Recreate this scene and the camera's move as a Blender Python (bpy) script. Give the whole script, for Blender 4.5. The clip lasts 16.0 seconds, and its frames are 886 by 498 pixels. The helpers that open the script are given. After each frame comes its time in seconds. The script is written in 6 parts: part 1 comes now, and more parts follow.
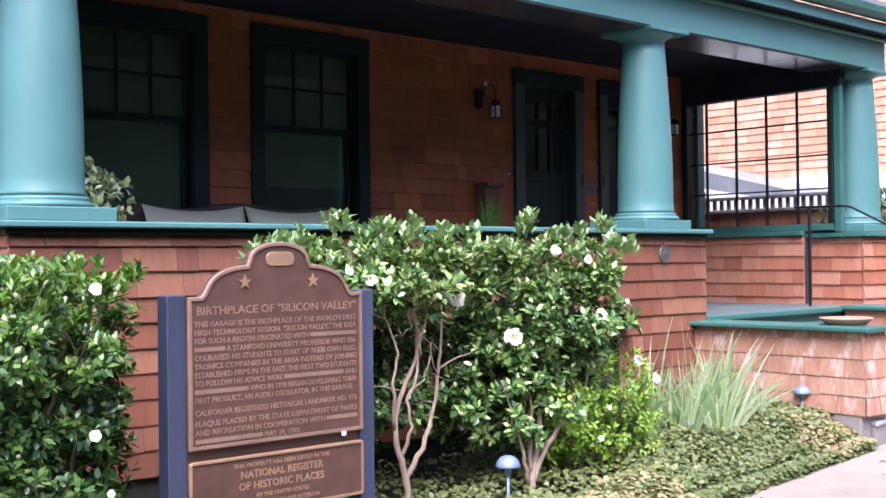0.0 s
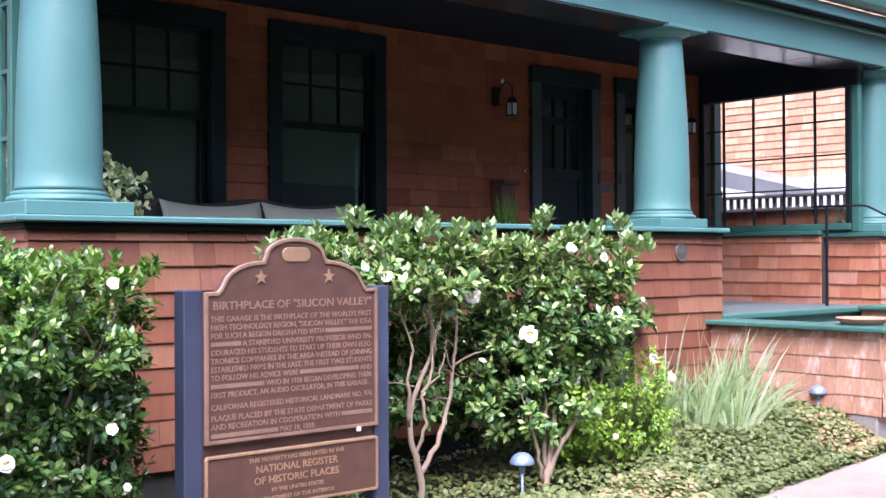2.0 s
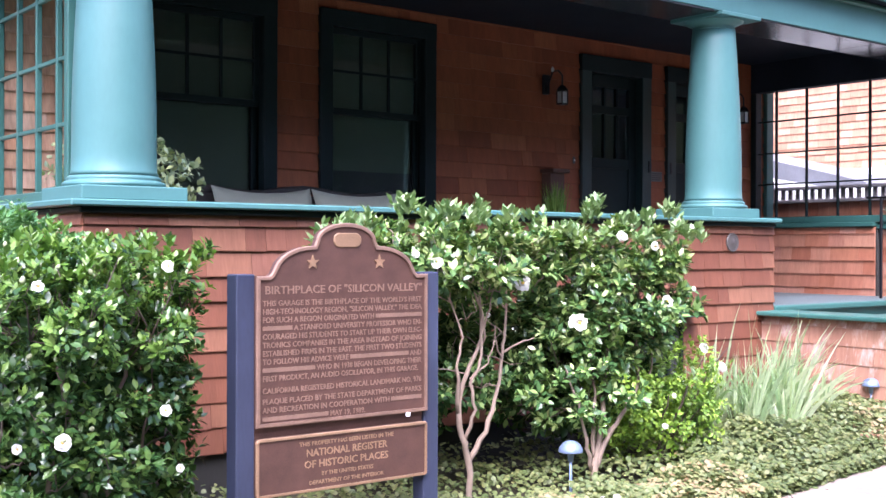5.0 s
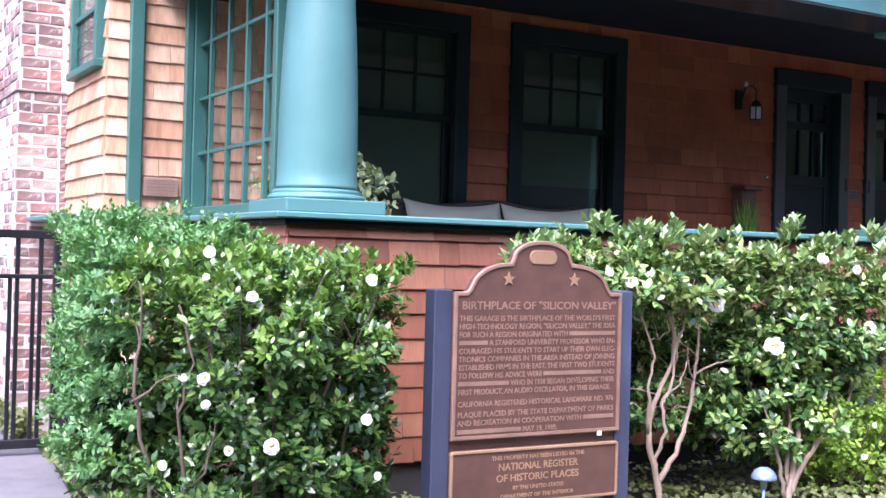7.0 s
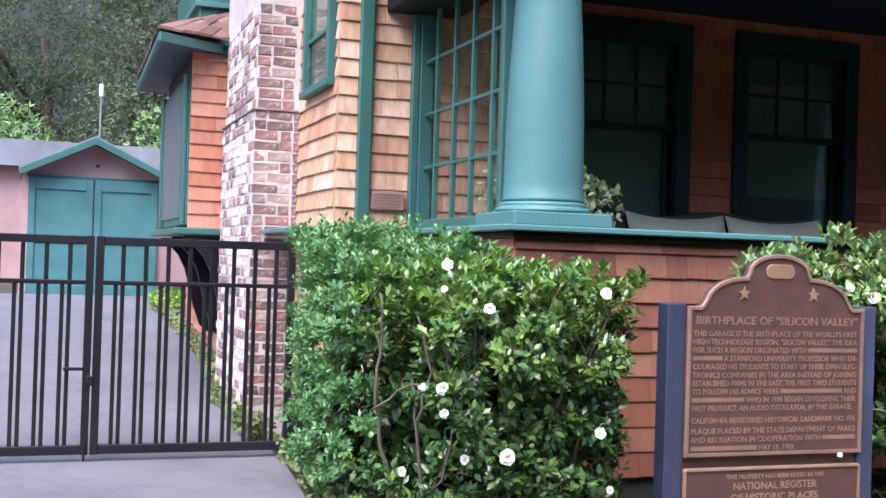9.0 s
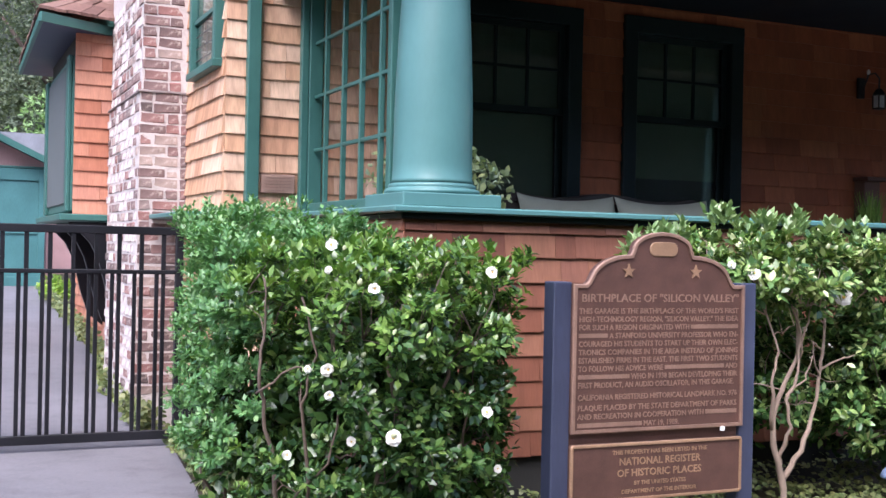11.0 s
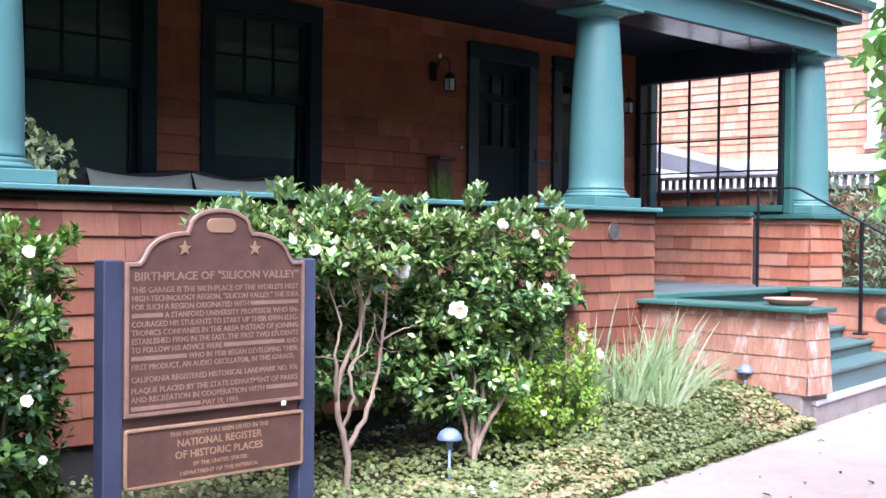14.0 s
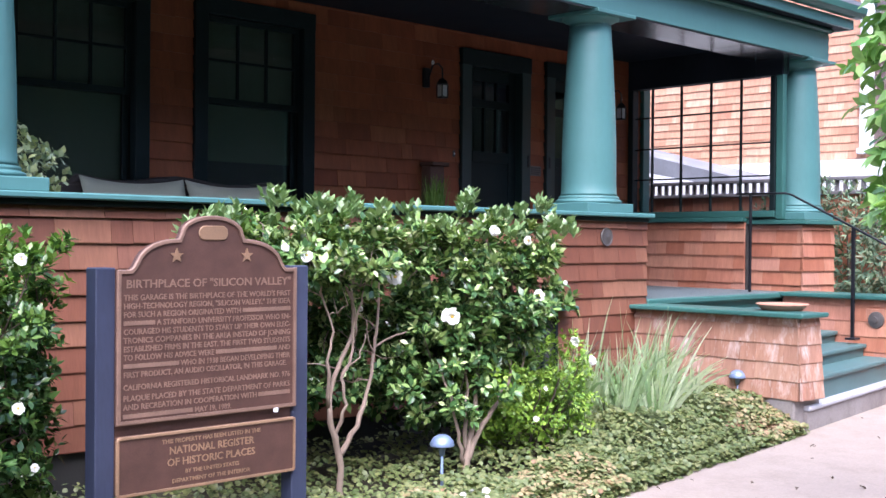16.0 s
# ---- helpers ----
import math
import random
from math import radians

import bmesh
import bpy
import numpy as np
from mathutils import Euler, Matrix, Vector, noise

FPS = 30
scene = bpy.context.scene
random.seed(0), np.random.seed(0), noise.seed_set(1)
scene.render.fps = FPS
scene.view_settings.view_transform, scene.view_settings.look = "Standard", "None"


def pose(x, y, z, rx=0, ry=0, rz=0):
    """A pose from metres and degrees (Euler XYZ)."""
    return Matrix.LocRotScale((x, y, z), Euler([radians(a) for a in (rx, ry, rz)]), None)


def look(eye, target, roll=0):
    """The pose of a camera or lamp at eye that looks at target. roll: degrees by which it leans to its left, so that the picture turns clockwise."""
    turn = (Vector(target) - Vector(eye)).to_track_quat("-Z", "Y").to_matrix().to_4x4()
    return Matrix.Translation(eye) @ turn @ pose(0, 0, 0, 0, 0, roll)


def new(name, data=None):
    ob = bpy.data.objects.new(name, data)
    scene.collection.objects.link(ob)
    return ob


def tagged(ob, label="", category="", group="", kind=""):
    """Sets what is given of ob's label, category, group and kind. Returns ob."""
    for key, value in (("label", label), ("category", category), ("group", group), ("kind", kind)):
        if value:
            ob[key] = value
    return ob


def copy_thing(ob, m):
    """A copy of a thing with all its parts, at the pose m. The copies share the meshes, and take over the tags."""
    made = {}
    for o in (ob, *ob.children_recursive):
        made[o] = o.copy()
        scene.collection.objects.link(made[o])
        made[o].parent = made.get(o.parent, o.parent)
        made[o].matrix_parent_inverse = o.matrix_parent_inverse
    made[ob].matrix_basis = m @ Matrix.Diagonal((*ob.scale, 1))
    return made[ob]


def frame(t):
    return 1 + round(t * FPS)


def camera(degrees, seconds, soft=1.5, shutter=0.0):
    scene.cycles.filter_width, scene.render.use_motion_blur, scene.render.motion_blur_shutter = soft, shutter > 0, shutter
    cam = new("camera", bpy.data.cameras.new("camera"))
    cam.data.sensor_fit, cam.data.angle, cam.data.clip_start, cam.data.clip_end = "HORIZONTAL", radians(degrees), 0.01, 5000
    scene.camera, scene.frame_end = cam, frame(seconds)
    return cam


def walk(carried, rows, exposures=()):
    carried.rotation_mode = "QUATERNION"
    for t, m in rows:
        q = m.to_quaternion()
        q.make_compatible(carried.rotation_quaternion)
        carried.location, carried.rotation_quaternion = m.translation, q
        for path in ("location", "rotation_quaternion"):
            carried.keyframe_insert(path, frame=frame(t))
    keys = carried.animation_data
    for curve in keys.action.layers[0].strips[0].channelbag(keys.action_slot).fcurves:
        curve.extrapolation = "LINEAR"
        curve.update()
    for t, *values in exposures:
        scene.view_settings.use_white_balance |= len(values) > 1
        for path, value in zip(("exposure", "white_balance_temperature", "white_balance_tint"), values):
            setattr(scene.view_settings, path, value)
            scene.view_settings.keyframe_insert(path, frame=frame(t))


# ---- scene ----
cam = camera(42.2, 16.0)
PATH = [
    (0, (-2.709, -5.702, 1.489), (-1.391, -4.198, 1.508), -0.7),
    (0.5, (-2.718, -5.7, 1.487), (-1.405, -4.191, 1.506), -0.6),
    (1, (-2.713, -5.703, 1.486), (-1.406, -4.189, 1.502), -0.6),
    (1.5, (-2.714, -5.697, 1.485), (-1.412, -4.179, 1.501), -0.3),
    (2, (-2.715, -5.706, 1.488), (-1.417, -4.184, 1.502), -0.3),
    (2.5, (-2.714, -5.69, 1.48), (-1.419, -4.166, 1.495), -0.3),
    (3, (-2.713, -5.69, 1.481), (-1.42, -4.164, 1.494), -0.3),
    (5.5, (-2.745, -5.7, 1.469), (-1.529, -4.111, 1.463), 0.4),
    (6, (-2.763, -5.702, 1.474), (-1.579, -4.09, 1.467), 0.6),
    (6.5, (-2.789, -5.687, 1.492), (-1.691, -4.016, 1.491), 0.7),
    (7, (-2.837, -5.679, 1.501), (-1.854, -3.937, 1.512), 1.5),
    (7.5, (-2.891, -5.673, 1.506), (-2.049, -3.86, 1.525), 1.5),
    (8, (-2.94, -5.668, 1.513), (-2.208, -3.807, 1.532), 1.9),
    (8.2, (-2.96, -5.662, 1.509), (-2.279, -3.782, 1.53), 2.1),
    (10.3, (-2.942, -5.648, 1.498), (-2.289, -3.757, 1.519), 1.7),
    (10.5, (-2.926, -5.642, 1.49), (-2.238, -3.765, 1.511), 1.5),
    (11, (-2.88, -5.641, 1.476), (-2.061, -3.816, 1.479), 1.2),
    (11.5, (-2.827, -5.641, 1.469), (-1.918, -3.86, 1.453), 0.8),
    (12, (-2.755, -5.667, 1.468), (-1.745, -3.941, 1.442), 0.8),
    (12.5, (-2.705, -5.676, 1.469), (-1.55, -4.044, 1.441), 1.0),
    (13, (-2.678, -5.683, 1.469), (-1.421, -4.128, 1.437), 0.8),
    (13.5, (-2.66, -5.698, 1.475), (-1.337, -4.199, 1.443), 0.8),
    (14, (-2.644, -5.714, 1.473), (-1.27, -4.261, 1.448), 0.6),
    (14.5, (-2.638, -5.723, 1.481), (-1.248, -4.285, 1.46), 0.4),
    (15, (-2.637, -5.717, 1.482), (-1.246, -4.281, 1.464), 0.4),
    (15.5, (-2.642, -5.729, 1.481), (-1.253, -4.29, 1.466), 0.3),
    (16, (-2.644, -5.73, 1.481), (-1.262, -4.283, 1.465), 0.5),
]
walk(cam, [(t, look(eye, target, roll)) for t, eye, target, roll in PATH], [(0, 1.86, 6000, 21), (3, 2.02, 6030, 21), (6, 2.2, 5860, 24), (7.5, 2.05, 5870, 23), (8, 1.85, 5830, 16), (10.5, 1.46, 6120, 16), (11.5, 1.66, 6040, 18), (12.5, 1.83, 5720, 20), (13, 1.98, 5730, 20), (13.5, 2.07, 5740, 19), (14, 1.98, 5790, 19), (15, 1.73, 5850, 18), (16, 1.72, 5850, 18)])

# ---- world and light ----
world = bpy.data.worlds.new("sky")
scene.world = world
world.use_nodes = True
wn, wl = world.node_tree.nodes, world.node_tree.links
sky = wn.new("ShaderNodeTexSky")
sky.sky_type = "NISHITA"
sky.sun_disc = False
sky.sun_elevation = radians(56)
sky.sun_rotation = radians(221)
sky.air_density, sky.dust_density, sky.ozone_density = 1.0, 3.0, 1.5
wl.new(sky.outputs["Color"], wn["Background"].inputs["Color"])
wn["Background"].inputs["Strength"].default_value = 0.15

sun_data = bpy.data.lights.new("sun", "SUN")
sun_data.energy, sun_data.angle, sun_data.color = 2.3, radians(50), (1.0, 0.96, 0.95)
sun = new("sun", sun_data)
sun.matrix_world = look((-4.2, -4.8, 9.0), (0, 0, 0))


# ---- small tools ----
def mat(name, rough=0.6, metal=0.0):
    m = bpy.data.materials.new(name)
    m.use_nodes = True
    b = m.node_tree.nodes["Principled BSDF"]
    b.inputs["Roughness"].default_value = rough
    b.inputs["Metallic"].default_value = metal
    return m, m.node_tree.nodes, m.node_tree.links, b


def node(n, kind, **values):
    q = n.new(kind)
    for k, v in values.items():
        q.inputs[k.replace("_", " ")].default_value = v
    return q


def ramp(n, l, source, stops):
    r = n.new("ShaderNodeValToRGB")
    e = r.color_ramp.elements
    e[0].position, e[0].color = stops[0][0], (*stops[0][1], 1)
    e[1].position, e[1].color = stops[-1][0], (*stops[-1][1], 1)
    for p, c in stops[1:-1]:
        q = e.new(p)
        q.color = (*c, 1)
    l.new(source, r.inputs["Fac"])
    return r.outputs["Color"]


def blend(n, l, kind, fac, a, b):
    q = n.new("ShaderNodeMix")
    q.data_type, q.blend_type = "RGBA", kind
    for sock, v in ((q.inputs[0], fac), (q.inputs[6], a), (q.inputs[7], b)):
        if isinstance(v, bpy.types.NodeSocket):
            l.new(v, sock)
        else:
            sock.default_value = (*v, 1) if isinstance(v, tuple) else v
    return q.outputs[2]


def noise_tex(n, l, scale, detail=4.0, stretch=(1, 1, 1), rough=0.55, space="Object", shift=None):
    c = n.new("ShaderNodeTexCoord")
    m = n.new("ShaderNodeMapping")
    m.inputs["Scale"].default_value = stretch
    l.new(c.outputs[space], m.inputs["Vector"])
    if shift is not None:
        l.new(shift, m.inputs["Location"])
    t = node(n, "ShaderNodeTexNoise", Scale=scale, Detail=detail, Roughness=rough)
    l.new(m.outputs["Vector"], t.inputs["Vector"])
    return t.outputs["Fac"]


def bump(n, l, b, height, strength=0.3, dist=0.005):
    q = node(n, "ShaderNodeBump", Strength=strength, Distance=dist)
    l.new(height, q.inputs["Height"])
    l.new(q.outputs["Normal"], b.inputs["Normal"])


def paint(name, colour, rough=0.45, vary=0.25, metal=0.0, grain=(6, 6, 1.2), bumpy=0.15, fleck=0.8):
    """Painted wood or metal: two scales of variation, dust and faint brush relief."""
    m, n, l, b = mat(name, rough, metal)
    big = noise_tex(n, l, 1.7, 5)
    fine = noise_tex(n, l, 14, 6, grain)
    dark = tuple(c * (1 - vary) for c in colour)
    light = tuple(min(1, c * (1 + vary * 0.7) + 0.004) for c in colour)
    c1 = ramp(n, l, big, [(0.3, dark), (0.7, light)])
    c2 = ramp(n, l, fine, [(0.25, (0.82, 0.82, 0.82)), (0.6, (1, 1, 1))])
    l.new(blend(n, l, "MULTIPLY", fleck, c1, c2), b.inputs["Base Color"])
    rr = n.new("ShaderNodeMapRange")
    rr.inputs["To Min"].default_value, rr.inputs["To Max"].default_value = rough * 0.8, min(1, rough * 1.3)
    l.new(big, rr.inputs["Value"])
    l.new(rr.outputs["Result"], b.inputs["Roughness"])
    bump(n, l, b, fine, bumpy, 0.003)
    return m


def cedar(name, tones, islands, streak=0.5, rough=0.75, pale=None):
    """Split cedar shingle: a tone of its own for every piece, vertical grain, weather streaks."""
    m, n, l, b = mat(name, rough)
    if islands:
        one = n.new("ShaderNodeNewGeometry").outputs["Random Per Island"]
    else:
        one = n.new("ShaderNodeObjectInfo").outputs["Random"]
    base = ramp(n, l, one, [(i / (len(tones) - 1), c) for i, c in enumerate(tones)])
    mul = node(n, "ShaderNodeMath")
    mul.operation = "MULTIPLY"
    mul.inputs[1].default_value = 37.0
    l.new(one, mul.inputs[0])
    comb = n.new("ShaderNodeCombineXYZ")
    l.new(mul.outputs[0], comb.inputs["X"])
    grain = noise_tex(n, l, 1.0, 5, (95, 95, 5), 0.6, "Object", comb.outputs[0])
    big = noise_tex(n, l, 1.0, 3, (16, 16, 3.0), 0.6, "Object", comb.outputs[0])
    g = ramp(n, l, grain, [(0.3, (0.72, 0.66, 0.62)), (0.62, (1.06, 1.05, 1.04))])
    s = ramp(n, l, big, [(0.32, (0.68, 0.63, 0.6)), (0.68, (1.1, 1.09, 1.08))])
    c = blend(n, l, "MULTIPLY", 0.45, base, g)
    c = blend(n, l, "MULTIPLY", streak, c, s)
    if pale:
        w = noise_tex(n, l, 1.0, 5, (7, 7, 2.2), 0.75, "Object", comb.outputs[0])
        f = ramp(n, l, w, [(0.5, (0, 0, 0)), (0.74, (0.75, 0.75, 0.75))])
        c = blend(n, l, "MIX", f, c, pale)
    l.new(c, b.inputs["Base Color"])
    bump(n, l, b, grain, 0.3, 0.003)
    return m


def part(name, bm, material, parent=None, label="", smooth=False, kind="", category="", group=""):
    """Links a bmesh (or a ready mesh) as one object, in the world's own axes, under a thing or a part."""
    if isinstance(bm, bpy.types.Mesh):
        me = bm
    else:
        me = bpy.data.meshes.new(name)
        bm.normal_update()
        bm.to_mesh(me)
        bm.free()
    if material and not me.materials:
        me.materials.append(material)
    if smooth:
        me.shade_smooth()
    ob = new(name, me)
    if parent is not None:
        ob.parent = parent
        ob.matrix_parent_inverse = Matrix.Translation(parent.location).inverted()
    return tagged(ob, label, category, group, kind)


def thing(name, at, label, category, group="", kind=""):
    ob = new(name)
    ob.location = at
    ob.empty_display_size = 0.1
    return tagged(ob, label, category, group, kind)


def soften(bm, width, edges=None, segments=1):
    bmesh.ops.bevel(bm, geom=list(edges or bm.edges), offset=width, segments=segments, affect="EDGES", profile=0.6)
    return bm


def block(x0, x1, y0, y1, z0, z1, bevel=0.004, bm=None):
    """A box with eased edges."""
    b = bmesh.new()
    bmesh.ops.create_cube(b, size=1)
    bmesh.ops.scale(b, vec=(abs(x1 - x0), abs(y1 - y0), abs(z1 - z0)), verts=b.verts)
    bmesh.ops.translate(b, vec=((x0 + x1) / 2, (y0 + y1) / 2, (z0 + z1) / 2), verts=b.verts)
    if bevel:
        soften(b, min(bevel, 0.3 * min(abs(x1 - x0), abs(y1 - y0), abs(z1 - z0))))
    return joined(bm, b) if bm else b


def joined(bm, other):
    me = bpy.data.meshes.new("tmp")
    other.to_mesh(me)
    other.free()
    bm.from_mesh(me)
    bpy.data.meshes.remove(me)
    return bm


def lathe(profile, segments=40, centre=(0, 0)):
    """A turned shape from (radius, height) pairs."""
    bm = bmesh.new()
    rings = []
    for r, z in profile:
        rings.append([bm.verts.new((centre[0] + r * math.cos(a * math.tau / segments), centre[1] + r * math.sin(a * math.tau / segments), z)) for a in range(segments)])
    for lo, hi in zip(rings, rings[1:]):
        for a in range(segments):
            bm.faces.new((lo[a], lo[(a + 1) % segments], hi[(a + 1) % segments], hi[a]))
    if profile[0][0] > 1e-5:
        bm.faces.new(rings[0][::-1])
    if profile[-1][0] > 1e-5:
        bm.faces.new(rings[-1])
    bmesh.ops.remove_doubles(bm, verts=bm.verts, dist=1e-5)
    return bm


def tube(points, radii, segments=7, bm=None):
    """A bent round bar through points, tapering by radii."""
    bm = bm or bmesh.new()
    pts = [Vector(p) for p in points]
    if not hasattr(radii, "__len__"):
        radii = [radii] * len(pts)
    rings = []
    for i, p in enumerate(pts):
        d = (pts[min(i + 1, len(pts) - 1)] - pts[max(i - 1, 0)]).normalized()
        s = d.cross(Vector((0.31, 0.83, 0.46))).normalized()
        u = d.cross(s)
        rings.append([bm.verts.new(p + radii[i] * (s * math.cos(a * math.tau / segments) + u * math.sin(a * math.tau / segments))) for a in range(segments)])
    for lo, hi in zip(rings, rings[1:]):
        for a in range(segments):
            bm.faces.new((lo[a], lo[(a + 1) % segments], hi[(a + 1) % segments], hi[a]))
    bm.faces.new(rings[0][::-1])
    bm.faces.new(rings[-1])
    return bm


def prism(outline, y0, y1, bevel=0.0):
    """An outline in x and z, drawn out from y0 to y1."""
    bm = bmesh.new()
    a = [bm.verts.new((x, y0, z)) for x, z in outline]
    b = [bm.verts.new((x, y1, z)) for x, z in outline]
    bm.faces.new(a)
    bm.faces.new(b[::-1])
    for i in range(len(a)):
        j = (i + 1) % len(a)
        bm.faces.new((a[j], a[i], b[i], b[j]))
    bmesh.ops.recalc_face_normals(bm, faces=bm.faces)
    if bevel:
        soften(bm, bevel)
    return bm


# ---- materials ----
M_TEAL = paint("teal_paint", (0.073, 0.188, 0.186), 0.4, 0.08, 0.0, (3, 3, 1), 0.04, 0.3)
M_GREEN = paint("green_trim_paint", (0.036, 0.124, 0.108), 0.42, 0.15, 0.0, (6, 6, 1.2), 0.08, 0.4)
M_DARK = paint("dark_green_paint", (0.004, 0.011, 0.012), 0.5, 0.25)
# near-black stands in for shade on the porch ceiling, eave and beam ends
M_CEIL = paint("porch_shade_paint", (0.012, 0.015, 0.022), 0.6, 0.2)
M_FLOOR = paint("grey_floor_paint", (0.115, 0.15, 0.16), 0.5, 0.2)
M_BLACK = paint("black_iron", (0.008, 0.008, 0.0125), 0.45, 0.3, 0.3)
M_POST = paint("blue_grey_steel", (0.037, 0.046, 0.088), 0.5, 0.25, 0.1)
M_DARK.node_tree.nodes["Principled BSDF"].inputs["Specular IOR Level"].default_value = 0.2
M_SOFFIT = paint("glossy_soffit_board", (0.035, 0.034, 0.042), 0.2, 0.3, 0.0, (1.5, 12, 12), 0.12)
M_DOOR = paint("door_casing_paint", (0.008, 0.026, 0.027), 0.45, 0.2)
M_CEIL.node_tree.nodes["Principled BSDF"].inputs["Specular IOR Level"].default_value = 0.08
M_WHITE = paint("white_paint", (0.75, 0.76, 0.78), 0.5, 0.08)
M_PEWTER = paint("dull_pewter", (0.13, 0.115, 0.11), 0.5, 0.25, 0.4)
# near-black base stands in for shade in rooms, openings and below the shingles
M_ROOM = paint("unlit_dark", (0.03, 0.03, 0.03), 0.8, 0.2)
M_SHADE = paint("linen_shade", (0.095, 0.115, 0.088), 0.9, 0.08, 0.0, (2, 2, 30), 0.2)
M_CUSH = paint("grey_canvas", (0.25, 0.26, 0.21), 0.95, 0.1, 0.0, (40, 40, 40), 0.3)
M_WICKER = paint("dark_wicker", (0.018, 0.013, 0.012), 0.6, 0.4, 0.0, (60, 60, 60), 0.6)
M_TREAD = paint("green_tread_paint", (0.072, 0.145, 0.145), 0.5, 0.2)
M_MAIL = paint("red_brown_wood", (0.07, 0.025, 0.015), 0.6, 0.35)
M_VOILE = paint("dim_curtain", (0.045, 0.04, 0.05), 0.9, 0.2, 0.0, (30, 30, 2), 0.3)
M_TERRA = paint("terracotta", (0.46, 0.23, 0.16), 0.8, 0.15)
M_ROOFING = paint("grey_roofing", (0.2, 0.21, 0.24), 0.85, 0.25)
M_PINK = paint("pink_siding", (0.42, 0.26, 0.26), 0.75, 0.15)
M_BLUE = paint("weathered_copper_blue", (0.2, 0.265, 0.42), 0.35, 0.45, 0.3, (20, 20, 20))
RED = [(0.113, 0.038, 0.022), (0.189, 0.070, 0.040), (0.151, 0.049, 0.026), (0.242, 0.107, 0.063), (0.175, 0.060, 0.032), (0.219, 0.092, 0.060)]
GOLD = [(0.319, 0.11, 0.062), (0.44, 0.178, 0.104), (0.374, 0.138, 0.081), (0.506, 0.245, 0.162), (0.407, 0.16, 0.1), (0.473, 0.24, 0.176)]
# darker cedar tones, the porch shade put into the shingle colour
SHADED = [(0.177, 0.041, 0.013), (0.255, 0.067, 0.023), (0.214, 0.052, 0.017), (0.295, 0.092, 0.035), (0.193, 0.047, 0.015)]
M_RED = cedar("red_cedar", RED, False)
M_REDJ = cedar("red_cedar_run", RED, True)
M_GOLD = cedar("gold_cedar", GOLD, False)
M_GOLDJ = cedar("gold_cedar_run", GOLD, True)
WORN = [(0.297, 0.140, 0.095), (0.407, 0.224, 0.155), (0.341, 0.174, 0.120), (0.451, 0.280, 0.200)]
M_WORN = cedar("worn_cedar", WORN, False, 0.7, 0.8, (0.72, 0.63, 0.59))
TAN = [(0.479, 0.259, 0.151), (0.612, 0.396, 0.263), (0.541, 0.303, 0.185), (0.694, 0.506, 0.381), (0.510, 0.275, 0.168), (0.643, 0.462, 0.347)]
M_TAN = cedar("weathered_tan_cedar", TAN, False, 0.9)
M_TANJ = cedar("weathered_tan_cedar_run", TAN, True, 0.9)
M_SHADED = cedar("shaded_cedar", SHADED, False)
M_SHADEDJ = cedar("shaded_cedar_run", SHADED, True)
ORANGE = [(0.475, 0.228, 0.142), (0.646, 0.361, 0.237), (0.551, 0.285, 0.180), (0.703, 0.456, 0.323)]
M_FARJ = cedar("far_cedar_run", ORANGE, True)


def concrete(name, a, c, crack=0.25):
    m, n, l, b = mat(name, 0.85)
    big = noise_tex(n, l, 0.9, 6, space="Object")
    fine = noise_tex(n, l, 60, 4, space="Object")
    stain = noise_tex(n, l, 4.5, 5, space="Object", rough=0.7)
    k = ramp(n, l, big, [(0.3, a), (0.7, c)])
    k = blend(n, l, "MULTIPLY", 0.5, k, ramp(n, l, fine, [(0.3, (0.75, 0.75, 0.75)), (0.7, (1.1, 1.1, 1.1))]))
    k = blend(n, l, "MULTIPLY", crack, k, ramp(n, l, stain, [(0.3, (0.5, 0.48, 0.46)), (0.5, (1, 1, 1))]))
    l.new(k, b.inputs["Base Color"])
    bump(n, l, b, fine, 0.35, 0.004)
    return m


M_PATH = concrete("pale_concrete", (0.275, 0.224, 0.190), (0.337, 0.277, 0.237))
M_DRIVE = concrete("grey_concrete", (0.105, 0.102, 0.116), (0.152, 0.147, 0.166), 0.4)
M_FOUND = concrete("foundation_concrete", (0.2, 0.175, 0.17), (0.3, 0.27, 0.26), 0.5)
M_SLAB = concrete("white_concrete", (0.32, 0.32, 0.35), (0.42, 0.42, 0.45))
M_SOIL = concrete("dark_soil", (0.03, 0.026, 0.016), (0.065, 0.055, 0.033), 0.6)


def leafy(name, tones, rough=0.35, through_light=0.12, back=None):
    m, n, l, b = mat(name, rough)
    one = n.new("ShaderNodeNewGeometry").outputs["Random Per Island"]
    c = ramp(n, l, one, [(i / (len(tones) - 1), k) for i, k in enumerate(tones)])
    v = noise_tex(n, l, 45, 3)
    c = blend(n, l, "MULTIPLY", 0.6, c, ramp(n, l, v, [(0.3, (0.7, 0.7, 0.7)), (0.65, (1.15, 1.15, 1.15))]))
    l.new(c, b.inputs["Base Color"])
    t = n.new("ShaderNodeBsdfTranslucent")
    l.new(blend(n, l, "MULTIPLY", 1.0, c, (1.3, 1.5, 0.6)), t.inputs["Color"])
    s = n.new("ShaderNodeMixShader")
    s.inputs[0].default_value = through_light
    l.new(b.outputs[0], s.inputs[1])
    l.new(t.outputs[0], s.inputs[2])
    l.new(s.outputs[0], n["Material Output"].inputs["Surface"])
    return m


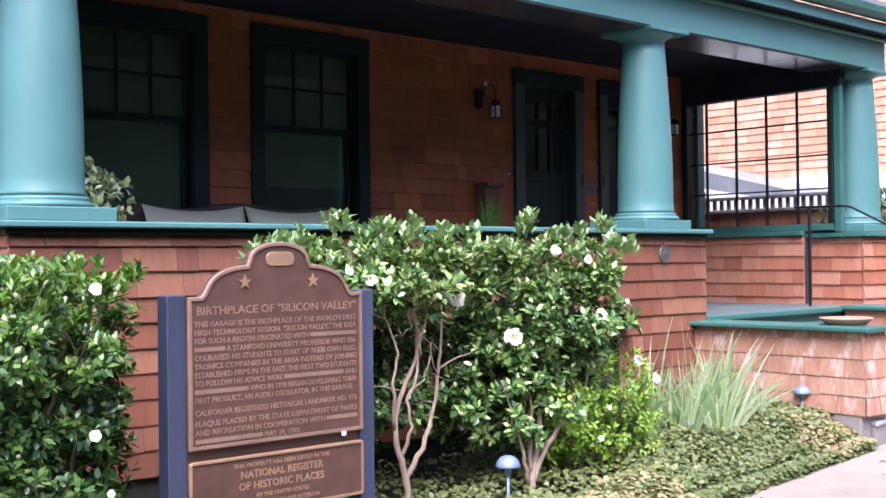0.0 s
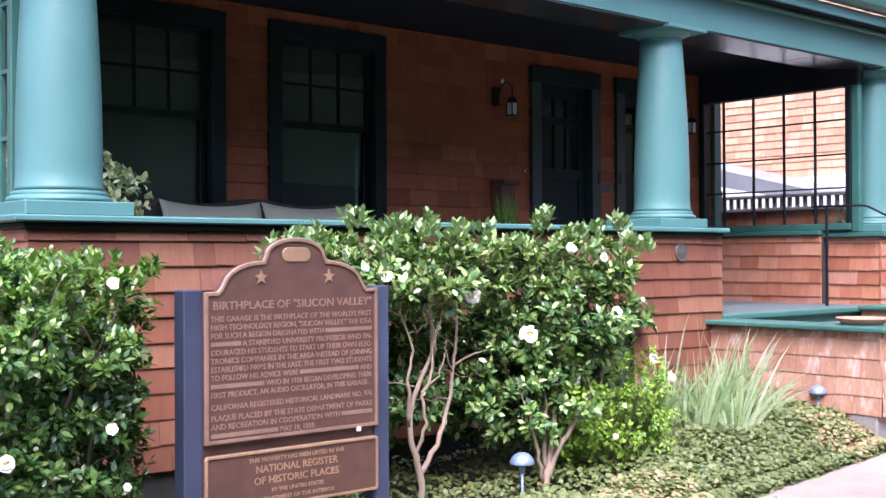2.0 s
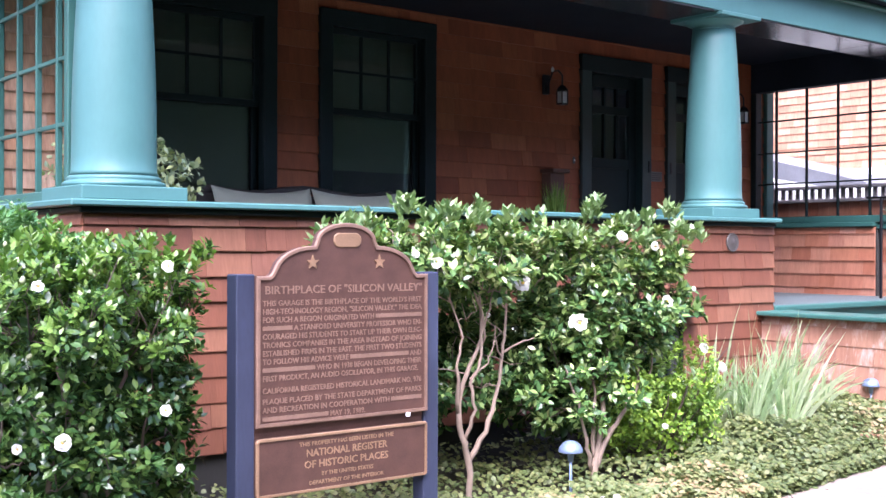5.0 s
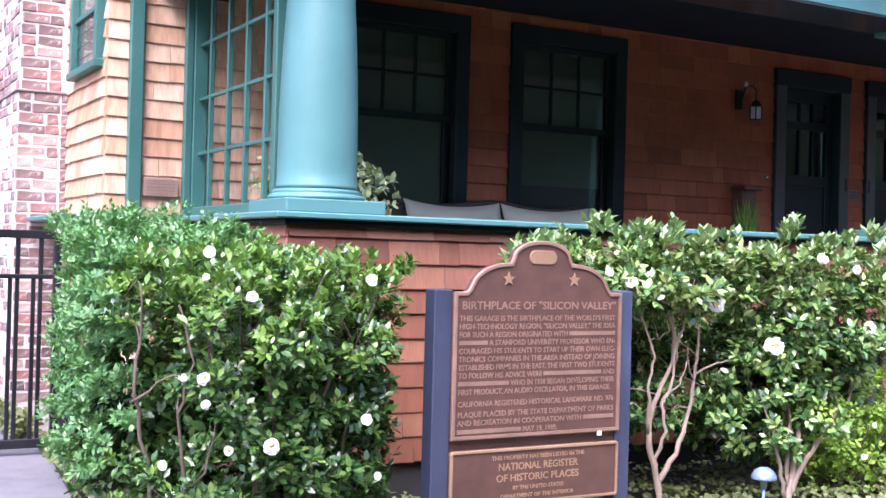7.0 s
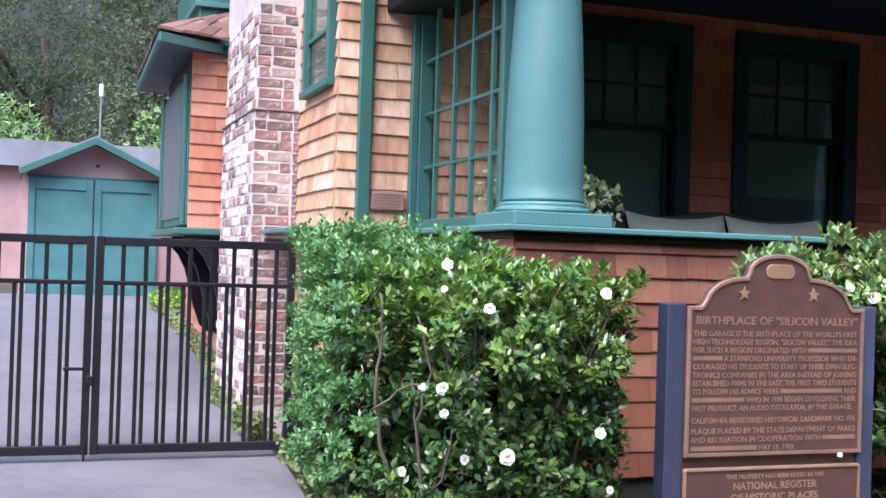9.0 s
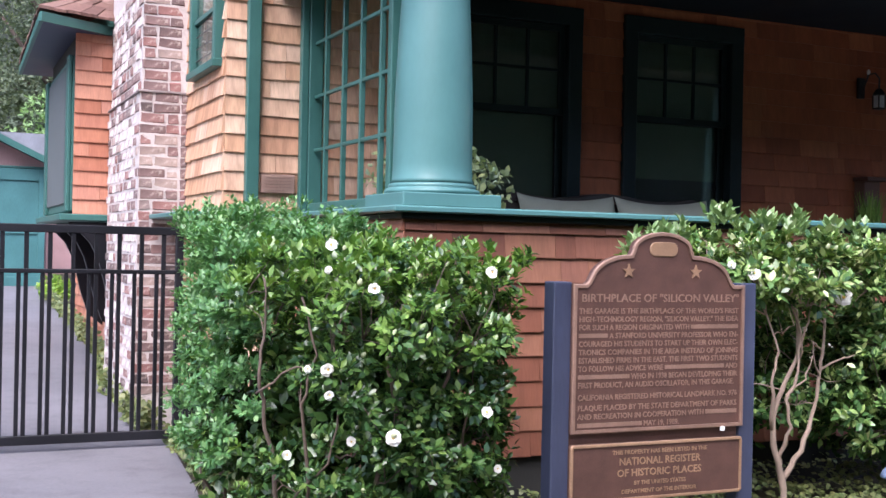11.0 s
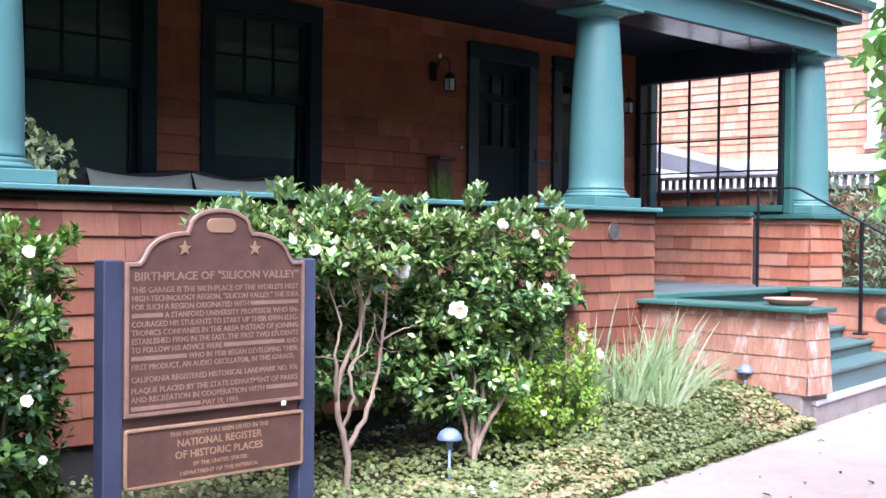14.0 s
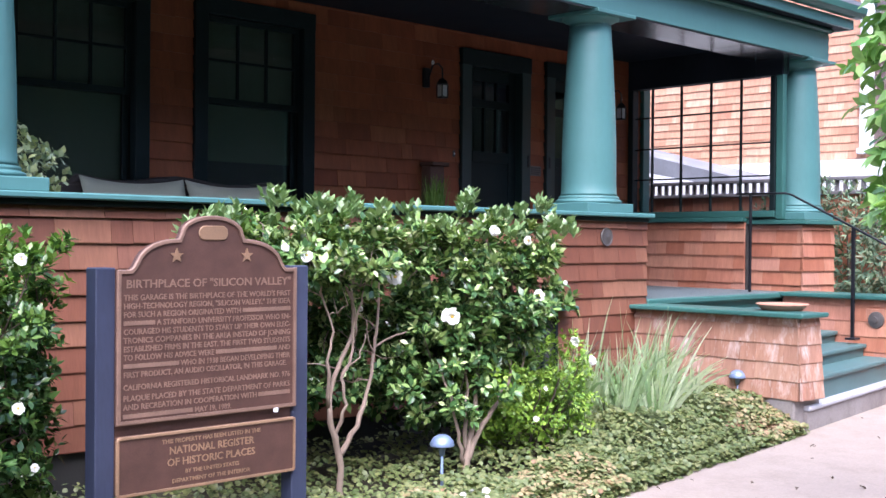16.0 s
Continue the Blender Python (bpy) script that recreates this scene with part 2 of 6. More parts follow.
# camellia leaf kept darker, for shade by the drive and inside the crowns
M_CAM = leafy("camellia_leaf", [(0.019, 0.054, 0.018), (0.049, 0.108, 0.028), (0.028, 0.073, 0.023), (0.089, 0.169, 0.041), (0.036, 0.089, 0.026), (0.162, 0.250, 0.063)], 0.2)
# lighter copy for the hedge, its stronger light and glints in the tones
M_CAML = leafy("lit_camellia_leaf", [(0.031, 0.073, 0.029), (0.069, 0.145, 0.048), (0.042, 0.100, 0.035), (0.143, 0.267, 0.080), (0.057, 0.138, 0.045), (0.306, 0.440, 0.138), (0.172, 0.306, 0.096), (0.612, 0.707, 0.326)], 0.18)
M_YOUNG = leafy("young_camellia_leaf", [(0.07, 0.135, 0.03), (0.13, 0.2, 0.05), (0.095, 0.165, 0.04), (0.2, 0.27, 0.085), (0.3, 0.33, 0.15)], 0.22, 0.18)
M_FRESH = leafy("fresh_leaf", [(0.103, 0.192, 0.07), (0.172, 0.27, 0.105), (0.252, 0.338, 0.152)], 0.3, 0.15)
M_FINE = leafy("bright_fine_leaf", [(0.054, 0.155, 0.055), (0.124, 0.264, 0.093), (0.081, 0.200, 0.071), (0.234, 0.386, 0.159)], 0.35, 0.22)
M_LIME = leafy("yellow_green_leaf", [(0.105, 0.217, 0.029), (0.198, 0.345, 0.041), (0.304, 0.433, 0.059), (0.146, 0.281, 0.035)], 0.38, 0.2)
M_COVER = leafy("ground_cover_leaf", [(0.098, 0.137, 0.045), (0.146, 0.178, 0.062), (0.083, 0.121, 0.041), (0.195, 0.204, 0.077), (0.122, 0.153, 0.052)], 0.5, 0.15)
M_DRYC = leafy("dry_cover_leaf", [(0.17, 0.2, 0.08), (0.27, 0.21, 0.1), (0.32, 0.24, 0.13), (0.2, 0.24, 0.09), (0.24, 0.13, 0.07)], 0.6, 0.1)
M_IRIS = leafy("strap_leaf", [(0.224, 0.347, 0.168), (0.560, 0.650, 0.448), (0.325, 0.448, 0.246), (0.784, 0.818, 0.650), (0.448, 0.560, 0.370), (0.179, 0.302, 0.123)], 0.4, 0.22)
M_VARI = leafy("variegated_leaf", [(0.208, 0.286, 0.182), (0.364, 0.429, 0.286), (0.520, 0.546, 0.260), (0.156, 0.234, 0.130)], 0.5, 0.15)
M_SPRIG = leafy("yellow_green_sprig", [(0.070, 0.158, 0.027), (0.124, 0.231, 0.045), (0.186, 0.289, 0.070), (0.092, 0.193, 0.035)], 0.25, 0.2)
M_RUST = leafy("rusty_leaf", [(0.16, 0.075, 0.04), (0.24, 0.13, 0.07), (0.12, 0.06, 0.035)], 0.7, 0.05)
M_BIG = leafy("broad_leaf", [(0.110, 0.256, 0.062), (0.220, 0.391, 0.112), (0.343, 0.513, 0.175), (0.165, 0.324, 0.088)], 0.3, 0.25)
M_GREY = leafy("grey_green_leaf", [(0.06, 0.12, 0.075), (0.11, 0.19, 0.115), (0.17, 0.25, 0.14), (0.2, 0.2, 0.11), (0.085, 0.155, 0.1)], 0.55, 0.1)
M_WOOD = leafy("far_wood_leaf", [(0.085, 0.115, 0.085), (0.105, 0.135, 0.095), (0.12, 0.15, 0.105), (0.095, 0.125, 0.09), (0.145, 0.165, 0.105)], 0.8, 0.3)
wn2, wl2 = M_WOOD.node_tree.nodes, M_WOOD.node_tree.links
wb = wn2["Principled BSDF"].inputs["Base Color"]
wood_mass = noise_tex(wn2, wl2, 0.55, 4)
wl2.new(blend(wn2, wl2, "MULTIPLY", 1.0, wb.links[0].from_socket, ramp(wn2, wl2, wood_mass, [(0.38, (0.45, 0.5, 0.5)), (0.62, (1.35, 1.35, 1.25))])), wb)
M_WILLOW = leafy("pale_willow_leaf", [(0.17, 0.29, 0.11), (0.23, 0.36, 0.15), (0.28, 0.4, 0.19)], 0.6, 0.25)
M_BARK = paint("pale_bark", (0.3, 0.225, 0.175), 0.85, 0.35, 0.0, (9, 9, 3), 0.6)
M_BARK2 = paint("brown_bark", (0.1, 0.072, 0.053), 0.85, 0.35, 0.0, (9, 9, 3), 0.6)
M_SHAKE = cedar("brown_roof_shakes", [(0.091, 0.042, 0.035), (0.210, 0.119, 0.098), (0.140, 0.070, 0.056), (0.294, 0.196, 0.168)], False, 0.6)
M_BARKD = paint("dark_bark", (0.07, 0.05, 0.04), 0.9, 0.35, 0.0, (9, 9, 3), 0.6)


def petal_mat():
    m, n, l, b = mat("white_petal", 0.5)
    v = noise_tex(n, l, 30, 2)
    l.new(ramp(n, l, v, [(0.3, (0.6, 0.59, 0.53)), (0.7, (0.7, 0.7, 0.65))]), b.inputs["Base Color"])
    b.inputs["Subsurface Weight"].default_value = 0.0
    return m


M_PETAL = petal_mat()
M_BUD = paint("pale_bud", (0.42, 0.46, 0.27), 0.6, 0.2)
M_GARAGE = paint("garage_door_paint", (0.05, 0.165, 0.17), 0.5, 0.2)
M_STAMEN = paint("yellow_stamen", (0.6, 0.42, 0.08), 0.7, 0.2)


def bronze(name, colour, rough=0.5, metal=0.4):
    m, n, l, b = mat(name, rough, metal)
    v = noise_tex(n, l, 9, 6)
    f = noise_tex(n, l, 220, 3)
    c = ramp(n, l, v, [(0.3, tuple(k * 0.8 for k in colour)), (0.7, tuple(k * 1.15 for k in colour))])
    c = blend(n, l, "MULTIPLY", 0.5, c, ramp(n, l, f, [(0.35, (0.7, 0.7, 0.7)), (0.6, (1.1, 1.1, 1.1))]))
    l.new(c, b.inputs["Base Color"])
    bump(n, l, b, f, 0.35, 0.002)
    return m


M_BRONZE = bronze("brown_bronze", (0.09, 0.044, 0.034), 0.55, 0.2)
M_RIM = bronze("raised_bronze", (0.25, 0.155, 0.118), 0.45, 0.3)
M_GILT = bronze("gilt_bronze", (0.3, 0.185, 0.115), 0.5, 0.3)


def glass():
    m, n, l, b = mat("window_glass", 0.03)
    b.inputs["Base Color"].default_value = (0.9, 0.95, 0.92, 1)
    b.inputs["Transmission Weight"].default_value = 1.0
    b.inputs["IOR"].default_value = 1.45
    return m


M_GLASS = glass()


def lamp_glass():
    m, n, l, b = mat("frosted_lantern_glass", 0.35)
    v = noise_tex(n, l, 25, 2)
    l.new(ramp(n, l, v, [(0.3, (0.5, 0.52, 0.55)), (0.7, (0.7, 0.72, 0.75))]), b.inputs["Base Color"])
    b.inputs["Transmission Weight"].default_value = 0.4
    return m


M_LGLASS = lamp_glass()


def brick_mat(name, tones, wash, low, high):
    m, n, l, b = mat(name, 0.9)
    one = n.new("ShaderNodeObjectInfo").outputs["Random"]
    c = ramp(n, l, one, [(i / (len(tones) - 1), k) for i, k in enumerate(tones)])
    v = noise_tex(n, l, 22, 5, rough=0.65)
    w = noise_tex(n, l, 9, 4, rough=0.6)
    c = blend(n, l, "MIX", ramp(n, l, v, [(low, (0, 0, 0)), (high, (1, 1, 1))]), c, wash)
    c = blend(n, l, "MULTIPLY", 0.7, c, ramp(n, l, w, [(0.3, (0.55, 0.55, 0.55)), (0.6, (1.1, 1.1, 1.1))]))
    l.new(c, b.inputs["Base Color"])
    bump(n, l, b, v, 0.6, 0.008)
    return m


M_BRICK = brick_mat("dark_brick", [(0.086, 0.065, 0.065), (0.245, 0.155, 0.147), (0.160, 0.107, 0.104), (0.293, 0.143, 0.130), (0.208, 0.149, 0.141), (0.392, 0.298, 0.266)], (0.630, 0.541, 0.479), 0.55, 0.8)
M_BRICKW = brick_mat("limewashed_brick", [(0.343, 0.237, 0.228), (0.533, 0.447, 0.433), (0.419, 0.315, 0.305), (0.590, 0.514, 0.495)], (0.7, 0.63, 0.61), 0.42, 0.6)
M_MORTAR = concrete("smeared_mortar", (0.450, 0.396, 0.383), (0.594, 0.531, 0.517), 0.55)
M_LEDGE = concrete("dark_ledge", (0.12, 0.09, 0.09), (0.3, 0.25, 0.24), 0.6)

# ---- ground ----
GROUND = 0.09


def sheet(name, corners, material, label, thick=0.12, kind="structure", category=""):
    """A slab with the given upper outline (x, y, z)."""
    bm = bmesh.new()
    top = [bm.verts.new(c) for c in corners]
    low = [bm.verts.new((c[0], c[1], c[2] - thick)) for c in corners]
    bm.faces.new(top)
    bm.faces.new(low[::-1])
    for i in range(len(top)):
        j = (i + 1) % len(top)
        bm.faces.new((top[i], low[i], low[j], top[j]))
    bmesh.ops.recalc_face_normals(bm, faces=bm.faces)
    return part(name, bm, material, None, label, kind=kind, category=category)


def ground_height(x, y):
    """The plot rises gently behind the gate."""
    return GROUND + 0.045 * max(0.0, y - 3.0) * (1 if y < 18 else 0) + (0.675 if y >= 18 else 0)


def make_ground():
    bm = bmesh.new()
    xs = [-900, -60, -20, -8, -1.6, 5, 12, 40, 900]
    ys = [-900, -60, -20, -8, -2, 3, 8, 13, 18, 40, 900]
    grid = [[bm.verts.new((x, y, ground_height(x, y) - 0.03)) for x in xs] for y in ys]
    for a, b in zip(grid, grid[1:]):
        for i in range(len(xs) - 1):
            bm.faces.new((a[i], a[i + 1], b[i + 1], b[i]))
    part("ground", bm, M_SOIL, None, "dark garden soil under the planting", kind="structure", category="ground")


make_ground()
sheet("walkway", [(5.13, -1.44, GROUND), (1.0, -2.0, GROUND), (-1.9, -2.45, GROUND), (-2.2, -4.0, GROUND), (1.5, -3.7, GROUND), (5.5, -3.3, GROUND), (10, -2.6, GROUND), (10, -0.8, GROUND)], M_PATH, "pale pinkish concrete front walkway", category="walkway")


def make_drive():
    bm = bmesh.new()
    rows = [(-2.4, -1.85), (0.95, -1.45), (2.6, -1.29), (3.25, -1.44), (5.0, -1.44), (6.5, -1.27), (8.0, -1.2), (11, -1.13), (16.2, -1.05)]
    a = [bm.verts.new((-4.6, y, ground_height(0, y))) for y, x in rows]
    b = [bm.verts.new((x, y, ground_height(0, y))) for y, x in rows]
    for i in range(len(rows) - 1):
        bm.faces.new((a[i], b[i], b[i + 1], a[i + 1]))
    low = bmesh.ops.extrude_face_region(bm, geom=list(bm.faces))['geom']
    bmesh.ops.translate(bm, vec=(0, 0, -0.1), verts=[v for v in low if isinstance(v, bmesh.types.BMVert)])
    bmesh.ops.recalc_face_normals(bm, faces=bm.faces)
    part("driveway", bm, M_DRIVE, None, "grey concrete driveway behind the iron gate", kind="structure", category="driveway")


make_drive()
# the far side of the street, never in view, closes the place behind the camera
# unseen tree lines, added to block low sky and darken window reflections
M_STREET = paint("unseen_tree_line", (0.04, 0.06, 0.025), 0.95, 0.4)


def tree_line(x0, x1, y, base, top, fall, seed):
    """A plain wooded skyline with an uneven top, lowered to the right to let in sky light."""
    bm = bmesh.new()
    rows = []
    n = 60
    for k in range(n + 1):
        u = x0 + (x1 - x0) * k / n
        h = top - fall * min(1.0, max(0.0, (u - 6.0) / 10.0)) + 1.0 * noise.noise(Vector((u * 0.16, seed, 0))) + 0.7 * noise.noise(Vector((u * 0.5, seed, 4)))
        row = [(u, y, base), (u, y, h), (u, y - 1.2, h - 0.4), (u, y - 1.2, base)]
        rows.append([bm.verts.new(p) for p in row])
    for lo, hi in zip(rows, rows[1:]):
        for q in range(3):
            bm.faces.new((lo[q], lo[q + 1], hi[q + 1], hi[q]))
    bmesh.ops.recalc_face_normals(bm, faces=bm.faces)
    return bm


part("backdrop", tree_line(-45, 45, -23, -0.2, 12.5, 2.0, 5), M_STREET, None, "dark plain unseen tree line across the street, added to block low sky", kind="structure", category="backdrop")
part("backdrop", block(30, 31, -23, 40, 0, 11, 0), M_STREET, None, "dark plain unseen tree line beyond the neighbouring house, added to block low sky", kind="structure", category="backdrop")

# ---- shingled walls ----
EXPOSE = 0.138
rng = random.Random(7)


def shingle_mesh(width, height, thick, name):
    """One tapered shingle: butt at the bottom, outer face to -y, a slightly skewed butt."""
    bm = bmesh.new()
    w, k = width / 2, 0.0012
    v = [bm.verts.new(p) for p in ((-w, -thick, 0.002), (w, -thick, -0.002), (w, 0, -0.002), (-w, 0, 0.002), (-w, -0.003, height), (w, -0.003, height), (w, 0, height), (-w, 0, height), (-w + k, -thick - 0.001, 0.006), (w - k, -thick - 0.001, 0.004))]
    for f in ((0, 1, 9, 8), (8, 9, 5, 4), (0, 3, 2, 1), (4, 5, 6, 7), (0, 8, 4, 7, 3), (1, 2, 6, 5, 9)):
        bm.faces.new([v[i] for i in f])
    bmesh.ops.recalc_face_normals(bm, faces=bm.faces)
    me = bpy.data.meshes.new(name)
    bm.to_mesh(me)
    bm.free()
    return me


WIDTHS = (0.13, 0.18, 0.23, 0.28, 0.32, 0.37, 0.42)
SHINGLES = {}


def shingle_data(material, width, height=EXPOSE):
    key = (material.name, width, height)
    if key not in SHINGLES:
        SHINGLES[key] = shingle_mesh(width - 0.0007, height * 1.22, 0.022, "shingle")
        SHINGLES[key].materials.append(material)
    return SHINGLES[key]


def shingle_face(wall, start, along, length, z0, z1, material, holes=(), pieces=300, flare=None, expose=EXPOSE, joined_material=None, seed=1, limit=99.0):
    """Courses of shingles over a face that runs from start along a level direction; the outer side lies to the right of it.
    holes: (u0, u1, z0, z1) left open. The first `pieces` are objects of their own, the rest one joined run."""
    r = random.Random(seed)
    d = Vector((*along, 0)).normalized()
    turn = Matrix(((d.x, -d.y, 0), (d.y, d.x, 0), (0, 0, 1))).to_4x4()
    courses = int(math.ceil((z1 - z0) / expose))
    run_v, run_f, made = [], [], 0
    for c in range(courses):
        z = z1 - (c + 1) * expose
        out = flare(z) if flare else 0.0
        spans = [(0.0, length)]
        for a, b, lo, hi in holes:
            if lo - expose * 0.5 < z < hi - expose * 0.3:
                spans = [q for p, w in spans for q in ((p, min(w, a)), (max(p, b), w)) if q[1] - q[0] > 0.015]
        for p, w_end in spans:
            u = p
            while u < w_end - 0.004:
                w = r.choice(WIDTHS)
                if w_end - (u + w) < 0.05:
                    w = w_end - u
                base = min(WIDTHS, key=lambda k: abs(k - w))
                mid = u + w / 2
                u += w
                m = Matrix.Translation((start[0] + d.x * mid + d.y * out, start[1] + d.y * mid - d.x * out, z + r.uniform(-0.003, 0.003))) @ turn @ pose(0, 0, 0, r.uniform(-0.4, 0.4), r.uniform(-0.3, 0.3), 0) @ Matrix.Diagonal((w / base, 1, min(1.0, (limit - z) / (1.22 * expose)), 1))
                if made < pieces:
                    ob = new("shingle", shingle_data(material, base, expose))
                    ob.parent = wall
                    ob.matrix_basis = m
                    made += 1
                else:
                    k = len(run_v)
                    me = shingle_data(material, base, expose)
                    run_v += [tuple(m @ v.co) for v in me.vertices]
                    run_f += [tuple(i + k for i in q.vertices) for q in me.polygons]
    if run_v:
        me = bpy.data.meshes.new("shingle_run")
        me.from_pydata(run_v, [], run_f)
        part("shingle_run", me, joined_material or material, wall, kind="stuff")


def wall(name, bm, label, material=None):
    return part(name, bm, material or M_ROOM, None, label, kind="structure", category="wall")


CAP = 1.676
FLOOR = 1.0
# front half-wall of the porch
front_wall = wall("wall_porch_front", block(-0.548, 5.18, 0.05, 0.5, GROUND, CAP - 0.05, 0), "low porch wall clad in red cedar shingles", M_REDJ)
bell = lambda z: 0.012 + 0.055 * max(0.0, (0.95 - z)) ** 1.3
shingle_face(front_wall, (-0.565, 0.045), (1, 0), 5.765, 0.36, 1.721, M_RED, limit=1.665, holes=[(3.3, 4.62, 0.2, 0.96)], pieces=300, flare=bell, joined_material=M_REDJ, seed=3)
left_wall = wall("wall_porch_side", block(-0.545, -0.2, 0.5, 2.1, GROUND, CAP - 0.05, 0), "low side wall of the porch clad in cedar shingles", M_GOLDJ)
shingle_face(left_wall, (-0.55, 2.1), (0, -1), 2.075, 0.36, 1.721, M_GOLD, limit=1.67, flare=bell, pieces=120, joined_material=M_GOLDJ, seed=4)
# right end of the front wall, seen past the stair
shingle_face(front_wall, (5.185, 0.05), (0, 1), 0.45, 0.9, 1.721, M_RED, limit=1.67, pieces=40, seed=5)
# flat strip coloured near-black for the shade under the last course
part("trim_shade_strip", block(-0.552, 5.1, 0.02, 0.048, GROUND - 0.05, 0.35, 0), M_ROOM, None, "near-black strip under the shingles that stands for the shade there", kind="structure", category="trim")
# dark crawl opening with its ledge behind the shrubs
crawl = thing("crawl_vent", (3.4, 0.0, 0.2), "dark crawl-space opening under a green ledge, behind the shrubs", "vent")
part("ledge", block(2.75, 4.15, -0.13, 0.04, 0.955, 0.985, 0.006), M_GREEN, crawl)
# flat near-black panel in place of the shade inside the opening
part("shade_panel", block(2.78, 4.08, 0.02, 0.05, 0.2, 0.955, 0.0), M_ROOM, crawl)
for i in range(9):
    x = 2.82 + i * 0.15
    part("bar", block(x, x + 0.03, -0.005, 0.018, 0.22, 0.95, 0.003), M_DARK, crawl)

# cap rail with its bed mould
cap = part("trim_porch_cap", block(-0.66, 5.2, -0.065, 0.62, CAP, CAP + 0.036, 0.008), M_TEAL, None, "teal painted cap board on the porch wall", kind="structure", category="trim")
# near-black colour here carries the shade right under the cap
part("shaded_bed_mould", block(-0.6, 5.175, -0.02, 0.55, CAP - 0.034, CAP - 0.001, 0.006), M_DARK, cap)
side_cap = part("trim_side_cap", block(-0.66, -0.16, 0.622, 2.06, CAP, CAP + 0.036, 0.008), M_TEAL, None, "teal painted cap board on the side wall of the porch", kind="structure", category="trim")
# same near-black for the shade under the side cap
part("shaded_bed_mould", block(-0.59, -0.2, 0.552, 2.06, CAP - 0.034, CAP - 0.001, 0.006), M_DARK, side_cap)


# ---- columns ----
def make_column(at, lean=(0.0, 0.0)):
    c = thing("porch_column", at, "round tapered teal painted wooden porch column on a square plinth", "column", "porch columns")
    x, y, z = at
    part("plinth", block(x - 0.293, x + 0.293, y - 0.293, y + 0.293, z, z + 0.075, 0.006), M_TEAL, c)
    x, y = x + lean[0], y + lean[1]
    base = [(0.0, z + 0.075), (0.262, z + 0.075), (0.272, z + 0.085), (0.272, z + 0.096), (0.258, z + 0.106), (0.247, z + 0.109), (0.247, z + 0.115), (0.25, z + 0.122), (0.243, z + 0.132), (0.225, z + 0.14)]
    part("base_ring", lathe(base, 48, (x, y)), M_TEAL, c, smooth=True)
    top = 3.326
    z0, z1 = z + 0.14, top - 0.1
    shaft = []
    for i in range(15):
        t = i / 14
        shaft.append((0.224 - 0.004 * t - 0.05 * max(0.0, (t - 0.2) / 0.8) ** 1.6, z0 + (z1 - z0) * t))
    shaft[0] = (0.236, z0)
    shaft.insert(1, (0.227, z0 + 0.018))
    part("shaft", lathe(shaft, 56, (x, y)), M_TEAL, c, smooth=True)
    capital = [(0.16, z1 - 0.01), (0.17, z1 - 0.006), (0.172, z1 + 0.004), (0.165, z1 + 0.01), (0.164, z1 + 0.024), (0.182, z1 + 0.034), (0.212, z1 + 0.048), (0.232, z1 + 0.062), (0.236, z1 + 0.068), (0.0, z1 + 0.068)]
    part("capital", lathe(capital, 48, (x, y)), M_TEAL, c, smooth=True)
    part("abacus", block(x - 0.235, x + 0.255, y - 0.275, y + 0.255, z1 + 0.068, top, 0.005), M_TEAL, c)
    return c


PLINTH = CAP + 0.036
first = make_column((-0.293, 0.293, PLINTH))
second = make_column((4.692, 0.293, PLINTH), (0.035, -0.03))
copy_thing(second, pose(8.05, 0.293, PLINTH))

# ---- beam, soffit, gutter, roof ----
beam = part("trim_porch_beam", block(-0.6, 8.24, 0.02, 0.5, 3.328, 3.65, 0.004), M_TEAL, None, "deep teal painted porch beam over the columns", kind="structure", category="beam")
# side beams and eave underside near-black, their shade put into the colour
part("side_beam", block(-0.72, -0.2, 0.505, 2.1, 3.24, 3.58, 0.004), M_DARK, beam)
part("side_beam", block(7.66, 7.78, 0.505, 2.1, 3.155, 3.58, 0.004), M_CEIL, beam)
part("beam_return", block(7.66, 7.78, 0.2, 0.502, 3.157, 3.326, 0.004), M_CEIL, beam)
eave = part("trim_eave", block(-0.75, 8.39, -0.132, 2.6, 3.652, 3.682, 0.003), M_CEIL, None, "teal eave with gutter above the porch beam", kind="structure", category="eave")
part("crown_mould", block(-0.62, 8.25, -0.03, 0.02, 3.602, 3.65, 0.014), M_GREEN, eave)
part("fascia", block(-0.78, 8.41, -0.16, -0.134, 3.645, 3.742, 0.004), M_TEAL, eave)
part("fascia_return", block(8.392, 8.418, -0.132, 2.6, 3.645, 3.742, 0.004), M_TEAL, eave)
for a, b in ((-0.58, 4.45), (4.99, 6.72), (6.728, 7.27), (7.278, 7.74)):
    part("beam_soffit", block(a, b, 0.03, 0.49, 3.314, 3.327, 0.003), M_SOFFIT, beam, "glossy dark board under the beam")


def gutter_run():
    outline = [(-0.162, 3.752), (-0.23, 3.752), (-0.275, 3.79), (-0.285, 3.85), (-0.26, 3.85), (-0.25, 3.8), (-0.222, 3.77), (-0.162, 3.77)]
    bm = bmesh.new()
    a = [bm.verts.new((-0.8, y, z)) for y, z in outline]
    b = [bm.verts.new((8.46, y, z)) for y, z in outline]
    bm.faces.new(a)
    bm.faces.new(b[::-1])
    for i in range(len(a)):
        j = (i + 1) % len(a)
        bm.faces.new((a[j], a[i], b[i], b[j]))
    bmesh.ops.recalc_face_normals(bm, faces=bm.faces)
    return bm


part("gutter", gutter_run(), M_GREEN, eave)


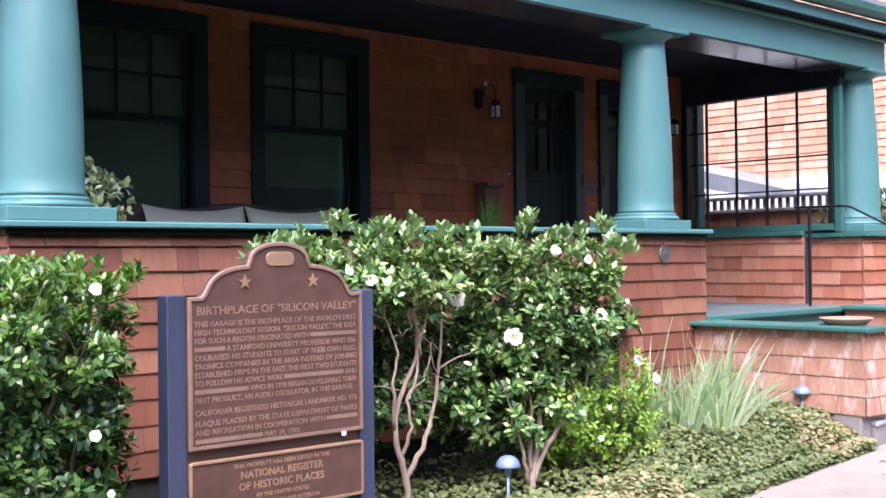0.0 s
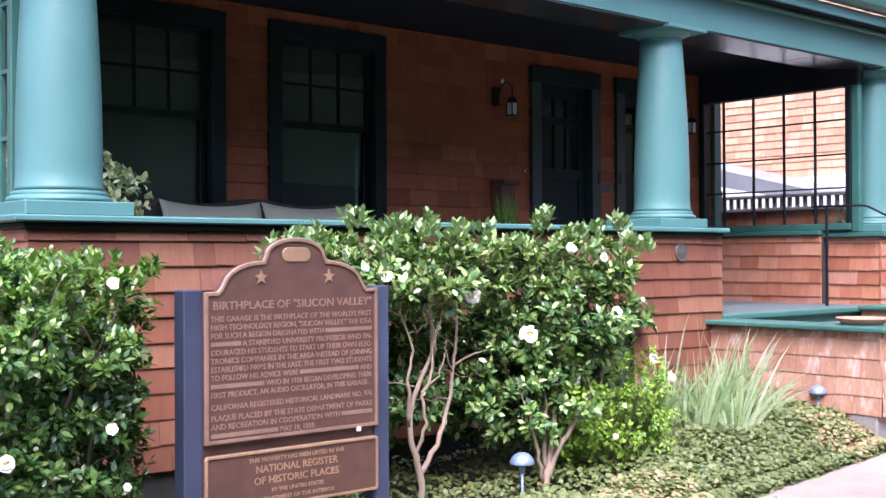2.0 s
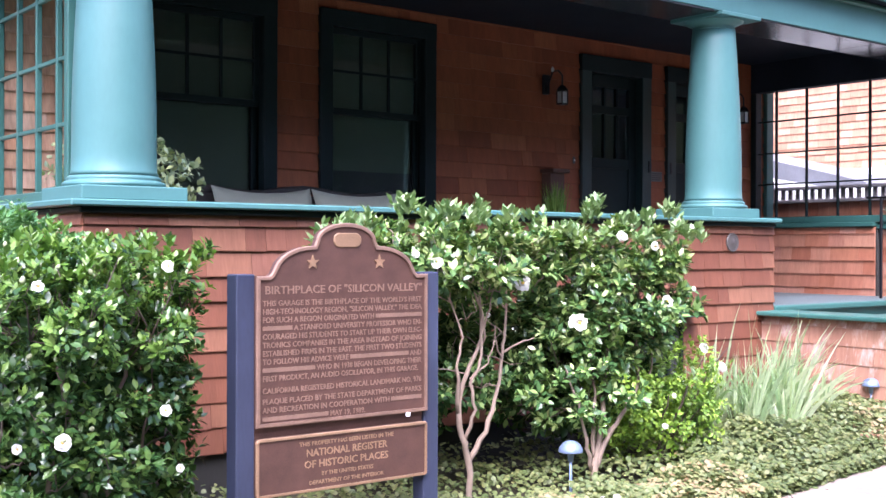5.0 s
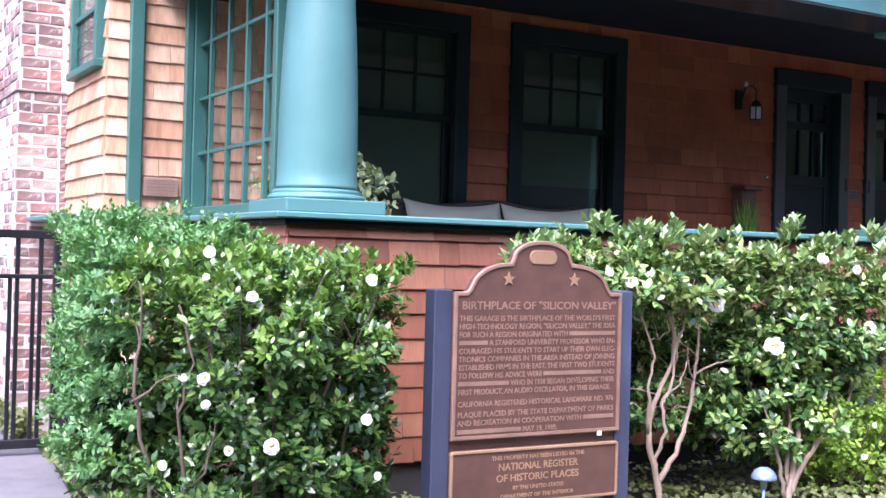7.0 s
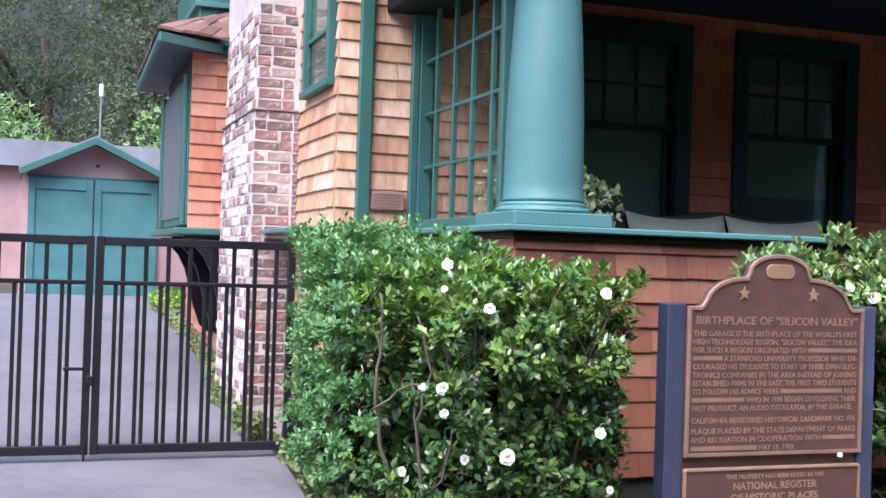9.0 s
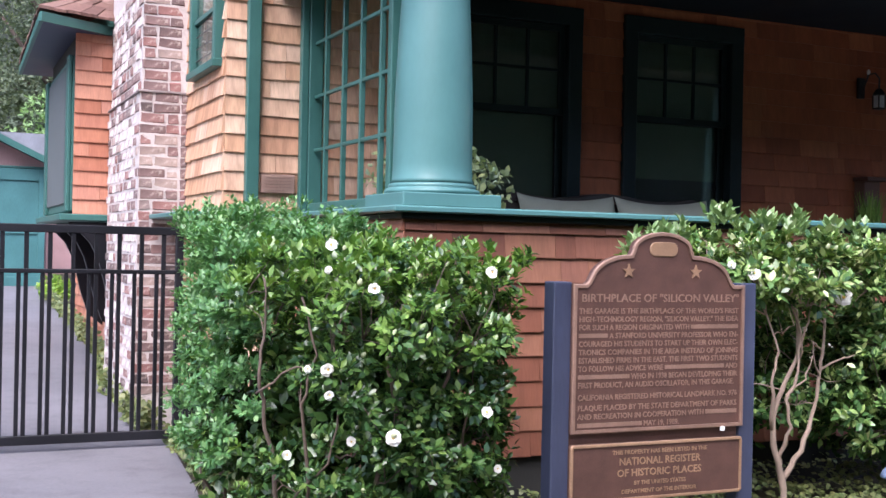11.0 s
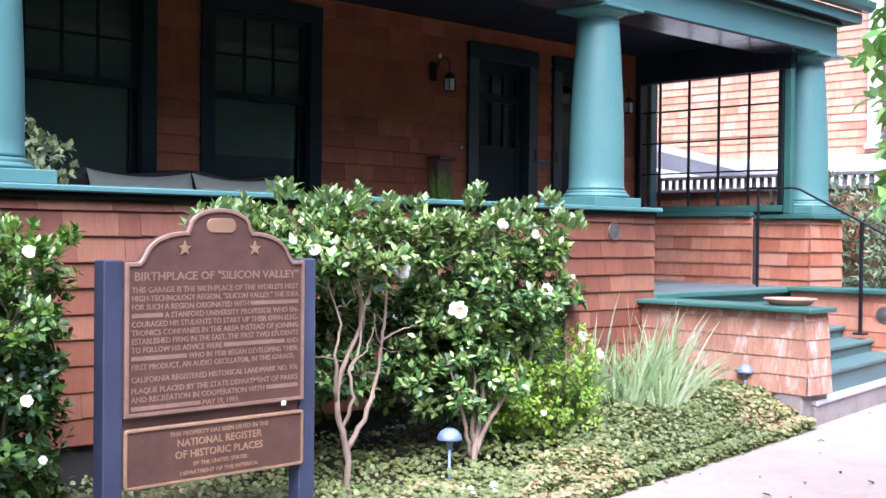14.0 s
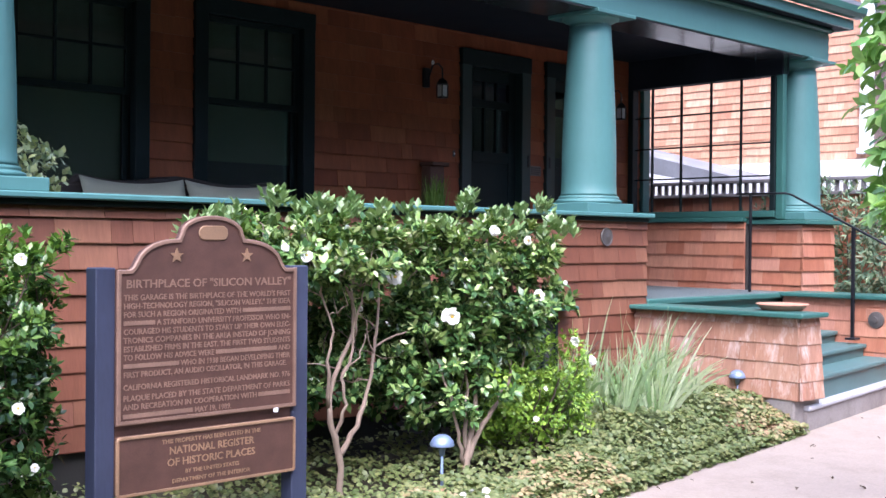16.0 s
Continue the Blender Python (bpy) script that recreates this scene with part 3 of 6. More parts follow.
def make_roof():
    bm = bmesh.new()
    lo = [bm.verts.new(p) for p in ((-1.3, -0.22, 3.86), (8.46, -0.22, 3.86), (8.46, 5.5, 6.4), (-1.3, 5.5, 6.4), (-1.3, 11, 3.8), (8.46, 11, 3.8))]
    bm.faces.new((lo[0], lo[1], lo[2], lo[3]))
    bm.faces.new((lo[3], lo[2], lo[5], lo[4]))
    r = bmesh.ops.extrude_face_region(bm, geom=list(bm.faces))["geom"]
    bmesh.ops.translate(bm, vec=(0, 0, 0.06), verts=[v for v in r if isinstance(v, bmesh.types.BMVert)])
    bmesh.ops.recalc_face_normals(bm, faces=bm.faces)
    return part("roof", bm, M_ROOFING, None, "grey shingled house roof", kind="structure", category="roof")


make_roof()
part("ceiling", block(-0.2, 7.7, 0.5, 2.1, 3.47, 3.5, 0), M_CEIL, None, "porch ceiling in a near-black that stands for its shade", kind="structure", category="ceiling")

# ---- porch floor ----
floor = part("floor", block(-0.2, 7.7, 0.1, 2.1, FLOOR - 0.12, FLOOR - 0.022, 0), M_FLOOR, None, "grey painted board porch floor", kind="structure", category="floor")
BOARD = block(-0.0425, 0.0425, -1.02, 1.02, -0.011, 0.011, 0.003)
board_me = bpy.data.meshes.new("plank")
BOARD.to_mesh(board_me)
BOARD.free()
board_me.materials.append(M_FLOOR)
for i in range(90):
    ob = new("plank", board_me)
    ob.parent = floor
    ob.location = (-0.155 + i * 0.0872, 1.09, FLOOR - 0.0105)
part("nosing", block(5.2, 7.66, 0.0, 0.07, FLOOR - 0.05, FLOOR, 0.01), M_GREEN, floor)
part("floor_fascia", block(5.2, 7.66, 0.07, 0.1, 0.6, FLOOR - 0.05, 0.004), M_GREEN, floor)

# ---- house walls ----
WIN1, WIN2 = (0.59, 1.735), (2.135, 3.29)
DOOR1, DOOR2 = (5.045, 6.02), (6.265, 7.24)
back = bmesh.new()
for a, b in ((-1.04, WIN1[0]), (WIN1[1], WIN2[0]), (WIN2[1], DOOR1[0]), (DOOR1[1], DOOR2[0]), (DOOR2[1], 7.98)):
    block(a, b, 2.125, 2.3, GROUND, 3.6, 0, back)
for a, b in (WIN1, WIN2):
    block(a, b, 2.125, 2.3, GROUND, 1.3, 0, back)
    block(a, b, 2.125, 2.3, 3.36, 3.6, 0, back)
for a, b in (DOOR1, DOOR2):
    block(a, b, 2.125, 2.3, GROUND, FLOOR, 0, back)
    block(a, b, 2.125, 2.3, 3.3, 3.6, 0, back)
house_wall = wall("wall_house_front", back, "house wall behind the porch, clad in cedar shingles coloured darker for the porch shade")
holes = [(a - 0.5, b - 0.5, lo, hi) for (a, b), lo, hi in ((WIN1, 1.3, 3.36), (WIN2, 1.3, 3.36), (DOOR1, 1.0, 3.3), (DOOR2, 1.0, 3.3))]
shingle_face(house_wall, (-1.05, 2.122), (1, 0), 1.55, 0.3, 3.548, M_TAN, limit=3.6, expose=0.13, pieces=110, joined_material=M_TANJ, seed=8)
# shaded copy of the cedar for the part of the wall under the porch
shingle_face(house_wall, (0.5, 2.122), (1, 0), 7.4, 0.9, 3.596, M_SHADED, limit=3.58, holes=holes, pieces=200, joined_material=M_SHADEDJ, seed=81)
side = wall("wall_house_side", block(-1.03, -0.9, 2.3, 10.5, GROUND, 3.7, 0), "house side wall along the drive, clad in golden cedar shingles")
shingle_face(side, (-1.05, 3.42), (0, -1), 1.31, 0.3, 3.678, M_TAN, limit=3.7, expose=0.13, holes=[(0.3, 1.26, 2.72, 3.7)], pieces=200, joined_material=M_TANJ, seed=9)
shingle_face(side, (-1.05, 10.4), (0, -1), 5.3, 0.5, 3.7, M_GOLD, pieces=0, joined_material=M_GOLDJ, seed=10)
wall("wall_house_back", block(-1.03, 7.98, 10.5, 10.65, GROUND, 3.7, 0), "plain far wall of the house", M_ROOM)
wall("wall_house_right", block(7.85, 7.98, 2.3, 10.5, GROUND, 3.7, 0), "plain wall of the house on the neighbour's side", M_ROOM)
band = part("trim_water_table", block(-1.34, -0.665, 2.03, 2.12, CAP - 0.005, CAP + 0.03, 0.006), M_TEAL, None, "teal band under the house wall shingles", kind="structure", category="trim")
part("side_band", block(-1.34, -1.03, 2.122, 3.3, CAP - 0.005, CAP + 0.03, 0.006), M_TEAL, band)
part("corner_board", block(-0.912, -0.822, 2.045, 2.12, CAP + 0.03, 3.6, 0.006), M_GREEN, band, "green painted downpipe board")


part("corner_board", block(7.9, 8.02, 2.06, 2.14, 0.3, 3.6, 0.006), M_GREEN, band, "green corner board")


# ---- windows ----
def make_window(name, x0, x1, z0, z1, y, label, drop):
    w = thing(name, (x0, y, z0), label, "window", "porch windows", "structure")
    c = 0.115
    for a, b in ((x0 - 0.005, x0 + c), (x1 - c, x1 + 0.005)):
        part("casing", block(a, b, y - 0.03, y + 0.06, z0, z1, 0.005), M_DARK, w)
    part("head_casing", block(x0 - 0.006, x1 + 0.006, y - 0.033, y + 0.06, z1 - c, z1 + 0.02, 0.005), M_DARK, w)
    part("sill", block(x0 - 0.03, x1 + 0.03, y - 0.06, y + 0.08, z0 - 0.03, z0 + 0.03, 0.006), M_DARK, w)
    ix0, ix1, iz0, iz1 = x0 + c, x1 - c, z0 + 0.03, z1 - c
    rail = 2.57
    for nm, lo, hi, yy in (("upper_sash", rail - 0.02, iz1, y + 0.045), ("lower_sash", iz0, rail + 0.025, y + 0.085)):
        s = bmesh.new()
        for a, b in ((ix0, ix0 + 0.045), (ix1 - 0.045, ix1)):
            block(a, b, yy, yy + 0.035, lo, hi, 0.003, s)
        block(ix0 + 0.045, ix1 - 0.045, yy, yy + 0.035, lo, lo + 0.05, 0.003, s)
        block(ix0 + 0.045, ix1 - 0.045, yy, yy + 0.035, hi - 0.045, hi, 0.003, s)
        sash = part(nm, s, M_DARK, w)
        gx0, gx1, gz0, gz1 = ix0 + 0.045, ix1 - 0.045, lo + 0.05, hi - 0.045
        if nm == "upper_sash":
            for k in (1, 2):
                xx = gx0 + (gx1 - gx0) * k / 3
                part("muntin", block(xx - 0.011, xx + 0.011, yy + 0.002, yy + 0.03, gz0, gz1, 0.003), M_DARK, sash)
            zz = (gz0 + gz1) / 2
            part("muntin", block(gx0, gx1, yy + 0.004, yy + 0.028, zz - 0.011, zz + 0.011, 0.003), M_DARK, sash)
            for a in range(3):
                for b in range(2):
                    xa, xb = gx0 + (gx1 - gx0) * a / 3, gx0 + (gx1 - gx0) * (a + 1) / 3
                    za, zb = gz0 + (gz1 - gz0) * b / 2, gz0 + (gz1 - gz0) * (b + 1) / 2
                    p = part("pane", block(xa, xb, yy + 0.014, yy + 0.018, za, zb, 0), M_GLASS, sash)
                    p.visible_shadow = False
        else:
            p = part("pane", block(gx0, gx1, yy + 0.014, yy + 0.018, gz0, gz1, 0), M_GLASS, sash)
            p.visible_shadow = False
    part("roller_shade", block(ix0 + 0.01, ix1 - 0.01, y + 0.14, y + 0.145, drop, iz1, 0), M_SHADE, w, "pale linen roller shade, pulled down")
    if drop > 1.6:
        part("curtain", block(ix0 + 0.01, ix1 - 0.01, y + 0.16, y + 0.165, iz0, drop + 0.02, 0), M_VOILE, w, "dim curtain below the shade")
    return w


make_window("window_1", *WIN1, 1.3, 3.36, 2.1, "dark green sash window with six panes above and a drawn shade", 1.45)
make_window("window_2", *WIN2, 1.3, 3.36, 2.1, "dark green sash window with six panes and a half-drawn shade", 2.1)
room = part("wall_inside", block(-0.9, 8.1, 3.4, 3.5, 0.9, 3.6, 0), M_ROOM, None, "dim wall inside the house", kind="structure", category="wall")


# ---- doors ----
def make_door(name, x0, x1, y, label, hinge_side):
    d = thing(name, (x0, y, FLOOR), label, "door", "", "structure")
    for a, b in ((x0, x0 + 0.13), (x1 - 0.13, x1)):
        part("casing", block(a, b, y - 0.035, y + 0.08, FLOOR, 3.2, 0.006), M_DOOR, d)
    part("head_casing", block(x0 - 0.006, x1 + 0.006, y - 0.038, y + 0.08, 3.16, 3.32, 0.006), M_DARK, d)
    leaf = bmesh.new()
    lx0, lx1, ly = x0 + 0.13, x1 - 0.13, y + 0.06
    st = 0.1
    block(lx0, lx0 + st, ly, ly + 0.045, FLOOR + 0.01, 3.16, 0.003, leaf)
    block(lx1 - st, lx1, ly, ly + 0.045, FLOOR + 0.01, 3.16, 0.003, leaf)
    for a, b in ((FLOOR + 0.01, FLOOR + 0.25), (2.25, 2.35), (2.78, 2.86), (3.04, 3.16)):
        block(lx0 + st, lx1 - st, ly, ly + 0.045, a, b, 0.003, leaf)
    block(lx0 + st, lx1 - st, ly + 0.015, ly + 0.03, FLOOR + 0.25, 2.25, 0.0, leaf)
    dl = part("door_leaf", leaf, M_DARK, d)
    gx0, gx1 = lx0 + st, lx1 - st
    for k in range(3):
        xa, xb = gx0 + (gx1 - gx0) * k / 3 + 0.012, gx0 + (gx1 - gx0) * (k + 1) / 3 - 0.012
        for za, zb in ((2.35, 2.78), (2.86, 3.04)):
            p = part("pane", block(xa, xb, ly + 0.018, ly + 0.024, za, zb, 0), M_GLASS, dl)
            p.visible_shadow = False
    for k in (1, 2):
        xx = gx0 + (gx1 - gx0) * k / 3
        part("muntin", block(xx - 0.012, xx + 0.012, ly, ly + 0.04, 2.35, 3.04, 0.003), M_DARK, dl)
    hx = x1 - 0.04 if hinge_side > 0 else x0 + 0.04
    part("lock_plate", block(hx - 0.014, hx + 0.014, y - 0.045, y - 0.034, 2.22, 2.34, 0.004), M_BLACK, d)
    return d


make_door("door_1", *DOOR1, 2.1, "dark green front door with small glazed lights, closed", 1)
make_door("door_2", *DOOR2, 2.1, "dark green door beside the front door, closed", -1)


# ---- trellis screens at the porch ends ----
def make_trellis(name, x, y0, y1, z0, z1, uprights, rows, label, material, bar=0.015):
    t = thing(name, (x, y0, z0), label, "trellis", "porch end screens")
    part("sill", block(x - 0.05, x + 0.05, y0, y1, z0 - 0.02, z0 + 0.045, 0.006), material, t)
    part("stile", block(x - 0.05, x + 0.05, y1 - 0.07, y1, z0 + 0.045, z1, 0.006), material, t)
    part("stile", block(x - 0.045, x + 0.045, y0, y0 + 0.06, z0 + 0.045, z1, 0.006), material, t)
    a, b = y0 + 0.06, y1 - 0.07
    for yy in uprights:
        part("upright_bar", block(x - 0.016, x + 0.016, yy - bar, yy + bar, z0 + 0.045, z1, 0.003), material, t)
    for k in rows:
        part("cross_bar", block(x - 0.012, x + 0.012, a, b, k - bar * 0.8, k + bar * 0.8, 0.003), material, t)
    return t


left_screen = make_trellis("trellis_screen", -0.43, 0.5, 2.1, 1.74, 3.24, (0.757, 1.096, 1.436, 1.798), (2.154, 2.526, 2.9), "green painted square trellis screen between column and house wall", M_GREEN)
part("casing", block(-0.535, -0.482, 2.035, 2.095, 1.72, 3.24, 0.006), M_GREEN, left_screen)
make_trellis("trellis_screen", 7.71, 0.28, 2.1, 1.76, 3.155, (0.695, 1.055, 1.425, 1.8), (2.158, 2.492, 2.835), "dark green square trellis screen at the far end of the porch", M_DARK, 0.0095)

part("trim_end_sill", block(7.655, 7.7, 0.28, 2.09, 1.737, 1.802, 0.005), M_GREEN, None, "green sill board under the far trellis", kind="structure", category="trim")
part("trim_end_pilaster", block(7.68, 7.75, 0.2, 0.278, 1.715, 3.32, 0.006), M_GREEN, None, "green board beside the end column", kind="structure", category="trim")

# ---- right end of the porch ----
right_wall = wall("wall_porch_right", block(7.68, 7.9, 0.6, 2.1, GROUND, 1.69, 0), "shingled low wall at the far end of the porch")
shingle_face(right_wall, (7.66, 2.1), (0, -1), 1.5, 0.95, 1.76, M_GOLD, limit=1.685, pieces=80, seed=12)
part("trim_right_cap", block(7.6, 8.0, 0.6, 2.1, 1.69, 1.735, 0.006), M_GREEN, None, "dark green cap on the far low wall of the porch", kind="structure", category="trim")
pedestal = wall("wall_pedestal", block(7.77, 8.33, 0.03, 0.57, GROUND, 1.66, 0), "shingled pedestal under the end column")
shingle_face(pedestal, (7.722, 0.02), (1, 0), 0.633, 0.2, 1.75, M_GOLD, limit=1.66, pieces=60, flare=bell, seed=13)
shingle_face(pedestal, (7.755, 0.58), (0, -1), 0.56, 0.9, 1.75, M_GOLD, limit=1.66, pieces=40, seed=14)
part("trim_pedestal_cap", block(7.68, 8.42, -0.06, 0.66, CAP - 0.01, CAP + 0.034, 0.006), M_GREEN, None, "green cap on the end pedestal", kind="structure", category="trim")

# ---- stair with its cheek walls ----
SKEW = 0.15
stair = thing("front_stair", (6.3, -0.8, GROUND), "dark green painted wooden front steps between shingled side walls", "stairs")


def tread(y, z, depth, rise, x0=5.3, x1=7.385):
    bm = block(x0, x1, y, y + depth, z - 0.035, z, 0.008)
    block(x0, x1, y + 0.03, y + 0.055, z - rise, z - 0.035, 0.0, bm)
    for v in bm.verts:
        v.co.y += SKEW * (v.co.x - 6.0)
    return bm


for y, z, r in ((-0.18, 0.875, 0.11), (-0.48, 0.775, 0.11), (-0.78, 0.67, 0.11), (-1.06, 0.57, 0.11), (-1.31, 0.46, 0.2)):
    part("tread", tread(y, z, 0.36, r), M_TREAD, stair)
face = block(5.14, 8.6, -1.48, -1.1, GROUND - 0.02, 0.235, 0.004)
for v in face.verts:
    v.co.y += SKEW * max(0, v.co.x - 5.2)
part("landing_face", face, M_FOUND, stair, "stained concrete face of the landing")
slab = block(5.14, 8.6, -1.5, -1.1, 0.237, 0.275, 0.01)
for v in slab.verts:
    v.co.y += SKEW * max(0, v.co.x - 5.2)
part("landing_slab", slab, M_SLAB, stair, "white concrete bottom landing")

cheek = thing("stair_side_wall", (5.3, -0.7, GROUND), "low shingled wall beside the steps with a green cap, weathered", "wall")


def flared_core(x0, x1, y0, y1, z0, z1, grow):
    bm = block(x0, x1, y0, y1, z0, z1, 0)
    for v in bm.verts:
        if v.co.z < (z0 + z1) / 2:
            v.co.x += grow if v.co.x > (x0 + x1) / 2 else -grow
            v.co.y -= grow if v.co.y < (y0 + y1) / 2 else 0
    return bm


run = part("core", flared_core(5.06, 5.285, -1.445, 0.03, 0.32, 0.925, 0.035), M_REDJ, cheek)
part("footing", block(5.0, 5.38, -1.45, 0.02, GROUND - 0.1, 0.335, 0.01), M_FOUND, cheek)
flare2 = lambda z: 0.004 + 0.07 * max(0.0, (0.92 - z))
shingle_face(run, (5.06, 0.03), (0, -1), 1.51, 0.333, 0.999, M_WORN, flare=flare2, pieces=90, seed=15, expose=0.1347, limit=0.93)
shingle_face(run, (5.01, -1.445), (1, 0), 0.33, 0.333, 0.999, M_WORN, flare=flare2, pieces=40, seed=16, expose=0.1347, limit=0.93)
part("cap", block(4.96, 5.36, -1.53, 0.06, 0.928, 0.964, 0.008), M_GREEN, cheek)

cheek2 = thing("stair_side_wall", (7.5, -0.7, GROUND), "low shingled wall on the far side of the steps with a green cap", "wall")
run2 = part("core", block(7.39, 7.7, -1.8, 0.02, GROUND, 0.97, 0), M_GOLDJ, cheek2)
shingle_face(run2, (7.385, 0.0), (0, -1), 1.8, 0.3, 1.04, M_GOLD, pieces=90, flare=flare2, seed=17, expose=0.135, limit=0.97)
part("cap", block(7.3, 7.78, -1.9, 0.02, 0.972, 1.01, 0.008), M_GREEN, cheek2)

light = thing("step_light", (7.36, -0.94, 0.79), "round dark metal step light set into the stair wall", "lamp")
disc = lathe([(0.0, -0.02), (0.075, -0.02), (0.08, -0.01), (0.07, 0.012), (0.03, 0.016), (0.028, 0.03), (0.0, 0.032)], 24)
bmesh.ops.rotate(disc, cent=(0, 0, 0), matrix=Matrix.Rotation(radians(-90), 3, "Y"), verts=disc.verts)
bmesh.ops.translate(disc, vec=(7.345, -0.94, 0.79), verts=disc.verts)
part("disc", disc, M_PEWTER, light, smooth=False)
part("mounting_block", block(7.35, 7.375, -1.04, -0.84, 0.69, 0.89, 0.005), M_GOLDJ, light)

rail = thing("handrail", (7.2, -0.4, FLOOR), "slim black iron handrail down the front steps", "handrail")
part("top_bar", tube([(7.2, 0.42, 1.955), (7.2, -0.1, 1.95), (7.2, -0.17, 1.935), (7.2, -1.2, 1.42), (7.2, -1.75, 1.15)], 0.011, 8), M_BLACK, rail, smooth=True)
part("post", block(7.188, 7.212, 0.253, 0.277, FLOOR, 1.945, 0.004), M_BLACK, rail)
part("post", block(7.185, 7.215, -0.805, -0.775, 0.62, 1.63, 0.004), M_BLACK, rail)
part("post_foot", block(7.15, 7.25, -0.84, -0.74, 0.61, 0.63, 0.004), M_BLACK, rail)

# ---- landmark sign ----
SY = -1.30
sign = thing("landmark_sign", (0.145, SY, GROUND), "two bronze plaques on blue-grey steel posts in the front garden", "sign")
for a, b in ((-0.402, -0.312), (0.602, 0.692)):
    bm = block(a, b, SY - 0.005, SY + 0.085, GROUND - 0.1, 1.352, 0.005)
    part("post", bm, M_POST, sign)
part("cross_board", block(-0.31, 0.6, SY + 0.006, SY + 0.03, 0.6, 0.74, 0.003), M_BRONZE, sign)


def bell_outline(grow=0.0):
    cx, lo, sh = 0.145, 0.69, 1.342
    hw = 0.46 + grow
    pts = [(-hw, lo - grow), (hw, lo - grow), (hw, sh + grow)]
    right = [(0.4, sh + grow), (0.385 + grow, sh + 0.012 + grow)]
    for k in range(1, 9):
        a = math.pi / 2 * k / 8
        right.append((0.17 + 0.205 * math.cos(a) + grow * 0.6, sh + 0.015 + 0.118 * math.sin(a) + grow * 0.8))
    right.append((0.158 + grow, sh + 0.158 + grow * 0.5))
    for k in range(1, 11):
        a = math.pi / 2 * k / 10
        right.append(((0.158 + grow) * math.cos(a), sh + 0.158 + (0.078 + grow) * math.sin(a)))
    pts += right
    pts += [(-x, z) for x, z in right[-2::-1]]
    pts.append((-hw, sh + grow))
    return [(cx + x, z) for x, z in pts]


plaque = part("plaque", prism(bell_outline(), SY - 0.022, SY + 0.01), M_BRONZE, sign, "brown bronze plaque with a bell-shaped top")


def rim_of(outline, inset, y0, y1):
    """A raised border along an outline."""
    bm = bmesh.new()
    n = len(outline)
    c = Vector((sum(p[0] for p in outline) / n, sum(p[1] for p in outline) / n))
    inner = []
    for i, p in enumerate(outline):
        a, b = Vector(outline[i - 1]), Vector(outline[(i + 1) % n])
        p = Vector(p)
        d1, d2 = (p - a).normalized(), (b - p).normalized()
        nrm = Vector((-(d1.y + d2.y), d1.x + d2.x))
        if nrm.length < 1e-6:
            nrm = Vector((-d1.y, d1.x))
        nrm.normalize()
        k = max(0.45, nrm.dot(Vector((-d1.y, d1.x))))
        inner.append(p + nrm * inset / k)
    rows = []
    for pts, y in ((outline, y0), (outline, y1 + 0.003), ([Vector(o) * 0.75 + i * 0.25 for o, i in zip(outline, inner)], y1), (inner, y1), (inner, y0)):
        rows.append([bm.verts.new((p[0], y, p[1])) for p in pts])
    for lo, hi in zip(rows, rows[1:]):
        for i in range(n):
            j = (i + 1) % n
            bm.faces.new((lo[i], lo[j], hi[j], hi[i]))
    bmesh.ops.recalc_face_normals(bm, faces=bm.faces)
    return bm


part("rim", rim_of(bell_outline(0.002), 0.017, SY - 0.018, SY - 0.031), M_RIM, plaque)


def rounded(x0, x1, z0, z1, r, n=5):
    pts = []
    for cx, cz, a0 in ((x1 - r, z0 + r, -90), (x1 - r, z1 - r, 0), (x0 + r, z1 - r, 90), (x0 + r, z0 + r, 180)):
        for k in range(n + 1):
            a = radians(a0 + 90 * k / n)
            pts.append((cx + r * math.cos(a), cz + r * math.sin(a)))
    return pts


low = part("lower_plaque", prism(rounded(-0.315, 0.605, 0.384, 0.638, 0.018), SY - 0.022, SY + 0.01), M_BRONZE, sign, "smaller brown bronze plaque with a gilt border")
part("rim", rim_of(rounded(-0.317, 0.607, 0.382, 0.64, 0.018), 0.013, SY - 0.018, SY - 0.03), M_GILT, low)
part("bolt", lathe([(0.0, 0.672), (0.011, 0.672), (0.012, 0.69), (0.0, 0.692)], 10, (0.49, SY - 0.03)), M_WHITE, sign, "pale bolt head")


def text_mesh(words, extrude=0.0022):
    cu = bpy.data.curves.new("lettering", "FONT")
    cu.body, cu.extrude, cu.resolution_u, cu.offset = words, extrude, 2, 0.012
    ob = new("lettering", cu)
    bpy.context.view_layer.update()
    me = bpy.data.meshes.new_from_object(ob.evaluated_get(bpy.context.evaluated_depsgraph_get()))
    bpy.data.objects.remove(ob)
    bpy.data.curves.remove(cu)
    return me


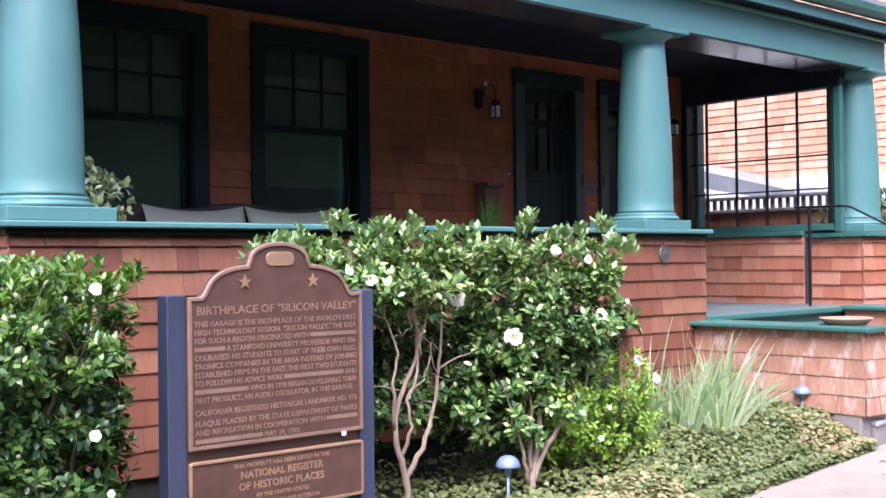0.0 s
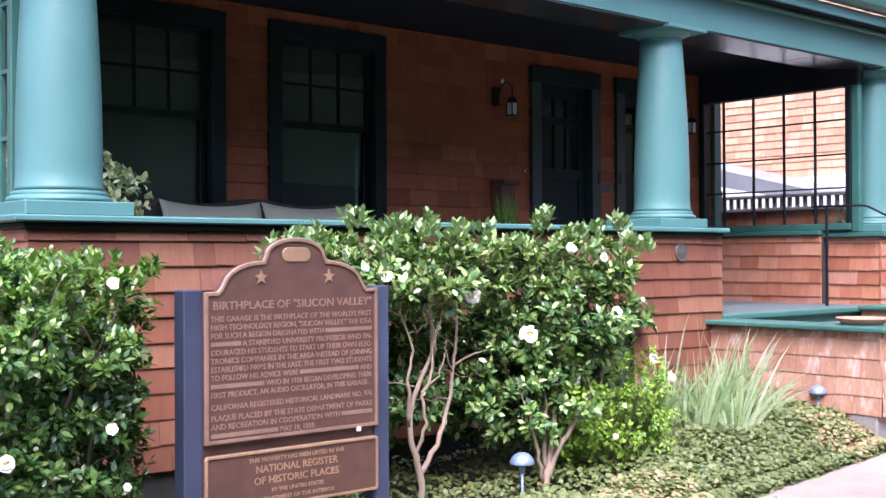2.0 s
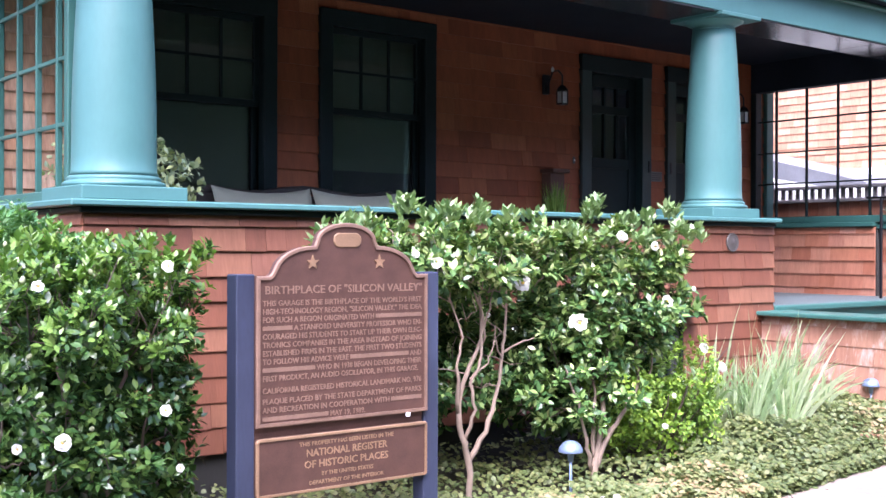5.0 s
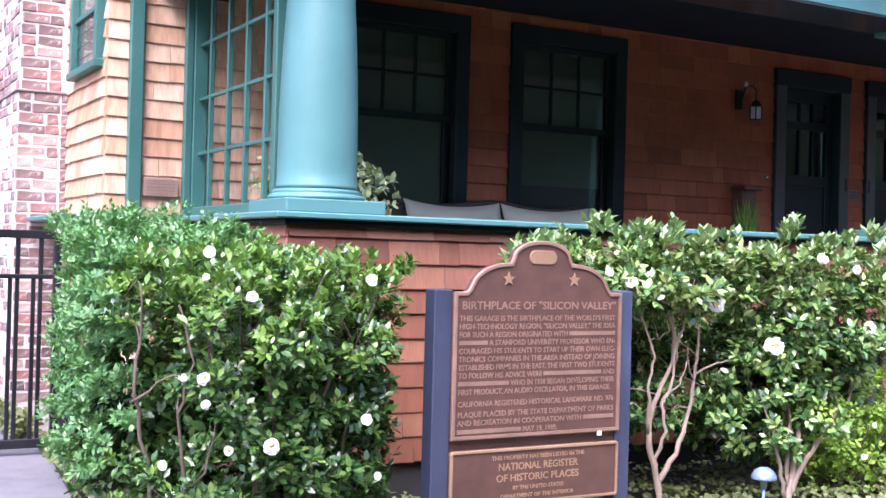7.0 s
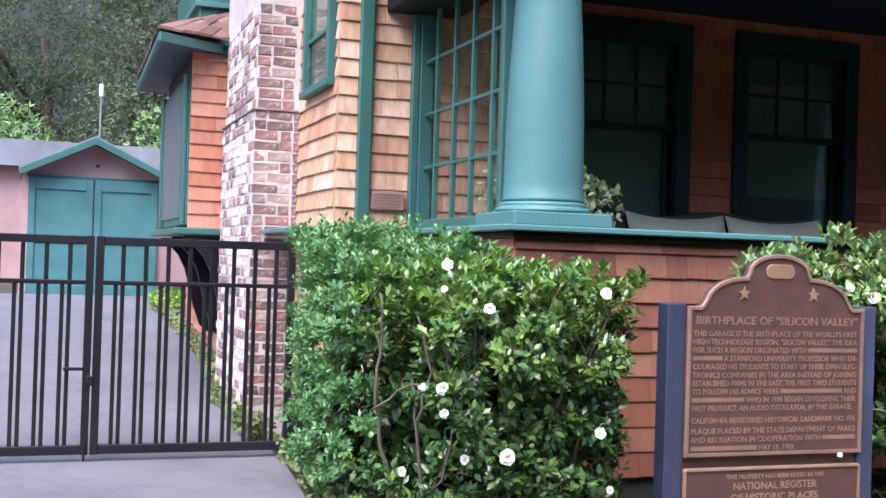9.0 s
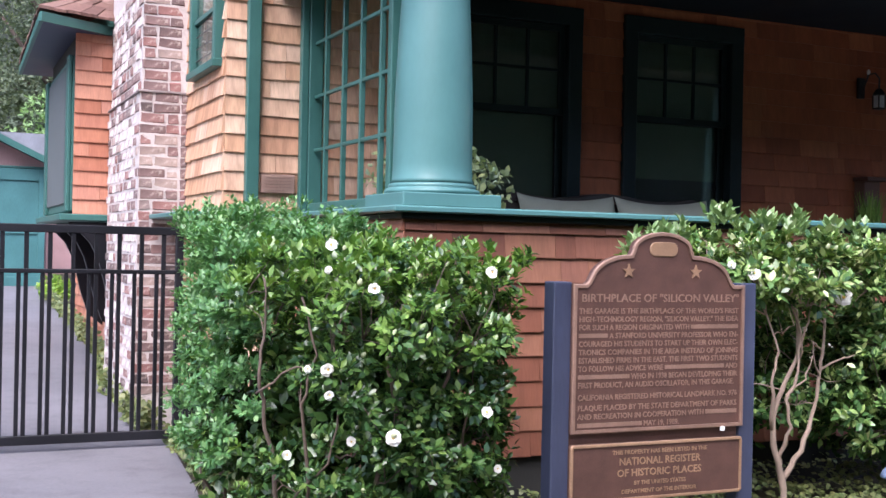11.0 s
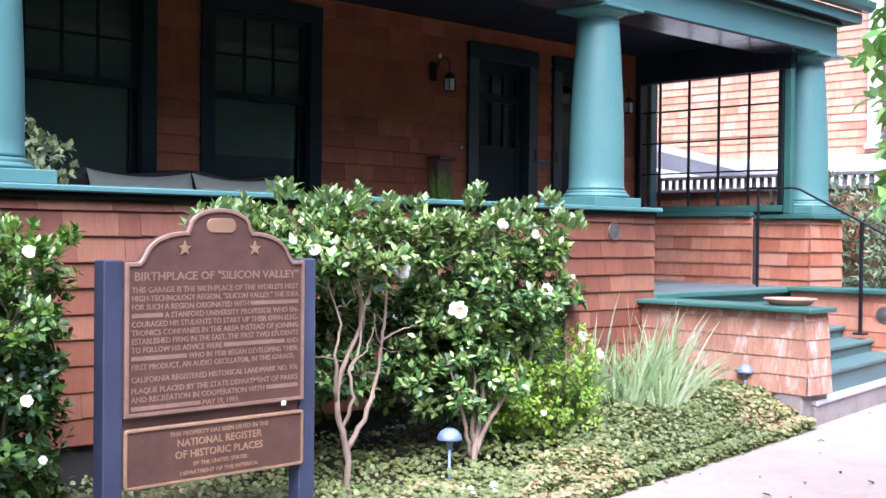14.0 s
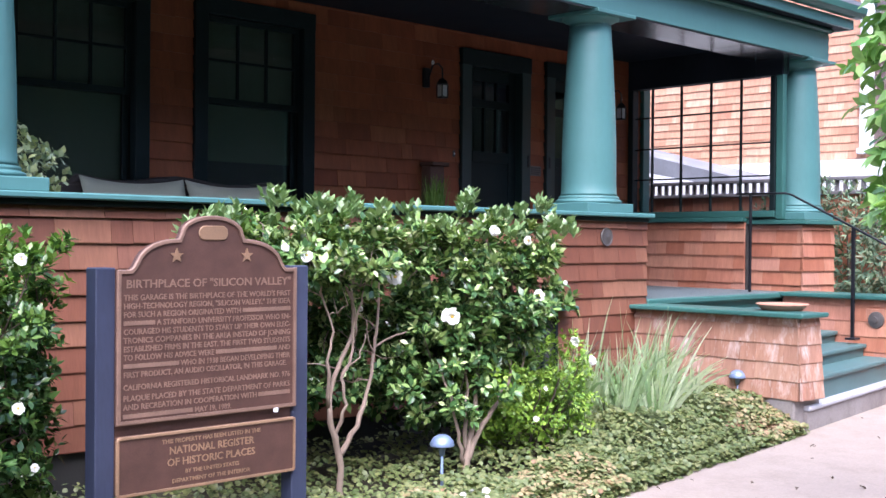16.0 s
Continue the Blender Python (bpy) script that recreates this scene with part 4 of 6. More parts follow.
def write_line(segments, x0, x1, z, size, owner, material, y=SY - 0.0225):
    """One raised line between x0 and x1. A number stands for a plain bar as wide as that many letters."""
    v, f, cur = [], [], 0.0
    for s in segments:
        if isinstance(s, str):
            me = text_mesh(s)
            k = len(v)
            xs = [q.co.x for q in me.vertices]
            v += [(cur + q.co.x, q.co.y, q.co.z) for q in me.vertices]
            f += [tuple(i + k for i in p.vertices) for p in me.polygons]
            cur += max(xs) + 0.3
            bpy.data.meshes.remove(me)
        else:
            k, w = len(v), 0.66 * s
            for dx, dy, dz in ((0, 0.08, 0), (w, 0.08, 0), (w, 0.62, 0), (0, 0.62, 0), (0, 0.08, 0.03), (w, 0.08, 0.03), (w, 0.62, 0.03), (0, 0.62, 0.03)):
                v.append((cur + dx, dy, dz))
            f += [tuple(i + k for i in q) for q in ((4, 5, 6, 7), (0, 1, 5, 4), (1, 2, 6, 5), (2, 3, 7, 6), (3, 0, 4, 7))]
            cur += w + 0.3
    width = cur - 0.3
    sx = (x1 - x0) / width
    out = [(x0 + a * sx, y - c * (0.03 / 0.03) * (1.0 if abs(c) < 0.01 else 0.08), z + b * size) for a, b, c in v]
    me = bpy.data.meshes.new("lettering")
    me.from_pydata(out, [], f)
    part("lettering", me, material, owner)


LX0, LX1 = -0.285, 0.573
write_line(['BIRTHPLACE OF "SILICON VALLEY"'], LX0 + 0.01, LX1, 1.266, 0.05, plaque, M_RIM)
BODY = [
    ["THIS GARAGE IS THE BIRTHPLACE OF THE WORLD'S FIRST"],
    ['HIGH-TECHNOLOGY REGION, "SILICON VALLEY." THE IDEA'],
    ["FOR SUCH A REGION ORIGINATED WITH", 13],
    [7, "A STANFORD UNIVERSITY PROFESSOR WHO EN-"],
    ["COURAGED HIS STUDENTS TO START UP THEIR OWN ELEC-"],
    ["TRONICS COMPANIES IN THE AREA INSTEAD OF JOINING"],
    ["ESTABLISHED FIRMS IN THE EAST. THE FIRST TWO STUDENTS"],
    ["TO FOLLOW HIS ADVICE WERE", 16, "AND"],
    [13, "WHO IN 1938 BEGAN DEVELOPING THEIR"],
    ["FIRST PRODUCT, AN AUDIO OSCILLATOR, IN THIS GARAGE."],
]
for i, words in enumerate(BODY):
    write_line(words, LX0, LX1 - (0.02 if i == 9 else 0.0), 1.214 - i * 0.0363, 0.034, plaque, M_RIM)
write_line(["CALIFORNIA REGISTERED HISTORICAL LANDMARK NO. 976"], LX0, LX1, 0.834, 0.034, plaque, M_RIM)
for i, (words, end) in enumerate(((["PLAQUE PLACED BY THE STATE DEPARTMENT OF PARKS"], LX1), (["AND RECREATION IN COOPERATION WITH", 8], LX1), ([16, "MAY 19, 1989."], 0.25))):
    write_line(words, LX0, end, 0.788 - i * 0.038, 0.034, plaque, M_RIM)
for words, x0, x1, z, size in (
    ("THIS PROPERTY HAS BEEN LISTED IN THE", -0.1, 0.41, 0.588, 0.026),
    ("NATIONAL REGISTER", -0.065, 0.375, 0.54, 0.046),
    ("OF HISTORIC PLACES", -0.075, 0.38, 0.489, 0.046),
    ("BY THE UNITED STATES", 0.015, 0.295, 0.45, 0.025),
    ("DEPARTMENT OF THE INTERIOR", -0.05, 0.355, 0.413, 0.025),
):
    write_line([words], x0, x1, z, size, low, M_GILT)


def star(cx, cz, r):
    return [(cx + (r if k % 2 == 0 else r * 0.42) * math.sin(k * math.pi / 5), cz + (r if k % 2 == 0 else r * 0.42) * math.cos(k * math.pi / 5)) for k in range(10)]


part("star", prism(star(-0.035, 1.402, 0.034), SY - 0.028, SY - 0.02), M_GILT, plaque)
part("star", prism(star(0.327, 1.402, 0.034), SY - 0.028, SY - 0.02), M_GILT, plaque)
part("emblem", prism(rounded(0.075, 0.225, 1.47, 1.535, 0.03), SY - 0.028, SY - 0.02, 0.003), M_GILT, plaque, "plain gilt emblem")

# ---- chimney ----
CH = (-1.425, -1.05, 3.32, 4.95)
chimney = thing("chimney", (-1.24, 4.1, GROUND), "tall brick chimney smeared with pale mortar against the house side", "chimney")
core = block(CH[0] + 0.004, CH[1], CH[2] + 0.004, CH[3], GROUND - 0.1, 2.66, 0)
block(CH[0] + 0.022, CH[1], CH[2] + 0.022, CH[3], 2.66, 6.9, 0, core)
core = part("mortar", core, M_MORTAR, chimney)
BR = {}


def brick_mesh(length, material=None):
    material = material or M_BRICK
    key = (length, material.name)
    if key not in BR:
        bm = block(-length / 2, length / 2, -0.014, 0.014, -0.0335, 0.0335, 0.004)
        rr = random.Random(int(length * 1000))
        for v in bm.verts:
            v.co += Vector((rr.uniform(-0.006, 0.006), rr.uniform(-0.005, 0.004), rr.uniform(-0.006, 0.006)))
        me = bpy.data.meshes.new("brick")
        bm.to_mesh(me)
        bm.free()
        me.materials.append(material)
        BR[key] = me
    return BR[key]


def lay_bricks():
    r = random.Random(21)
    n = 0
    for c in range(38):
        z = 0.36 + c * 0.0835
        inset = 0.018 if z > 2.64 else 0.0
        sizes = ([0.2, 0.1], [0.1, 0.2])[c % 2]
        x = CH[0] + inset + 0.004
        for s in sizes if r.random() < 0.75 else sizes[::-1]:
            ob = new("brick", brick_mesh(round(s - 0.012 + r.choice((-0.012, 0, 0.01)), 3)))
            ob.parent = core
            ob.matrix_basis = pose(x + s / 2 + r.uniform(-0.004, 0.004), CH[2] + inset + 0.014 + r.uniform(-0.003, 0.003), z + r.uniform(-0.003, 0.003), r.uniform(-1.5, 1.5), r.uniform(-1.5, 1.5), r.uniform(-1.5, 1.5))
            x += s + 0.004
        if CH[1] - x > 0.05:
            s = CH[1] - x
            ob = new("brick", brick_mesh(round(s - 0.02, 3)))
            ob.parent = core
            ob.matrix_basis = pose(x + s / 2, CH[2] + inset + 0.011, z)
        y = CH[2] + 0.02 + (0.1 if c % 2 else 0.0)
        while y < CH[3] - 0.15 and n < 290:
            ob = new("brick", brick_mesh(r.choice((0.188, 0.17, 0.095)), M_BRICKW if r.random() < 0.5 else M_BRICK))
            ob.parent = core
            ob.matrix_basis = pose(CH[0] + inset + 0.014 + r.uniform(-0.004, 0.004), y + 0.1, z + r.uniform(-0.003, 0.003), r.uniform(-1.5, 1.5), r.uniform(-1.5, 1.5), -90 + r.uniform(-1.5, 1.5))
            y += 0.205
            n += 1


lay_bricks()
part("ledge", block(CH[0] - 0.014, CH[1], CH[2] - 0.014, CH[3], 2.64, 2.662, 0.006), M_LEDGE, chimney, "thin dark ledge course")

# side window high on the wall towards the drive
sw = thing("window_3", (-1.08, 2.65, 2.72), "small green leaded window in the side wall", "window", "", "structure")
for a, b in ((2.2, 2.27), (2.98, 3.05)):
    part("casing", block(-1.115, -1.03, a, b, 2.74, 3.75, 0.005), M_GREEN, sw)
part("sill", block(-1.13, -1.03, 2.18, 3.07, 2.71, 2.765, 0.005), M_GREEN, sw)
p = part("pane", block(-1.07, -1.062, 2.27, 2.98, 2.765, 3.7, 0), M_GLASS, sw)
# pale backing added to imitate the reflection in the leaded glass
part("backing", block(-1.05, -1.045, 2.27, 2.98, 2.765, 3.7, 0), M_CUSH, sw, "pale backing behind the glass in place of its reflection")
part("meeting_rail", block(-1.09, -1.062, 2.27, 2.98, 3.12, 3.155, 0.003), M_GREEN, sw)
for k in range(1, 4):
    yy = 2.27 + 0.71 * k / 4
    part("lead_came", block(-1.0745, -1.0705, yy - 0.003, yy + 0.003, 2.765, 3.12, 0.001), M_PEWTER, sw)
for zz in (2.85, 2.94, 3.03):
    part("lead_came", block(-1.0745, -1.0705, 2.27, 2.98, zz - 0.003, zz + 0.003, 0.001), M_PEWTER, sw)

# ---- bay beyond the chimney ----
M_SCREEN = paint("insect_screen", (0.1, 0.115, 0.12), 0.7, 0.15)

def level_slab(outline, z0, z1):
    """A level slab over an outline in x and y."""
    bm = bmesh.new()
    lo = [bm.verts.new((x, y, z0)) for x, y in outline]
    hi = [bm.verts.new((x, y, z1)) for x, y in outline]
    bm.faces.new(lo[::-1])
    bm.faces.new(hi)
    for i in range(len(lo)):
        j = (i + 1) % len(lo)
        bm.faces.new((lo[i], lo[j], hi[j], hi[i]))
    bmesh.ops.recalc_face_normals(bm, faces=bm.faces)
    return bm


def board_between(a, b, z0, z1, thick):
    """An upright board from a to b (x, y), its thickness to the left of the way."""
    d = (Vector(b) - Vector(a)).normalized()
    n = Vector((-d.y, d.x)) * thick
    return level_slab([a, b, (b[0] + n.x, b[1] + n.y), (a[0] + n.x, a[1] + n.y)], z0, z1)


bay = thing("bay_window", (-1.4, 6.0, 1.7), "shingled bay with a green screened window under a small shingled roof", "bay window")
bay_wall = part("bay_wall", block(-1.69, -1.02, 5.03, 7.3, 1.72, 3.345, 0), M_ROOM, bay)
shingle_face(bay_wall, (-1.716, 5.015), (1, 0), 0.68, 1.74, 3.4, M_GOLD, pieces=90, seed=31, expose=0.128, limit=3.345)
part("window_frame", block(-1.73, -1.69, 5.1, 7.28, 1.76, 3.16, 0.01), M_GREEN, bay)
for p0, p1 in ((5.1, 5.26), (7.1, 7.28)):
    part("mullion", block(-1.765, -1.73, p0, p1, 1.76, 3.16, 0.006), M_GREEN, bay)
for p0, p1 in ((5.26, 7.1),):
    part("screen", block(-1.745, -1.735, p0, p1, 1.84, 3.1, 0), M_SCREEN, bay, "grey insect screen")
part("sill", block(-1.83, -1.02, 4.97, 7.35, 1.675, 1.735, 0.008), M_GREEN, bay)
EAVE = [(-2.06, 4.58), (-1.41, 5.0), (-1.0, 5.0), (-1.0, 7.98), (-1.99, 7.98)]
part("soffit", level_slab(EAVE, 3.345, 3.36), M_POST, bay)
part("fascia", board_between((-2.06, 4.58), (-1.3, 5.08), 3.34, 3.42, -0.03), M_GREEN, bay)
part("fascia", board_between((-1.99, 7.98), (-2.06, 4.58), 3.34, 3.42, 0.03), M_GREEN, bay)


def hip_piece(a, b, c, d, lift=0.014):
    bm = bmesh.new()
    v = [bm.verts.new(p) for p in (a, b, c, d)]
    bm.faces.new(v)
    e = bmesh.ops.extrude_face_region(bm, geom=list(bm.faces))["geom"]
    bmesh.ops.translate(bm, vec=(0, 0, lift), verts=[q for q in e if isinstance(q, bmesh.types.BMVert)])
    bmesh.ops.recalc_face_normals(bm, faces=bm.faces)
    return bm


def shake(a, b, c, d, lift):
    """One thick roof shake between a lower edge a-b and an upper edge d-c."""
    bm = hip_piece(a, b, c, d, lift)
    return bm


shake_rng = random.Random(12)
for k in range(4):
    t0, t1 = k / 4, (k + 1) / 4 + 0.06
    base = lambda t: 3.425 + 0.42 * t + 0.006 * (4 - k)
    front = lambda t, u: Vector((-2.07 + 0.75 * t + (1.07 - 0.75 * t) * u, 4.57 + 1.1 * t + (0.46 - 0.35 * t) * u, base(t)))
    flank = lambda t, u: Vector((-2.07 + 0.75 * t + 0.07 * u, 4.57 + 1.1 * t + (3.4 - 1.6 * t) * u, base(t)))
    for way, count in ((front, 8), (flank, 20)):
        u = 0.0
        while u < 0.985:
            w = min(1.0 - u, shake_rng.uniform(0.7, 1.35) / count)
            g = 0.05 / count
            e = shake_rng.uniform(-0.012, 0.012)
            a, b, c, d = way(t0 + e, u), way(t0 + e, u + w - g), way(t1, u + w - g), way(t1, u)
            if way is flank:
                a, b, c, d = b, a, d, c
            part("shake", shake(a, b, c, d, shake_rng.uniform(0.018, 0.03)), M_SHAKE, bay)
            u += w
part("upper_gable", block(-1.45, -1.0, 6.8, 9.0, 3.7, 4.6, 0.01), M_GREEN, bay)
part("upper_trim", block(-1.5, -1.0, 6.75, 9.1, 4.14, 4.2, 0.006), M_TEAL, bay)
base_wall = part("base_wall", block(-1.12, -1.02, 5.1, 7.2, 0.2, 1.68, 0), M_ROOM, bay)
shingle_face(base_wall, (-1.13, 7.2), (0, -1), 2.1, 0.3, 1.68, M_GOLD, pieces=0, joined_material=M_GOLDJ, seed=33, limit=1.68)
for y in (5.08, 6.1, 7.15):
    arc = [(-1.74, 1.62), (-1.64, 1.575), (-1.55, 1.48), (-1.48, 1.34), (-1.43, 1.16), (-1.38, 0.95), (-1.3, 0.72), (-1.15, 0.6), (-1.15, 1.665), (-1.74, 1.665)]
    part("bracket", prism(arc, y - 0.035, y + 0.035, 0.006), M_BLACK, bay, "dark curved bracket")

# ---- iron gate ----
gate = thing("driveway_gate", (-2.6, 2.37, GROUND), "black iron double gate with paired bars, closed across the drive", "gate")
GY = 2.37


def gate_leaf(x0, x1, first):
    """One leaf: eight single pickets above the middle rail, eight pairs below it."""
    lf = part("gate_leaf", block(x0, x0 + 0.052, GY - 0.026, GY + 0.026, 0.138, 1.6, 0.004), M_BLACK, gate)
    part("stile", block(x1 - 0.05, x1, GY - 0.026, GY + 0.026, 0.138, 1.6, 0.004), M_BLACK, lf)
    for a, b in ((1.542, 1.597), (1.273, 1.302), (0.14, 0.202)):
        part("rail", block(x0 + 0.052, x1 - 0.05, GY - 0.02, GY + 0.02, a, b, 0.004), M_BLACK, lf)
    for k in range(8):
        c = first + 0.1488 * k
        part("picket", block(c + 0.008, c + 0.037, GY - 0.011, GY + 0.011, 1.302, 1.542, 0.003), M_BLACK, lf)
        for d in (-0.0225, 0.0225):
            part("picket", block(c + d - 0.0135, c + d + 0.0135, GY - 0.011, GY + 0.011, 0.202, 1.273, 0.003), M_BLACK, lf)
    return lf


gate_leaf(-2.614, -1.262, -2.4585)
leaf_two = gate_leaf(-3.99, -2.626, -3.8416)
part("latch_bar", block(-2.8, -2.676, GY - 0.03, GY - 0.018, 0.7, 0.722, 0.003), M_BLACK, leaf_two)
part("hinge_post", block(-1.25, -1.16, GY - 0.06, GY + 0.06, GROUND, 0.5, 0.006), M_BLACK, gate)
part("latch", block(-2.652, -2.61, GY - 0.045, GY - 0.02, 0.6, 0.665, 0.004), M_BLACK, gate)
part("drop_bolt", block(-2.662, -2.645, GY - 0.04, GY - 0.024, 0.1, 0.22, 0.003), M_BLACK, gate)

# ---- garage at the end of the drive ----
garage = thing("garage", (-2.15, 17, 0.66), "small wooden garage with green double doors and a gabled roof", "garage")
GG = 0.64
shell = prism([(-3.34, GG), (-0.86, GG), (-0.86, 2.86), (-2.09, 3.43), (-3.34, 2.84)], 16.4, 21.0)
part("shell", shell, M_PINK, garage)
for a, b in ((-3.22, -2.1), (-2.075, -0.95)):
    d = part("door", block(a, b, 16.3, 16.38, GG + 0.02, 2.79, 0.01), M_GARAGE, garage)
    for p0, p1, q0, q1 in ((a, a + 0.12, GG + 0.02, 2.79), (b - 0.12, b, GG + 0.02, 2.79), (a + 0.12, b - 0.12, 2.58, 2.79), (a + 0.12, b - 0.12, 1.62, 1.76), (a + 0.12, b - 0.12, GG + 0.02, 0.85)):
        part("door_rail", block(p0, p1, 16.27, 16.3, q0, q1, 0.006), M_GARAGE, d)
part("door_header", block(-3.25, -0.93, 16.3, 16.4, 2.796, 2.84, 0.008), M_GREEN, garage)
part("vent_hole", lathe([(0.0, 3.02), (0.03, 3.03), (0.03, 3.07), (0.0, 3.08)], 10, (-2.03, 16.4)), M_BLACK, garage)
for k in (-1, 1):
    slope = prism([(-2.09, 3.47), (-2.09, 3.57), (-2.09 + k * 1.3, 2.95), (-2.09 + k * 1.3, 2.86)], 16.0, 21.3)
    part("roof_slope", slope, M_ROOFING, garage)
    barge = prism([(-2.09, 3.41), (-2.09, 3.535), (-2.09 + k * 1.28, 2.92), (-2.09 + k * 1.28, 2.8)], 15.95, 16.0)
    part("barge_board", barge, M_GREEN, garage)
shed = thing("back_building", (-1.0, 23, 0.7), "low outbuilding with a grey roof behind the garage", "shed")
part("wall", block(-6.0, 4.0, 23.0, 28.0, 0.5, 3.4, 0), M_PINK, shed)
part("roof", prism([(-6.4, 3.4), (4.4, 3.4), (4.0, 3.98), (-6.0, 4.02)], 22.6, 28.4), M_ROOFING, shed)
pole = thing("vent_pole", (-2.0, 21.5, 3.0), "thin grey pole with a white cap behind the garage", "pole")
part("mast", tube([(-1.8, 21.5, 0.6), (-1.8, 21.5, 5.05)], 0.022, 8), M_ROOFING, pole)
part("cap", lathe([(0.0, 5.0), (0.045, 5.0), (0.05, 5.15), (0.045, 5.27), (0.0, 5.28)], 12, (-1.8, 21.5)), M_WHITE, pole, "white pole cap")

# ---- neighbour on the far side ----
NX = 15.5
neighbour = thing("neighbour_house", (16, 4, GROUND), "neighbouring house with bright orange cedar shingles and white trim", "house")
nwall = part("wall", block(NX + 0.05, NX + 8, -2.0, 12.0, GROUND, 9.0, 0), M_PINK, neighbour)
shingle_face(nwall, (NX + 0.04, 12.0), (0, -1), 14.0, 2.88, 8.0, M_GOLD, holes=[(8.73, 10.4, 3.05, 7.0)], pieces=0, joined_material=M_FARJ, seed=41)
part("white_base", block(NX - 0.05, NX + 0.05, -2.0, 12.0, GROUND, 2.88, 0.01), M_WHITE, neighbour, "white painted base of the wall")
for a, b in ((3.06, 3.27), (1.6, 1.8)):
    part("window_frame", block(NX - 0.06, NX + 0.06, a, b, 3.05, 7.0, 0.01), M_WHITE, neighbour)
part("window_sill", block(NX - 0.1, NX + 0.06, 1.55, 3.3, 2.96, 3.05, 0.01), M_WHITE, neighbour)
part("pane", block(NX + 0.02, NX + 0.03, 1.8, 3.06, 3.05, 7.0, 0), M_GLASS, neighbour)
lean = thing("shed", (13.5, 5.5, GROUND), "low white shed with a grey gabled roof behind the fence", "shed")


def shed_roof():
    bm = bmesh.new()
    pts = ((13.0, 7.2, 3.27), (13.0, 4.0, 2.48), (14.6, 4.0, 2.48), (14.6, 7.2, 3.27))
    v = [bm.verts.new(p) for p in pts] + [bm.verts.new((x, y, z - 0.28 + 0.06 * (5.6 - y))) for x, y, z in pts]
    for f in ((0, 1, 2, 3), (7, 6, 5, 4), (0, 4, 5, 1), (1, 5, 6, 2), (2, 6, 7, 3), (3, 7, 4, 0)):
        bm.faces.new([v[i] for i in f])
    bmesh.ops.recalc_face_normals(bm, faces=bm.faces)
    return bm


part("roof", shed_roof(), M_ROOFING, lean)
part("wall", block(12.96, 14.5, 1.2, 7.1, GROUND, 2.4, 0.01), M_WHITE, lean)


M_SLATS = paint("weathered_grey_wood", (0.24, 0.225, 0.24), 0.85, 0.35, 0.0, (9, 9, 3), 0.6)


def make_fence():
    f = thing("side_fence", (9.5, 1.5, GROUND), "brown wooden fence with a slatted top between the gardens", "fence")
    x = 9.5
    part("top_rail", block(x - 0.05, x + 0.05, -1.5, 4.1, 2.19, 2.23, 0.005), M_SLATS, f)
    part("middle_rail", block(x - 0.05, x + 0.05, -1.5, 4.1, 2.03, 2.07, 0.005), M_SLATS, f)
    y = -1.45
    while y < 4.05:
        part("slat", block(x - 0.018, x + 0.018, y, y + 0.045, 2.07, 2.19, 0.003), M_SLATS, f)
        y += 0.105
    y = -1.5
    k = 0
    while y < 4.05:
        part("board", block(x - 0.015, x + 0.012, y, y + 0.138, GROUND + 0.05, 2.028, 0.004), M_GOLD, f)
        y += 0.142
    for y in (-1.5, 0.9, 3.2):
        part("post", block(x + 0.02, x + 0.12, y, y + 0.1, GROUND, 2.32, 0.005), M_BARKD, f)


make_fence()

# ---- leaves ----
def leaf_shape(width, cup=0.12, droop=0.15):
    """A leaf one unit long along +y, folded along its midrib."""
    w = width / 2
    v = [(0, 0, 0), (-w * 0.8, 0.3, cup * w), (w * 0.8, 0.3, cup * w), (-w, 0.55, cup * w - droop * 0.3), (w, 0.55, cup * w - droop * 0.3), (0, 1, -droop), (0, 0.3, -0.02), (0, 0.6, -droop * 0.3 - 0.02)]
    f = [(0, 6, 1), (0, 2, 6), (1, 6, 7, 3), (6, 2, 4, 7), (3, 7, 5), (7, 4, 5)]
    return np.array(v, float), f


def round_leaf():
    """A small scalloped leaf, slightly cupped."""
    v = [(0, 0.5, 0.0)]
    for k in range(7):
        a = math.tau * k / 7 + 0.2
        q = 0.5 if k % 2 else 0.42
        v.append((q * math.sin(a), 0.5 - q * math.cos(a), 0.1 - 0.08 * (k % 2)))
    return np.array(v, float), [(0, 1 + k, 1 + (k + 1) % 7) for k in range(7)]


def tiny_leaf(width):
    """A plain folded leaf for fine foliage."""
    w = width / 2
    return np.array([(0, 0, 0), (-w, 0.45, 0.1 * w), (0, 1, -0.08), (w, 0.45, 0.1 * w)], float), [(0, 3, 2), (0, 2, 1)]


def leaf_cloud(name, places, ways, ups, sizes, shape, material, parent, kind="stuff"):
    """One mesh of many leaves: each at a place, pointing along a way, its face turned to an up vector."""
    v0, f0 = shape
    P, Y, U = np.array(places, float), np.array(ways, float), np.array(ups, float)
    Y /= np.linalg.norm(Y, axis=1)[:, None] + 1e-9
    X = np.cross(Y, U)
    X /= np.linalg.norm(X, axis=1)[:, None] + 1e-9
    Z = np.cross(X, Y)
    S = np.array(sizes, float)[:, None, None]
    V = P[:, None, :] + S * (v0[None, :, 0:1] * X[:, None, :] + v0[None, :, 1:2] * Y[:, None, :] + v0[None, :, 2:3] * Z[:, None, :])
    n = len(v0)
    faces = [tuple(i + k * n for i in f) for k in range(len(P)) for f in f0]
    me = bpy.data.meshes.new(name)
    me.from_pydata(V.reshape(-1, 3).tolist(), [], faces)
    me.shade_smooth()
